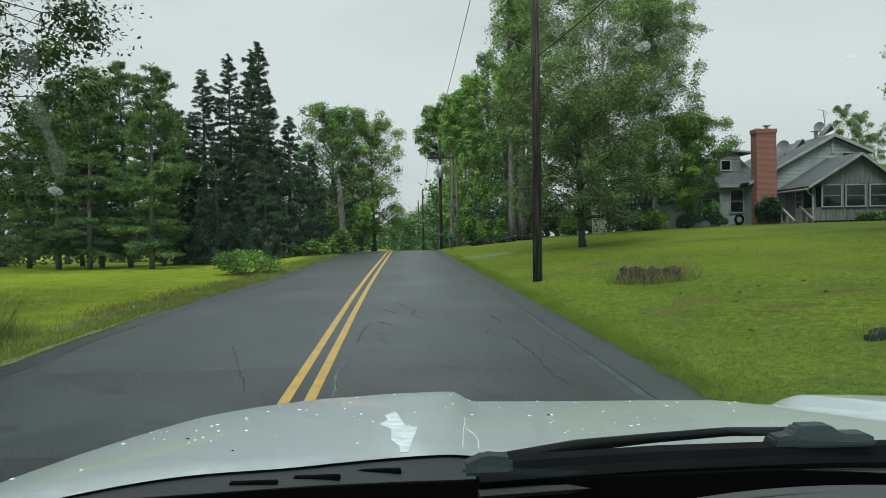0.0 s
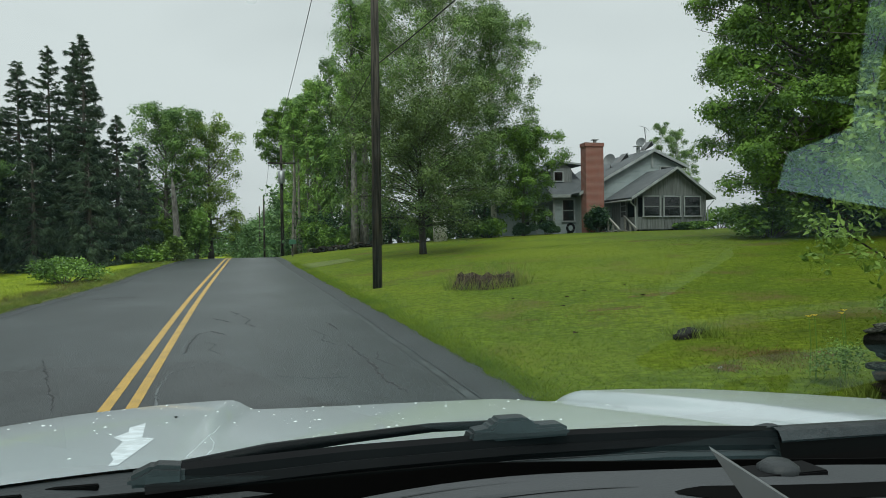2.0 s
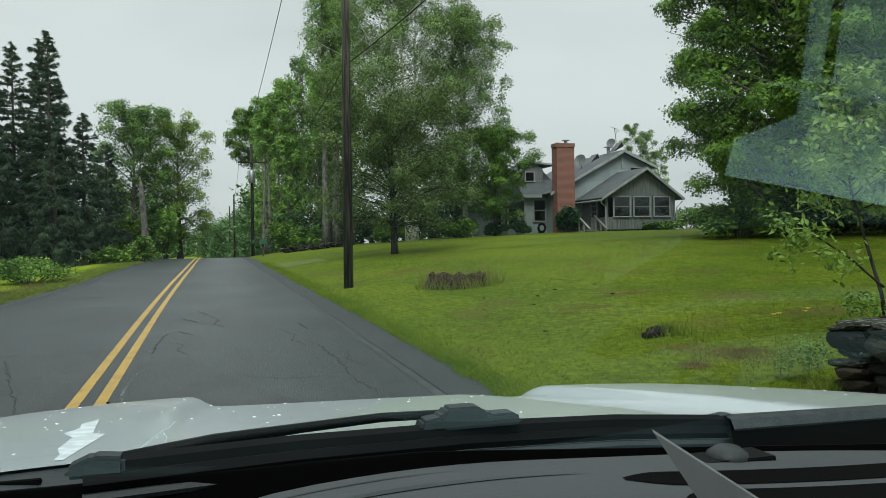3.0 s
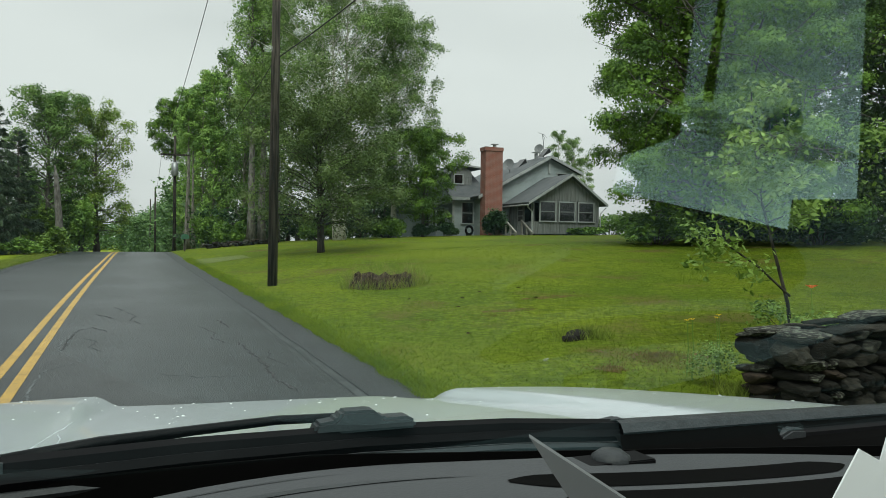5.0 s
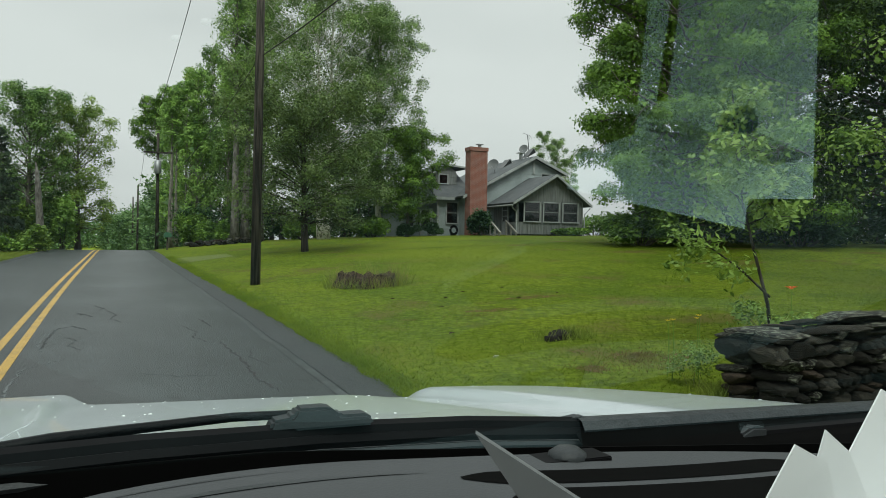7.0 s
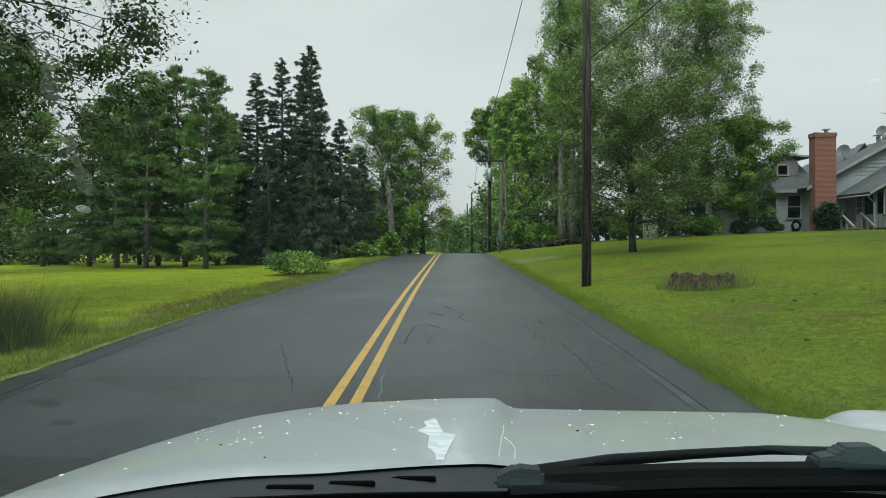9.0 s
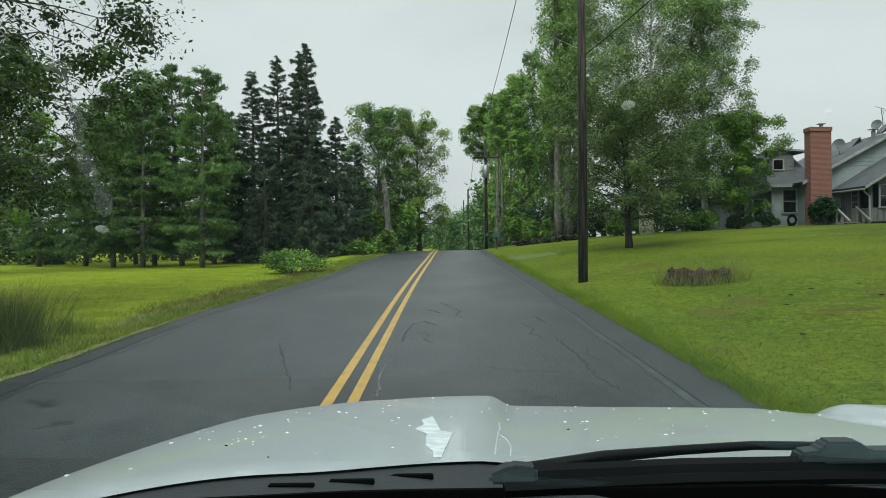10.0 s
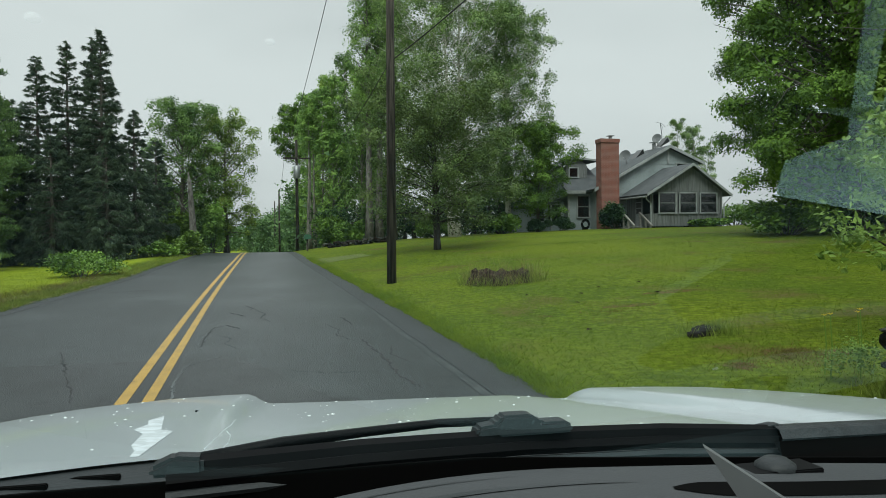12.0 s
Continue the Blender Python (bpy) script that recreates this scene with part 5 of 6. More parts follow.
# garden hose reel by the wall
reel = thing("hose_reel", "dark round hose reel against the house wall", "hose reel")
reel.location = (22.35, 49.2, ground_z(22.35, 49.2))
for q in (0.20, 0.25, 0.30):
    part("hose_coil", Geo().tube([(q * math.cos(a), 0, 0.36 + 1.1 * q * math.sin(a)) for a in np.linspace(0, 2 * math.pi, 25)], [0.035] * 25, 6, False), M_RUBBER, reel)
part("stand", Geo().box((-0.2, 0.05, -0.05), (0.2, 0.12, 0.12)), M_RUBBER, reel)


# ---- the car round the camera ----
CC = 0.91
car = thing("car", "white car standing on the road with wipers parked", "car")


def hood_z(x, y):
    u = abs(x - CC)
    s = min(max((y - 0.8) / 0.95, 0), 1.4)
    z = 1.440 - 0.128 * s ** 1.15 - 0.022 * (x - CC)
    c = 0.34 + 0.075 * (1.75 - y)
    b = 0.004 + (0.018 if x < CC else 0.006) * smooth_step(0.9, 1.6, y)
    dip = 0.0 if x < CC else 0.012
    z += (b + dip) * smooth_step(c, c + 0.05, u) - dip * smooth_step(c - 0.18, c - 0.01, u) - b * smooth_step(c + 0.06, 0.85, u)
    z -= (0.062 if x < CC else 0.085) * max(0, (u - 0.64) / 0.40) ** 2.2 + 1.6 * max(0, u - 0.98) ** 1.5
    if y > 1.70:
        z -= 0.9 * (y - 1.70) ** 1.6
    return z


def hood_rear(x):
    return 0.885 - 0.20 * (x - CC) ** 2 - 0.018 * math.exp(-((x - 0.30) / 0.09) ** 2)


xs = [CC - 1.12 + 2.24 * k / 160 for k in range(161)]
vs, fs, rows = [], [], 36
for j in range(rows + 1):
    for x in xs:
        y = hood_rear(x) + (2.05 - 0.18 * (x - CC) ** 2 - hood_rear(x)) * j / rows
        vs.append((x, y, hood_z(x, y)))
n = len(xs)
fs = [(j * n + i, j * n + i + 1, (j + 1) * n + i + 1, (j + 1) * n + i) for j in range(rows) for i in range(n - 1)]
hood = part("hood", Geo().add(vs, fs), M_PAINT, car, "white painted hood wet with drops", smooth=True)
# body below the hood, cabin sides, roof
side = [(-3.3, 0.55), (-3.3, 1.30), (0.55, 1.36), (1.2, 1.16), (1.95, 1.0), (2.02, 0.55)]
for s in (-1, 1):
    part("side_panel", Geo().prism(side, "x", CC + s * 1.11, CC + s * 1.07), M_PAINT, car)
part("nose", Geo().box((CC - 0.95, 1.96, 0.35), (CC + 0.95, 2.04, 1.02)), M_PAINT, car, bevel=0.02)
part("floor_pan", Geo().box((CC - 0.95, -3.25, 0.42), (CC + 0.95, 1.95, 0.5)), M_PLASTIC, car)
part("rear_panel", Geo().box((CC - 0.95, -3.3, 0.5), (CC + 0.95, -3.24, 2.02)), M_CLOTH, car)
part("roof", Geo().box((CC - 0.80, -3.3, 2.02), (CC + 0.80, -0.25, 2.08)), M_CLOTH, car, "grey headliner", bevel=0.01)
for s in (-1, 1):
    for ya, yb in ((-1.15, -1.0), (-2.3, -2.2)):
        part("pillar", Geo().box((CC + s * 0.86 - 0.03, ya, 1.3), (CC + s * 0.86 + 0.03, yb, 2.03)), M_CLOTH, car)
    part("pillar", Geo().tube([(CC + s * 0.94, 0.62, 1.40), (CC + s * 0.80, -0.28, 2.05)], [0.045, 0.045], 8), M_PLASTIC, car)
    for y in (1.15, -2.25):
        zc = road_z(y) + 0.39
        w = part("wheel", Geo().tube([(CC + s * 0.74, y, zc), (CC + s * 0.77, y, zc), (CC + s * 0.95, y, zc), (CC + s * 0.98, y, zc)], [0.36, 0.39, 0.39, 0.36], 28), M_RUBBER, car, smooth=True)
        part("rim", Geo().tube([(CC + s * 0.97, y, zc), (CC + s * 0.985, y, zc)], [0.26, 0.23], 20), M_METAL, w)
# cowl: black plastic between hood and glass, with air slots
GZ0, GY0, GS = 1.409, 0.75, 0.62


def glass_z(y):
    return GZ0 + (GY0 - y) * GS


vs, cols = [], 60
for k in range(cols + 1):
    x = CC - 1.05 + 2.10 * k / cols
    yr = hood_rear(x)
    for dy_, dz in ((0.04, 0.003), (-0.002, 0.003), (-0.03, 0.007), (-0.055, 0.014), (-0.06, 0.030), (-0.16, 0.075)):
        vs.append((x, yr + dy_, hood_z(x, yr + max(dy_, 0)) - dz))
part("cowl", Geo().add(vs, [(k * 6 + j, k * 6 + j + 1, k * 6 + j + 7, k * 6 + j + 6) for k in range(cols) for j in range(5)]), M_CLIP, car, "black plastic cowl with air slots")
# each slot is a thin black slip, its dark inside put into the colour
for x in (0.242, 0.301, 0.361):
    y = hood_rear(x + 0.022) - 0.022
    z = hood_z(x + 0.022, hood_rear(x + 0.022)) - 0.006
    part("air_slot", Geo().box((x, y - 0.004, z - 0.004), (x + 0.046, y + 0.004, z + 0.002)), M_GAP_BLACK, car, bevel=0.001)
vs = []
for k in range(13):
    x = 1.07 + 0.05 * k
    top, foot = 1.4722 - 0.0256 * (x - 1.0986), 1.4615 - 0.019 * (x - 1.11)
    vs += [(x, 0.735, top - 0.004), (x, 0.712, top), (x, 0.704, top - 0.002), (x, 0.698, foot), (x, 0.715, foot - 0.03)]
part("cowl_panel", Geo().add(vs, [(5 * k + j, 5 * k + j + 1, 5 * k + j + 6, 5 * k + j + 5) for k in range(12) for j in range(4)]), M_PANEL, car, "dark grey cowl panel wet with drops")
# dark strip added for the shaded gap under the cowl panel
vs = []
for k in range(13):
    x = 1.06 + 0.055 * k
    vs += [(x, 0.700, 1.460 - 0.019 * (x - 1.1)), (x, 0.672, 1.436), (x, 0.655, 1.420)]
part("cowl_gutter", Geo().add(vs, [(3 * k + j, 3 * k + j + 1, 3 * k + j + 4, 3 * k + j + 3) for k in range(12) for j in range(2)]), M_GAP_BLACK, car, "black strip standing for the shaded gap below the cowl panel")
# windscreen
wsx = [CC - 0.93 + 1.86 * k / 16 for k in range(17)]
vs = []
for k, x in enumerate(wsx):
    for y in (GY0 - 0.015, -0.27):
        vs.append((CC + (x - CC) * (1 if y > 0 else 0.86), y, glass_z(y)))
me = bpy.data.meshes.new("windscreen")
me.from_pydata(vs, [], [(2 * k, 2 * k + 1, 2 * k + 3, 2 * k + 2) for k in range(16)])
me.materials.append(M_SCREEN)
glass = part("windscreen", me, None, car, "clear raked windscreen with a few drops")
glass.visible_shadow = False
if me.polygons[0].normal.z > 0:
    me.flip_normals()
# upright black strip along the foot of the glass
fv = []
for k in range(31):
    x = -0.10 + 1.88 * k / 30
    z = 1.482 - 0.075 * max(0, x - 0.72) - 0.035 * max(0, 0.36 - x)
    fv += [(x, 0.622, z - 0.03), (x, 0.622, z + 0.008), (x, 0.632, z + 0.006)]
part("frit_band", Geo().add(fv, [(3 * k + j, 3 * k + 3 + j, 3 * k + 4 + j, 3 * k + 1 + j) for k in range(30) for j in range(2)]), M_GAP_BLACK, car, "black band at the foot of the glass")


def wiper(ends, clip, label):
    """A parked wiper: blade with its rubber lip, end caps, and where given the clip and the arm."""
    line = []
    for a, b in zip(ends, ends[1:]):
        line += [Vector(a).lerp(Vector(b), k / 8) for k in range(8)]
    line.append(Vector(ends[-1]))
    prof = ((-0.010, -0.012), (-0.008, -0.003), (0.0, 0.0), (0.008, -0.004), (0.009, -0.012))
    m, n = len(prof), len(line)
    vs = [(p.x, p.y + q[0], p.z + q[1]) for p in line for q in prof]
    fs = [(i * m + k, i * m + (k + 1) % m, (i + 1) * m + (k + 1) % m, (i + 1) * m + k) for i in range(n - 1) for k in range(m)]
    fs += [tuple(range(m)), tuple((n - 1) * m + k for k in reversed(range(m)))]
    blade = part("wiper_blade", Geo().add(vs, fs), M_RUBBER, car, label)
    part("rubber_lip", Geo().tube([p + Vector((0, -0.008, -0.016)) for p in line], [0.007] * n, 6), M_RUBBER, blade)
    # paler strip that paints the highlight on the blade's lower edge
    part("holder_strip", Geo().tube([p + Vector((0, -0.010, -0.0115)) for p in line], [0.0017] * n, 5), M_PANEL, blade, "thin paler strip drawn for the highlight along the blade")
    part("foot_strip", Geo().tube([p + Vector((0, -0.012, -0.0265)) for p in line], [0.0042] * n, 6), M_CLIP, blade, "wet dark grey foot strip")
    for p, s in ((line[0], 1), (line[-1], -1)):
        part("end_cap", Geo().prism([(p.x - s * 0.012, p.z - 0.013), (p.x + s * 0.028, p.z - 0.013), (p.x + s * 0.028, p.z + 0.0005), (p.x + s * 0.006, p.z + 0.003), (p.x - s * 0.012, p.z - 0.005)], "y", p.y - 0.010, p.y + 0.010), M_CLIP, blade, bevel=0.003)
    if clip:
        x, y, z = clip
        out = [(-0.024, -0.019), (0.070, -0.019), (0.070, -0.012), (0.062, -0.008), (0.040, -0.008), (0.031, -0.001), (0.026, 0.0), (0.002, 0.0), (-0.003, -0.007), (-0.020, -0.009)]
        part("clip", Geo().prism([(x + p[0], z + p[1]) for p in out], "y", y - 0.012, y + 0.009), M_CLIP, blade, "dark grey wiper clip", bevel=0.0025)
        arm = [(x + 0.004, y + 0.010, z - 0.009), (x - 0.05, y + 0.016, z - 0.009), (x - 0.12, y + 0.014, z - 0.012), (x - 0.19, y + 0.0, z - 0.013), (x - 0.262, y - 0.022, z - 0.018)]
        part("wiper_arm", Geo().tube(arm, [0.0042, 0.0042, 0.0045, 0.0055, 0.007], 6), M_PLASTIC, blade, smooth=True)
    return blade


wiper([(0.468, 0.628, 1.507), (0.62, 0.645, 1.507), (0.77, 0.668, 1.501), (0.93, 0.695, 1.489), (1.085, 0.722, 1.471)], (0.748, 0.666, 1.516), "black wiper parked along the glass")
wiper([(1.285, 0.69, 1.450), (1.56, 0.69, 1.447), (1.84, 0.67, 1.460)], None, "second black wiper parked along the glass")
# dashboard
dx = [CC - 0.86 + 1.72 * k / 60 for k in range(61)]


def dash_edge(x):
    """How far the dashboard's flat top reaches towards the glass."""
    return max(0.597 - 1.3 * max(0, 0.80 - x) ** 2 - 0.4 * max(0, x - 0.95) ** 2, 0.50)


def dash_z(x, y):
    z = 1.494 - 0.058 * max(0, x - 0.6) - 0.03 * smooth_step(dash_edge(x), dash_edge(x) + 0.022, y)
    z -= 0.028 * smooth_step(0.42, 0.36, y)
    return z - 0.10 * smooth_step(0.20, 0.04, y)


DASH_ROWS = [(1, 0.024), (1, 0.018), (1, 0.012), (1, 0.006), (1, 0.0), (1, -0.006), (0.75, 0), (0.5, 0), (0.25, 0), (0, 0), (0, -0.02), (0, -0.04), (0, -0.06), (0, -0.08), (0, -0.17), (0, -0.22), (0, -0.27), (0, -0.32), (0, -0.36), (0, -0.38)]
vs = []
for share, off in DASH_ROWS:
    for x in dx:
        y = 0.42 + (dash_edge(x) - 0.42) * share + off
        vs.append((x, y, dash_z(x, y)))
vs += [(x, 0.02, 0.9) for x in dx]
fs = [(j * 61 + i, j * 61 + i + 1, (j + 1) * 61 + i + 1, (j + 1) * 61 + i) for j in range(len(DASH_ROWS)) for i in range(60)]
dash = part("dashboard", Geo().add(vs, fs), M_DASH, car, "dark grey grained plastic dashboard", smooth=True)
# flush ribbons without depth: the shade inside the slots is their colour
for y0, y1, x0, x1 in ((0.505, 0.540, 0.850, 1.20), (0.430, 0.492, 0.862, 1.20)):
    vs = []
    for k in range(25):
        x, w = x0 + (x1 - x0) * k / 24, math.sin(math.pi * min(1, (k + 0.3) / 3, (24.3 - k) / 3) / 2)
        m, h = (y0 + y1) / 2 + 0.012 * ((k - 12) / 12) ** 2, (y1 - y0) / 2 * w
        vs += [(x, m - h, dash_z(x, m - h) + 0.0008), (x, m + h, dash_z(x, m + h) + 0.0008)]
    part("vent_slot", Geo().add(vs, [(2 * k, 2 * k + 1, 2 * k + 3, 2 * k + 2) for k in range(24)]), M_GAP_BLACK if y1 - y0 > 0.01 else M_CLIP, dash)
# grooves are flush ribbons too, darker in place of shaded channels
for back, half, x0, x1 in ((0.016, 0.0010, 0.52, 0.74), (0.044, 0.0040, 0.55, 0.83)):
    vs = []
    for k in range(21):
        x = x0 + (x1 - x0) * k / 20
        m, h = dash_edge(x) - back, half * math.sin(math.pi * (k + 0.2) / 20.4)
        vs += [(x, m - h, dash_z(x, m - h) + 0.0008), (x, m + h, dash_z(x, m + h) + 0.0008)]
    part("groove", Geo().add(vs, [(2 * k, 2 * k + 1, 2 * k + 3, 2 * k + 2) for k in range(20)]), M_CLIP, dash)
kz = dash_z(0.97, 0.585)
part("sensor_base", Geo().box((0.938, 0.566, kz - 0.01), (1.012, 0.598, kz + 0.0015)), M_RUBBER, dash, bevel=0.001)
part("sensor_dome", Geo().tube([(0.975, 0.582, kz - 0.004), (0.975, 0.582, kz + 0.004), (0.975, 0.582, kz + 0.009), (0.975, 0.582, kz + 0.0095)], [0.019, 0.017, 0.010, 0.002], 16), M_CLIP, dash, "dark sensor dome", smooth=True)
tip, ba, bb = Vector((0.812, 0.432, 1.541)), Vector((0.866, 0.437, 1.467)), Vector((0.946, 0.434, 1.453))
back = Vector((0.004, 0.008, 0.0))
tr = tagged(part("plastic_strip", Geo().add([tuple(v) for v in (tip, ba, bb, tip + back, ba + back, bb + back)], [(0, 1, 2), (5, 4, 3), (0, 3, 4, 1), (1, 4, 5, 2), (2, 5, 3, 0)]), M_STRIP, None, "pointed grey plastic strip standing on the dashboard"), category="strip")


def paper(pts, label):
    g = Geo().prism([(p[0], p[1]) for p in pts], "z", 0, 0.0012)
    ob = tagged(part("paper_sheet", g, M_PAPER, None, label), category="paper", group="papers on the dashboard")
    ob.location = (0, 0, 1.472)
    return ob


p1 = paper([(0.938, 0.386), (0.938, 0.357), (0.987, 0.336), (0.956, 0.201), (0.977, 0.201), (0.998, 0.307), (1.009, 0.307), (0.984, 0.201), (1.119, 0.201), (1.208, 0.384), (1.130, 0.387), (1.139, 0.417)], "white printed paper sheet lying on the dashboard")
part("print_seal", Geo().tube([(1.086, 0.323, 0.0045), (1.086, 0.323, 0.005)], [0.020, 0.020], 24), M_INK, p1, "dark round printed seal")


def leaning_sheet(corners, label):
    """A sheet that leans up from the dashboard, by its four corners."""
    a, b, p, q = (Vector(v) for v in corners)
    up = (b - a).cross(q - a).normalized() * 0.001
    g = Geo().add([tuple(v) for v in (a, b, p, q)] + [tuple(v + up) for v in (a, b, p, q)], [(0, 1, 2, 3), (7, 6, 5, 4), (0, 4, 5, 1), (1, 5, 6, 2), (2, 6, 7, 3), (3, 7, 4, 0)])
    return tagged(part("paper_sheet", g, M_PAPER_WHITE, None, label), category="paper", group="papers on the dashboard")


leaning_sheet([(0.912, 0.304, 1.51), (0.94, 0.3, 1.555), (0.964, 0.3, 1.543), (0.981, 0.304, 1.502)], "white paper sheet leaning up on the dashboard")
leaning_sheet([(0.962, 0.314, 1.513), (0.974, 0.31, 1.558), (0.993, 0.31, 1.544), (1.021, 0.314, 1.5)], "white paper sheet leaning on another sheet")
leaning_sheet([(0.978, 0.324, 1.495), (1.032, 0.32, 1.576), (1.1, 0.32, 1.546), (1.108, 0.324, 1.478)], "tall white printed sheet leaning on the other sheets")


# drops on the hood and on the glass
def dome(bm_v, bm_f, p, r, h, up, sides=7):
    a = up.orthogonal().normalized()
    b = up.cross(a)
    k = len(bm_v)
    for q, z in ((1.0, 0.0), (0.72, 0.65)):
        for i in range(sides):
            w = 2 * math.pi * i / sides
            bm_v.append(tuple(p + (a * math.cos(w) + b * math.sin(w)) * r * q + up * h * z))
    bm_v.append(tuple(p + up * h))
    for i in range(sides):
        j = (i + 1) % sides
        bm_f.append((k + i, k + j, k + sides + j, k + sides + i))
        bm_f.append((k + sides + i, k + sides + j, k + 2 * sides))


dr = random.Random(3)
dv, df = [], []
for _ in range(520):
    x, y = dr.uniform(CC - 0.98, CC + 0.98), 1.88 - 1.0 * dr.uniform(0, 1) ** 1.6
    r = dr.choice((0.0006, 0.0008, 0.001, 0.0014, 0.0022)) * dr.uniform(0.8, 1.4)
    dome(dv, df, Vector((x, y, hood_z(x, y))), r * dr.uniform(1, 1.6), r * 0.5, Vector((0, 0.1, 1)).normalized())
part("rain_drops", Geo().add(dv, df), M_DROP, hood, "pale dried rain drops", smooth=True)
dv, df = [], []
gn = Vector((0, GS, 1)).normalized()
spots = [(0.479, 0.224, 0.0022), (0.292, 0.280, 0.0026), (0.542, 0.228, 0.0015), (0.570, 0.226, 0.0017), (0.617, 0.245, 0.0016), (0.625, 0.238, 0.0016), (0.845, 0.470, 0.0022), (1.029, 0.493, 0.0016), (1.02, 0.505, 0.0014)]
for x, y, r in spots:
    dome(dv, df, Vector((x, y, glass_z(y) + 0.0005)), r, r * 0.35, gn, 12)
part("rain_drops", Geo().add(dv, df), M_DROP_GLASS, glass, "blurred rain drops on the glass", smooth=True)
sv = []
for k in range(30):
    u = k / 29
    x, y, w = 0.313 - 0.017 * u + 0.0012 * math.sin(9 * u), 0.205 + 0.068 * u, 0.0022 + 0.0009 * math.sin(23 * u) + 0.0005 * math.sin(61 * u)
    sv += [(x - w, y, glass_z(y) + 0.0006), (x + w, y, glass_z(y) + 0.0006)]
part("water_smear", Geo().add(sv, [(2 * k, 2 * k + 1, 2 * k + 3, 2 * k + 2) for k in range(29)]), M_SMEAR, glass, "faint smear of running water")

# pale reflections painted on the hood, dark specks on the glass
def hood_patch(pts, label, mat, name="peeled_patch"):
    """A thin pale piece, painted as a reflection, that follows the hood."""
    c = [sum(p[i] for p in pts) / len(pts) for i in (0, 1)]
    vs, n = [], len(pts)
    for f in (1.0, 0.66, 0.33):
        for p in pts:
            x, y = c[0] + (p[0] - c[0]) * f, c[1] + (p[1] - c[1]) * f
            vs.append((x, y, hood_z(x, y) + 0.0006))
    vs.append((c[0], c[1], hood_z(*c) + 0.0006))
    fs = [(j * n + k, j * n + (k + 1) % n, (j + 1) * n + (k + 1) % n, (j + 1) * n + k) for j in range(2) for k in range(n)] + [(2 * n + k, 2 * n + (k + 1) % n, 3 * n) for k in range(n)]
    return part(name, Geo().add(vs, fs), mat, hood, label)


hood_patch([(0.399, 1.246), (0.382, 1.198), (0.392, 1.162), (0.376, 1.096), (0.394, 1.048), (0.395, 0.947), (0.407, 0.893), (0.406, 0.860), (0.415, 0.860), (0.419, 0.921), (0.43, 1.06), (0.413, 1.078)], "pale patch painted as a reflection in the hood", M_HOOD_GLARE)
rim = [(0.505, 1.207), (0.500, 1.13), (0.494, 1.084), (0.484, 0.97), (0.478, 0.90)], [(0.497, 1.07), (0.503, 1.03), (0.503, 0.97), (0.496, 0.90)]
for line in rim:
    part("peeled_rim", Geo().tube([(x, y, hood_z(x, y)) for x, y in line], [0.0009] * len(line), 4), M_HOOD_GLARE, hood, "pale line painted as a reflection in the hood")
hr = random.Random(8)
for x, y, r in ((0.2722, 0.5112, 0.0014), (0.2949, 0.5352, 0.0013), (0.5008, 0.4901, 0.0011)):
    sv = [(x + r * hr.uniform(0.6, 1.3) * math.cos(w), y + r * hr.uniform(0.6, 1.3) * math.sin(w)) for w in np.linspace(0, 2 * math.pi, 9)[:-1]]
    part("dark_speck", Geo().add([(p[0], p[1], glass_z(p[1]) + 0.0006) for p in sv], [tuple(range(8))]), M_RUBBER, glass, "small dark speck on the glass")


# ---- lawn details ----
def rock_mesh(name, seed, mat, sub=3):
    bm = bmesh.new()
    bmesh.ops.create_icosphere(bm, subdivisions=sub, radius=0.5)
    rng = random.Random(seed)
    off = Vector((rng.uniform(0, 50), rng.uniform(0, 50), 0))
    for v in bm.verts:
        v.co = Vector([math.copysign(abs(c * 2) ** 0.70 / 2, c) for c in v.co])
        v.co *= 1 + 0.26 * noise.noise(v.co * 2.0 + off) + 0.16 * noise.noise(v.co * 5.0 + off)
    # broken faces: flatten the rock against a few random planes
    for _ in range(7):
        d = Vector((rng.gauss(0, 1), rng.gauss(0, 1), rng.gauss(0, 1))).normalized()
        top = max(v.co.dot(d) for v in bm.verts) * rng.uniform(0.70, 0.92)
        for v in bm.verts:
            over = v.co.dot(d) - top
            if over > 0:
                v.co -= d * over * 0.97
    for v in bm.verts:
        v.co *= 1 + 0.035 * noise.noise(v.co * 11.0 + off)
    me = bpy.data.meshes.new(name)
    bm.to_mesh(me)
    bm.free()
    me.materials.append(mat)
    me.shade_smooth()
    me.set_sharp_from_angle(angle=radians(22))
    return me


stone_wall = thing("stone_wall", "old dry-laid fieldstone wall, dark and lichened", "stone wall")
kinds = [rock_mesh("stone", k, M_LICHEN if k % 5 == 0 else M_RUSTSTONE if k == 3 else M_STONE) for k in range(12)]
sr_ = random.Random(11)


def lay(x, y, z, sx, sy, sz, tilt=8.0):
    ob = new("stone", sr_.choice(kinds))
    ob.parent = stone_wall
    ob.location, ob.scale = (x, y, z), (sx, sy, sz)
    ob.rotation_euler = [radians(sr_.uniform(-tilt, tilt)) for _ in range(3)]
    return ob


WALL_X0, WALL_X1, WALL_Y = 5.72, 10.8, 5.0
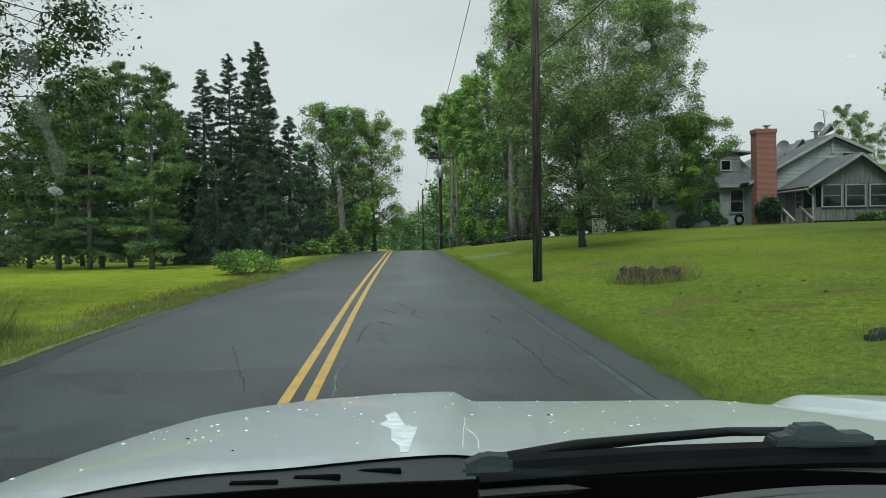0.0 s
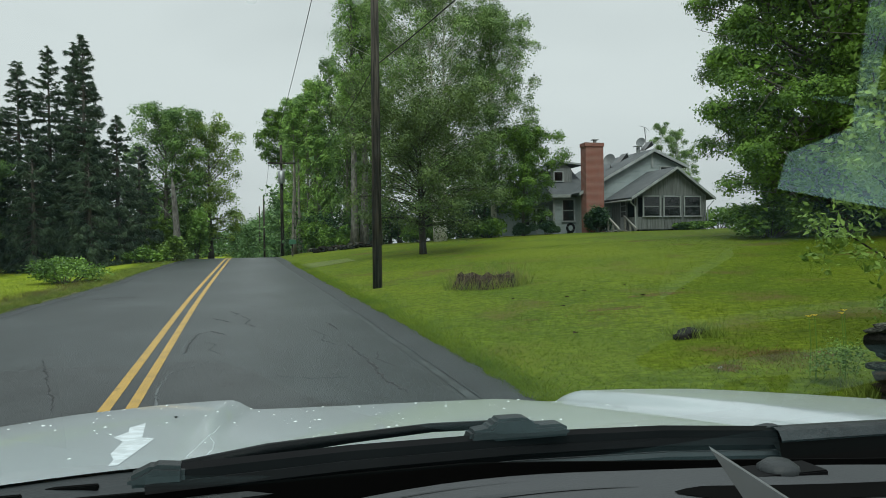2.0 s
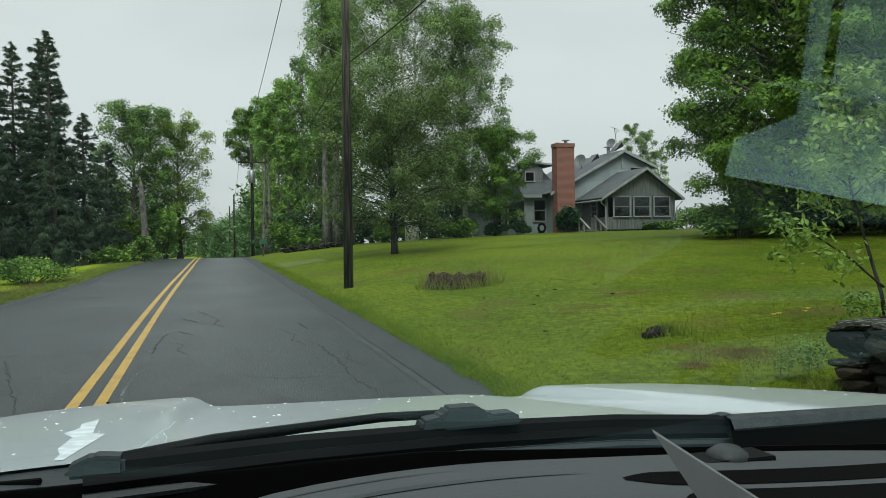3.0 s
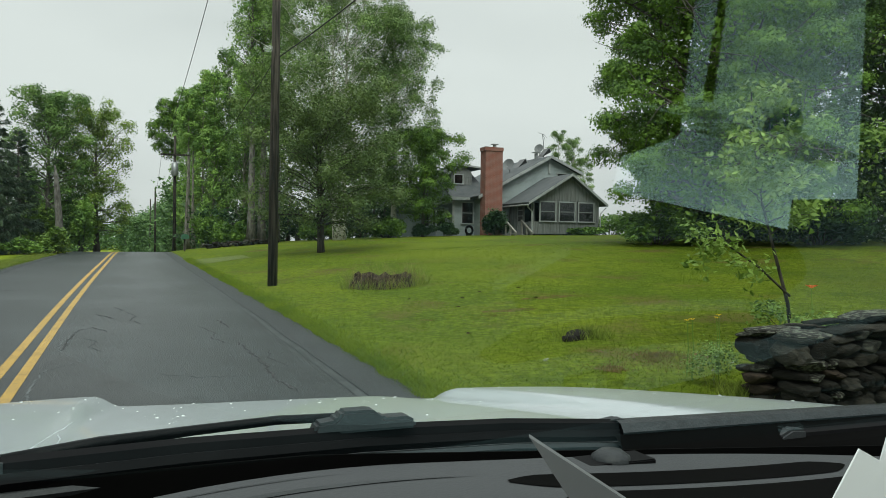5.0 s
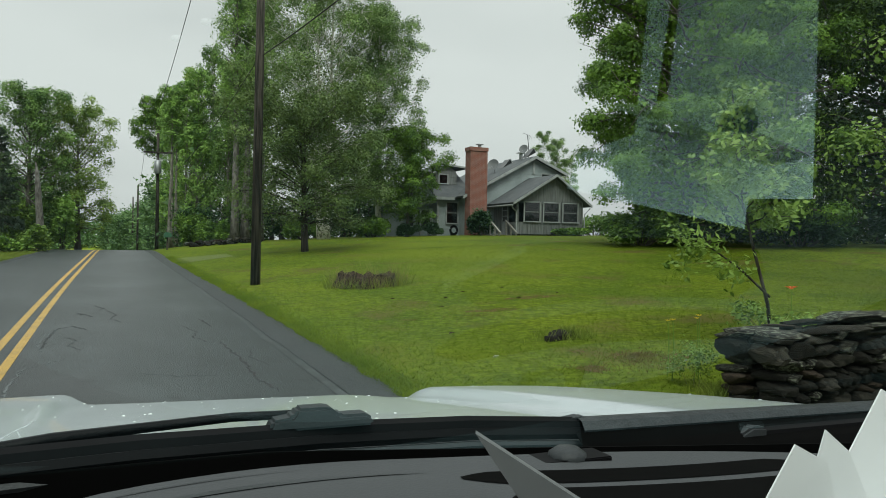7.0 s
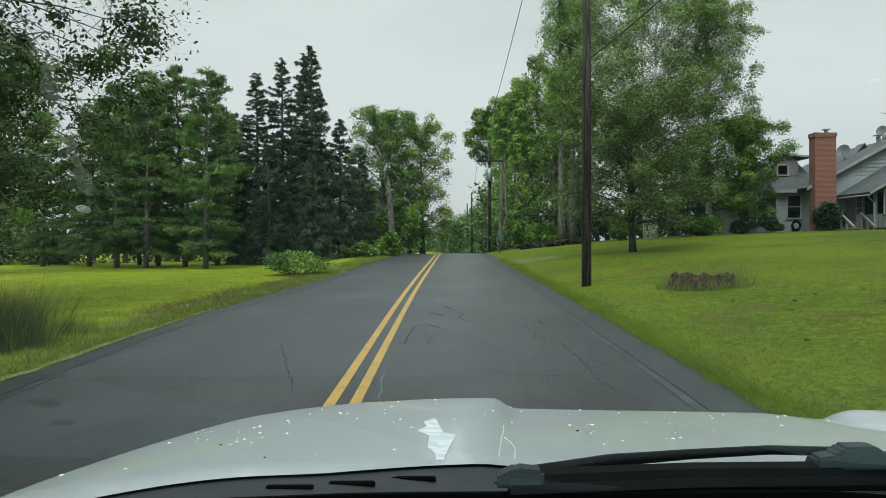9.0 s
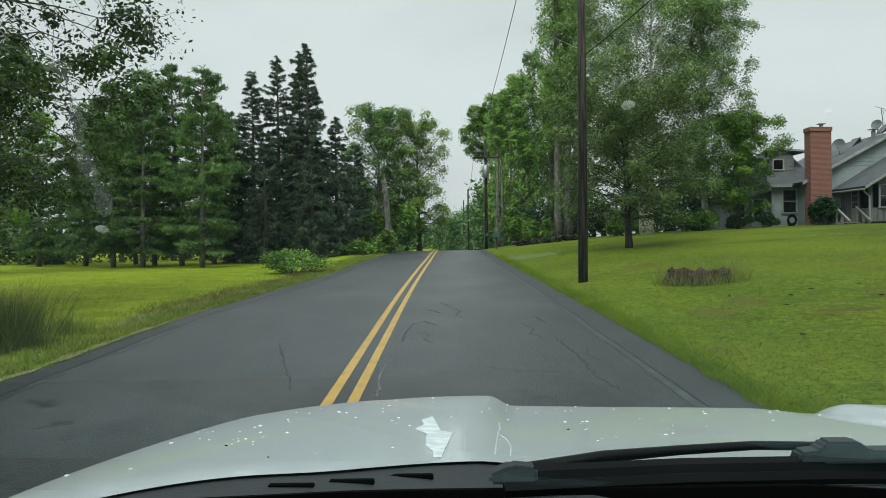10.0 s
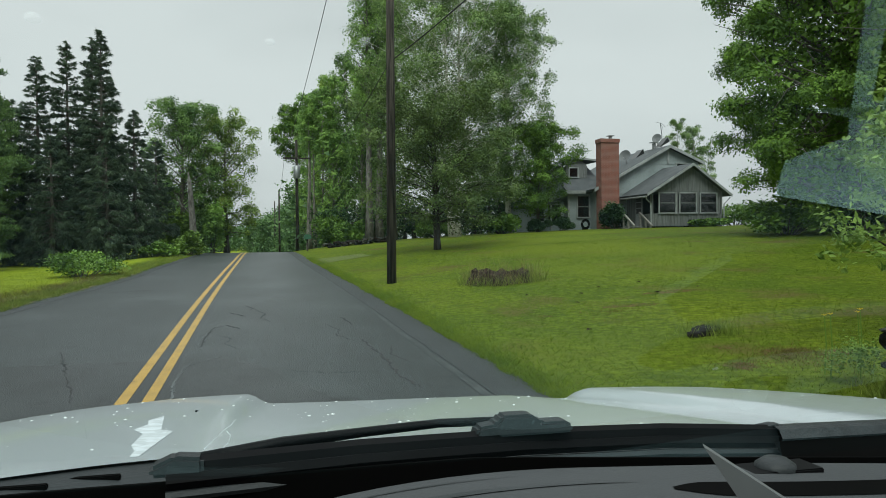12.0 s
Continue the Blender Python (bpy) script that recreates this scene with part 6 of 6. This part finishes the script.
# courses from the ground up: height, least and greatest length of a stone, roundness of its face
COURSES = ((0.15, 0.28, 0.50, 0.10), (0.08, 0.10, 0.22, 0.04), (0.115, 0.12, 0.26, 0.06), (0.07, 0.09, 0.22, 0.04), (0.105, 0.13, 0.28, 0.06), (0.145, 0.18, 0.34, 0.10), (0.07, 0.16, 0.40, 0.04), (0.05, 0.22, 0.45, 0.04))
z = -0.03
for c, (h, short, long, bulge) in enumerate(COURSES):
    x = WALL_X0 + sr_.uniform(-0.05, 0.08)
    while x < WALL_X1:
        w = sr_.uniform(short, long)
        g0 = ground_z(x, WALL_Y)
        hh = h * sr_.uniform(0.82, 1.22)
        for y in (WALL_Y, WALL_Y + 0.42):
            lay(x + w / 2, y + sr_.uniform(-0.05, 0.04), g0 + z + h / 2 + sr_.uniform(-0.012, 0.012), w * 1.03, sr_.uniform(0.32, 0.38) + bulge * 0.3, hh * 1.12, 7)
        x += w * sr_.uniform(0.98, 1.06)
    z += h * 0.94
for x, w in ((7.05, 0.62), (8.3, 0.8), (9.5, 0.9)):
    lay(x, WALL_Y + 0.2, ground_z(x, WALL_Y) + z + 0.03, w, 0.6, 0.11, 4)
# dark core behind the stones, its colour giving the shade in the gaps
part("core", Geo().box((WALL_X0 + 0.25, WALL_Y, 0.1), (WALL_X1, WALL_Y + 0.42, 0.60)), M_WALL_FILL, stone_wall)

# far field wall beneath the tall trees
far_wall = thing("stone_wall", "low tumbled fieldstone wall beneath the trees", "stone wall")
for k in range(60):
    x = 4.9 + k * 0.073 + sr_.uniform(-0.1, 0.1)
    y = 50.5 - 0.35 * (x - 4.8) + sr_.uniform(-0.4, 0.4)
    ob = new("stone", kinds[1 + sr_.choice((0, 1, 2, 4, 5, 6))])
    ob.parent = far_wall
    ob.location, ob.scale = (x, y, ground_z(x, y) + sr_.uniform(0.02, 0.28)), (sr_.uniform(0.2, 0.5), 0.35, sr_.uniform(0.12, 0.26))
    ob.rotation_euler = [radians(sr_.uniform(-20, 20)) for _ in range(3)]

# stump in long grass, and a dark stone lump in the lawn
STX, STY = 6.42, 18.3
stump = thing("tree_stump", "wide rotten tree stump with jagged top in long grass", "stump")
stump.location = on_ground(STX, STY)
vs, n = [], 30
for j, (r, z) in enumerate(((0.86, -0.1), (0.76, 0.08), (0.70, 0.20), (0.66, 0.28), (0.55, 0.22), (0.30, 0.18))):
    for k in range(n):
        w = 2 * math.pi * k / n
        rr = r * (1 + 0.22 * noise.noise((2 * math.cos(w), 2 * math.sin(w), j * 0.3)) + 0.08 * noise.noise((6 * math.cos(w), 6 * math.sin(w), 3.0)))
        vs.append((rr * math.cos(w), rr * math.sin(w), z + ((0.12 if j < 4 else 0.08) * noise.noise((5 * math.cos(w), 5 * math.sin(w), 7 + 0.4 * j)) if j > 1 else 0)))
part("stump_wood", Geo().add(vs, [(j * n + k, j * n + (k + 1) % n, (j + 1) * n + (k + 1) % n, (j + 1) * n + k) for j in range(5) for k in range(n)] + [tuple(5 * n + k for k in range(n))]), M_STUMP, stump)
for k, (x, y, w, dp, h) in enumerate(((6.35, 9.3, 0.34, 0.28, 0.22), (6.54, 9.36, 0.26, 0.2, 0.15), (6.18, 9.22, 0.22, 0.18, 0.12))):
    lump = tagged(part("field_rock", rock_mesh("field_rock", 77 + k, M_DARKROCK, 3), None, None, "dark jagged rock showing through the lawn"), category="rock", group="rocks in the lawn")
    lump.location, lump.scale = on_ground(x, y, 0.02), (w, dp, h)


def blades(rng, xy, height, width, lean=0.35):
    """Grass blades as thin pointed pieces: (n, 4, 3)."""
    n = len(xy)
    c = np.array([(x, y, ground_z(x, y) + 0.004) for x, y in xy])
    w = rng.uniform(0, 2 * math.pi, n)
    side = np.stack([np.cos(w), np.sin(w), 0 * w], 1) * width / 2
    h = height * rng.uniform(0.5, 1.3, (n, 1))
    tip = np.concatenate([rng.normal(size=(n, 2)) * lean * h, h], 1)
    return np.stack([c - side, c + side, c + tip * 0.6 + side * 0.7, c + tip], 1)


rng = np.random.default_rng(9)
# mown grass near the road
xy = []
while len(xy) < 150000:
    y = 4.5 + 26 * rng.uniform() ** 1.8
    x = right_edge(y) + rng.uniform(-0.03, 1) * (14 + 0.3 * y)
    xy.append((x, y))
lawn_blades = part("lawn_grass", quads_mesh("lawn_grass", blades(rng, xy, 0.034, 0.009, 1.5)[:, (0, 1, 3)], M_BLADE), None, None, "short mown grass blades of the lawn")
tagged(lawn_blades, category="grass", kind="stuff")
xy = []
while len(xy) < 70000:
    y = 6 + 32 * rng.uniform() ** 1.5
    xy.append((left_edge(y) - (rng.uniform() ** 1.4 - 0.01) * (9 + 0.1 * y), y))
tagged(part("lawn_grass", quads_mesh("lawn_grass", blades(rng, xy, 0.034, 0.011, 1.5)[:, (0, 1, 3)], M_BLADE), None, None, "grass blades of the far-side lawn"), category="grass", kind="stuff")
# taller fringe along both edges
xy = [(right_edge(y) - 0.10 * max(0.0, noise.noise((y * 1.7, 0.3, 8.0)) + 0.25) + abs(rng.normal()) * 0.20, y) for y in 4 + 36 * rng.uniform(size=26000) ** 1.4]
tagged(part("verge_grass", quads_mesh("verge_grass", blades(rng, xy, 0.050, 0.011, 1.0)[:, (0, 1, 3)], M_VERGE), None, None, "uneven grass fringe along the asphalt"), category="grass", kind="stuff")
xy = [(left_edge(y) - 0.12 + 0.26 * max(0.0, noise.noise((y * 1.3, 7.3, 8.0)) + 0.15) - abs(rng.normal()) * 0.42, y) for y in 5 + 40 * rng.uniform(size=26000) ** 1.3]
tagged(part("verge_grass", quads_mesh("verge_grass", blades(rng, xy, 0.085, 0.012, 0.9)[:, (0, 1, 3)], M_TALL), None, None, "ragged tall grass along the verge"), category="grass", kind="stuff")


xy = [(left_edge(y) - 0.85 + 0.35 * noise.noise((y * 0.5, 3.3, 2.0)) + rng.normal() * 0.26, y) for y in rng.uniform(15, 29, size=2400)]
tagged(part("dry_grass", quads_mesh("dry_grass", blades(rng, xy, 0.11, 0.012, 0.8)[:, (0, 1, 3)], M_BROWN), None, None, "reddish dry grass along the bank of the verge"), category="grass", kind="stuff")


def tuft(x, y, radius, count, height, mat, label, seed, ring=False):
    r = np.random.default_rng(seed)
    a = r.uniform(0, 2 * math.pi, count)
    q = radius * (r.uniform(0.85, 1.35, count) if ring else np.abs(r.normal(size=count)) * 0.6)
    xy = np.stack([x + q * np.cos(a), y + q * np.sin(a)], 1)
    return tagged(part("grass_tuft", quads_mesh("grass_tuft", blades(r, xy, height, 0.007, 0.42), mat), None, None, label), category="grass", kind="stuff")


tuft(STX, STY, 0.70, 520, 0.50, M_DRY, "long dry grass round the stump", 1, True)
tuft(STX, STY, 0.82, 1300, 0.26, M_TALL, "long green grass round the stump", 2, True)
tuft(6.5, 9.3, 0.40, 620, 0.17, M_TALL, "longer grass round the rock", 3)
tuft(-5.85, 10.9, 0.62, 3000, 0.72, M_CLUMP, "clump of tall dark wild grass on the verge", 4)
tuft(-5.75, 11.0, 0.50, 240, 1.05, M_DRY, "seeding stalks above the wild grass", 14)
tuft(-5.7, 12.5, 0.6, 900, 0.28, M_TALL, "rough grass on the verge", 5)
tuft(6.2, 7.4, 0.8, 900, 0.022, M_BROWN, "dry brown patch in the mown lawn", 7)
tuft(6.4, 12.0, 0.9, 450, 0.022, M_BROWN, "thin dry patch in the mown lawn", 8)
tuft(5.75, 5.6, 0.22, 320, 0.15, M_TALL, "long grass at the wall's end", 6)


def bare_patch(x, y, rx, ry, seed):
    """An uneven scalped spot where the mower bared the soil."""
    vs, n, rings = [], 36, 4
    for j in range(rings, 0, -1):
        for k in range(n):
            w = 2 * math.pi * k / n
            q = j / rings * (1 + 0.45 * noise.noise((2.2 * math.cos(w), 2.2 * math.sin(w), seed)) + 0.22 * noise.noise((7 * math.cos(w), 7 * math.sin(w), seed)))
            px, py = x + rx * q * math.cos(w), y + ry * q * math.sin(w)
            vs.append((px, py, ground_z(px, py) + 0.007))
    vs.append((x, y, ground_z(x, y) + 0.007))
    fs = [(j * n + k, j * n + (k + 1) % n, (j + 1) * n + (k + 1) % n, (j + 1) * n + k) for j in range(rings - 1) for k in range(n)]
    fs += [((rings - 1) * n + k, (rings - 1) * n + (k + 1) % n, rings * n) for k in range(n)]
    ob = part("bare_soil", Geo().add(vs, fs), M_BARE, None, "scalped brown patch of soil in the mown lawn", smooth=True)
    return tagged(ob, category="soil", kind="structure")


for k, (x, y, rx, ry) in enumerate(((5.54, 7.30, 0.16, 0.20), (6.42, 7.75, 0.34, 0.20), (6.85, 7.45, 0.20, 0.16), (6.05, 8.35, 0.15, 0.12), (7.0, 12.6, 0.5, 0.22), (5.2, 12.2, 0.14, 0.12), (8.6, 14.0, 0.6, 0.20))):
    bare_patch(x, y, rx, ry, 3.7 * k)
tuft(6.45, 7.7, 0.45, 900, 0.03, M_BROWN, "dead brown grass on the scalped lawn", 21)
tuft(5.55, 7.3, 0.25, 400, 0.03, M_BROWN, "dead brown grass on the scalped lawn", 22)


for k, (x, y) in enumerate(((6.9, 14.6), (7.6, 15.3), (5.9, 15.0), (8.7, 15.6), (8.2, 13.9), (6.3, 13.4), (9.3, 14.2), (5.2, 10.4))):
    r = random.Random(60 + k)
    w, q = r.uniform(0, 6.28), r.uniform(0.05, 0.075)
    ca, sa = math.cos(w), math.sin(w)
    put = lambda a, b, c: (x + q * (a * ca - b * sa), y + q * (a * sa + b * ca), ground_z(x, y) + 0.03 + q * c)
    lf = part("fallen_leaf", Geo().add([put(-1, 0, 0), put(-0.2, -0.5, 0.35), put(1, 0, 0.1), put(-0.2, 0.5, 0.4), put(-0.1, 0, 0.05)], [(0, 1, 4), (1, 2, 4), (2, 3, 4), (3, 0, 4)]), M_STUMP, None, "curled dark brown leaf lying on the lawn")
    tagged(lf, category="leaf", group="fallen leaves on the lawn")


# ---- sapling and flowers behind the stone wall ----
def sapling():
    rng = np.random.default_rng(33)
    t = thing("sapling", "slender young tree with pale green leaves behind the wall", "tree")
    t.location = on_ground(8.9, 8.0)
    g = Geo()
    stem = [np.array(p) for p in ((0.0, 0, -0.1), (-0.08, 0, 0.45), (-0.30, 0.03, 1.15), (-0.50, 0.05, 1.8), (-0.62, 0.05, 2.5), (-0.72, 0.05, 3.2))]
    g.tube(stem, [0.028, 0.025, 0.021, 0.016, 0.011, 0.005], 7)
    ends = []
    for k in range(26):
        u = rng.uniform(0.35, 1.0)
        f = u * 5
        p = stem[int(min(f, 4.99))] + (stem[min(int(f) + 1, 5)] - stem[int(min(f, 4.99))]) * (f - int(min(f, 4.99)))
        w = rng.uniform(0, 2 * math.pi)
        r = rng.uniform(0.5, 1.25) * (1.15 - 0.55 * u)
        e = p + np.array([math.cos(w) * r, math.sin(w) * r, rng.uniform(0.0, 0.5)])
        m = (p + e) / 2 + np.array([0, 0, 0.06])
        g.tube([p, m, e], [0.011, 0.008, 0.003], 4, False)
        for q in np.linspace(0.35, 1, 7):
            ends.append(p + (e - p) * q + rng.normal(size=3) * 0.04)
    low = [np.array((-0.05, 0, 0.55)), np.array((-0.7, -0.1, 0.95)), np.array((-1.3, -0.15, 1.25)), np.array((-1.75, -0.15, 1.35))]
    g.tube(low, [0.018, 0.014, 0.009, 0.004], 5, False)
    for _ in range(14):
        q = low[1] + (low[3] - low[1]) * rng.uniform(0, 1)
        ends += [q + rng.normal(size=3) * 0.14 for _ in range(2)]
    part("trunk", g, M_POLE, t, smooth=True)
    ends = np.array(ends)
    c = ends[rng.integers(0, len(ends), 3400)] + rng.normal(size=(3400, 3)) * 0.08
    part("crown", quads_mesh("crown", leaves(rng, c, 0.052, 0.6, 1.9), M_LIGHT_LEAF), None, t)


sapling()
shrub("bush", on_ground(8.75, 7.7), "low weeds at the sapling's foot", 1.2, 0.6, 800, 0.045, M_LIGHT_LEAF, 181, ragged=0.6)
shrub("bush", on_ground(5.95, 6.1), "yellow-flowered weeds at the wall's end", 0.62, 0.60, 1100, 0.022, M_LIGHT_LEAF, 182, ragged=0.6)


def flower(x, y, h, mat, r, label, petals=6):
    f = thing("flower", label, "flower")
    f.location = on_ground(x, y)
    part("stalk", Geo().tube([(0, 0, -0.05), (0.02, 0, h * 0.5), (0, 0, h)], [0.006, 0.005, 0.004], 5), M_SHRUB, f)
    for k in range(petals):
        w = 2 * math.pi * k / petals
        c, s = math.cos(w), math.sin(w)
        g = Geo().add([(0, 0, h), (r * 0.5 * c - r * 0.18 * s, r * 0.5 * s + r * 0.18 * c, h + r * 0.45), (r * c, r * s, h + r * 0.5), (r * 0.5 * c + r * 0.18 * s, r * 0.5 * s - r * 0.18 * c, h + r * 0.45)], [(0, 1, 2, 3)])
        part("petal", g, mat, f)
    return f


flower(9.35, 8.1, 0.62, M_LILY, 0.09, "orange day lily behind the wall")
for k, (x, y, h) in enumerate(((5.9, 6.4, 0.62), (6.0, 6.6, 0.58), (6.15, 6.3, 0.66), (6.3, 6.5, 0.60))):
    flower(x, y, h, M_GOLD, 0.035, "small yellow wildflower at the wall's end", 5)

# cracks and sealed seams in the asphalt
crack([(-0.28, 7.6), (-0.28, 8.08), (-0.33, 9.0), (-0.29, 9.72), (-0.10, 10.08), (0.15, 10.45)], 0.018, M_SEALED, "pale sealed crack", 1)
crack([(-0.20, 10.89), (-0.28, 11.75), (-0.18, 12.91), (-0.14, 13.32)], 0.016, M_SEALED, "pale sealed crack", 9)
crack([(-0.22, 11.2), (-0.20, 12.6), (-0.14, 13.32), (0.04, 13.63), (0.32, 12.98)], 0.024, M_CRACK, "dark crack", 2)
crack([(0.03, 15.59), (0.20, 15.2), (0.37, 14.74)], 0.026, M_CRACK, "dark crack", 3)
crack([(2.04, 14.25), (2.11, 13.07)], 0.024, M_CRACK, "dark crack", 4)
crack([(2.03, 11.4), (2.09, 10.21), (2.11, 9.7), (2.08, 8.56), (2.2, 7.8)], 0.02, M_CRACK, "dark crack", 5)
crack([(-2.02, 11.36), (-1.46, 9.15), (-1.15, 7.91)], 0.010, M_CRACK, "dark seam", 6)
crack([(-3.88, 30.59), (-3.0, 31.9), (-2.17, 33.34)], 0.05, M_SEALED, "pale worn seam", 7)
crack([(0.52, 15.9), (0.70, 15.2), (0.62, 14.5), (0.80, 13.9)], 0.018, M_CRACK, "dark crack", 10)
crack([(0.30, 16.9), (0.48, 16.3), (0.40, 15.8)], 0.020, M_CRACK, "dark crack", 11)
crack([(1.66, 13.4), (1.84, 12.5), (1.72, 11.9), (1.95, 11.2)], 0.014, M_CRACK, "thin dark crack", 12)
crack([(2.35, 10.6), (2.22, 9.9), (2.42, 9.2)], 0.012, M_CRACK, "thin dark crack", 13)
crack([(-0.05, 12.4), (0.18, 12.0), (0.10, 11.4), (0.34, 10.9)], 0.012, M_CRACK, "thin dark crack", 14)
crack([(-3.1, 21.0), (-2.4, 21.6), (-1.9, 21.3)], 0.030, M_CRACK, "dark stained crack", 15)
crack([(-2.6, 19.4), (-2.0, 19.9)], 0.022, M_CRACK, "dark stained crack", 16)
crack([(0.9, 9.2), (1.3, 8.9), (1.9, 8.8)], 0.010, M_CRACK, "thin dark crack", 8)

# gravel drive joining the road, and the bare verge across it
vs = []
for k in range(25):
    x = 3.1 + 0.10 * k
    for dy_ in (-1.4, -0.5, 0.5, 1.4):
        y = 35.5 + 0.9 * smooth_step(3, 12, x) + dy_ * (1.5 - 0.5 * smooth_step(3, 6, x))
        vs.append((x, y, max(ground_z(x, y), road_z(y)) + 0.012))
drive = part("driveway", Geo().add(vs, [(k * 4 + j, k * 4 + j + 1, k * 4 + j + 5, k * 4 + j + 4) for k in range(24) for j in range(3)]), M_DRIVE, None, "grassy gravel drive meeting the road")
tagged(drive, category="driveway", kind="structure")
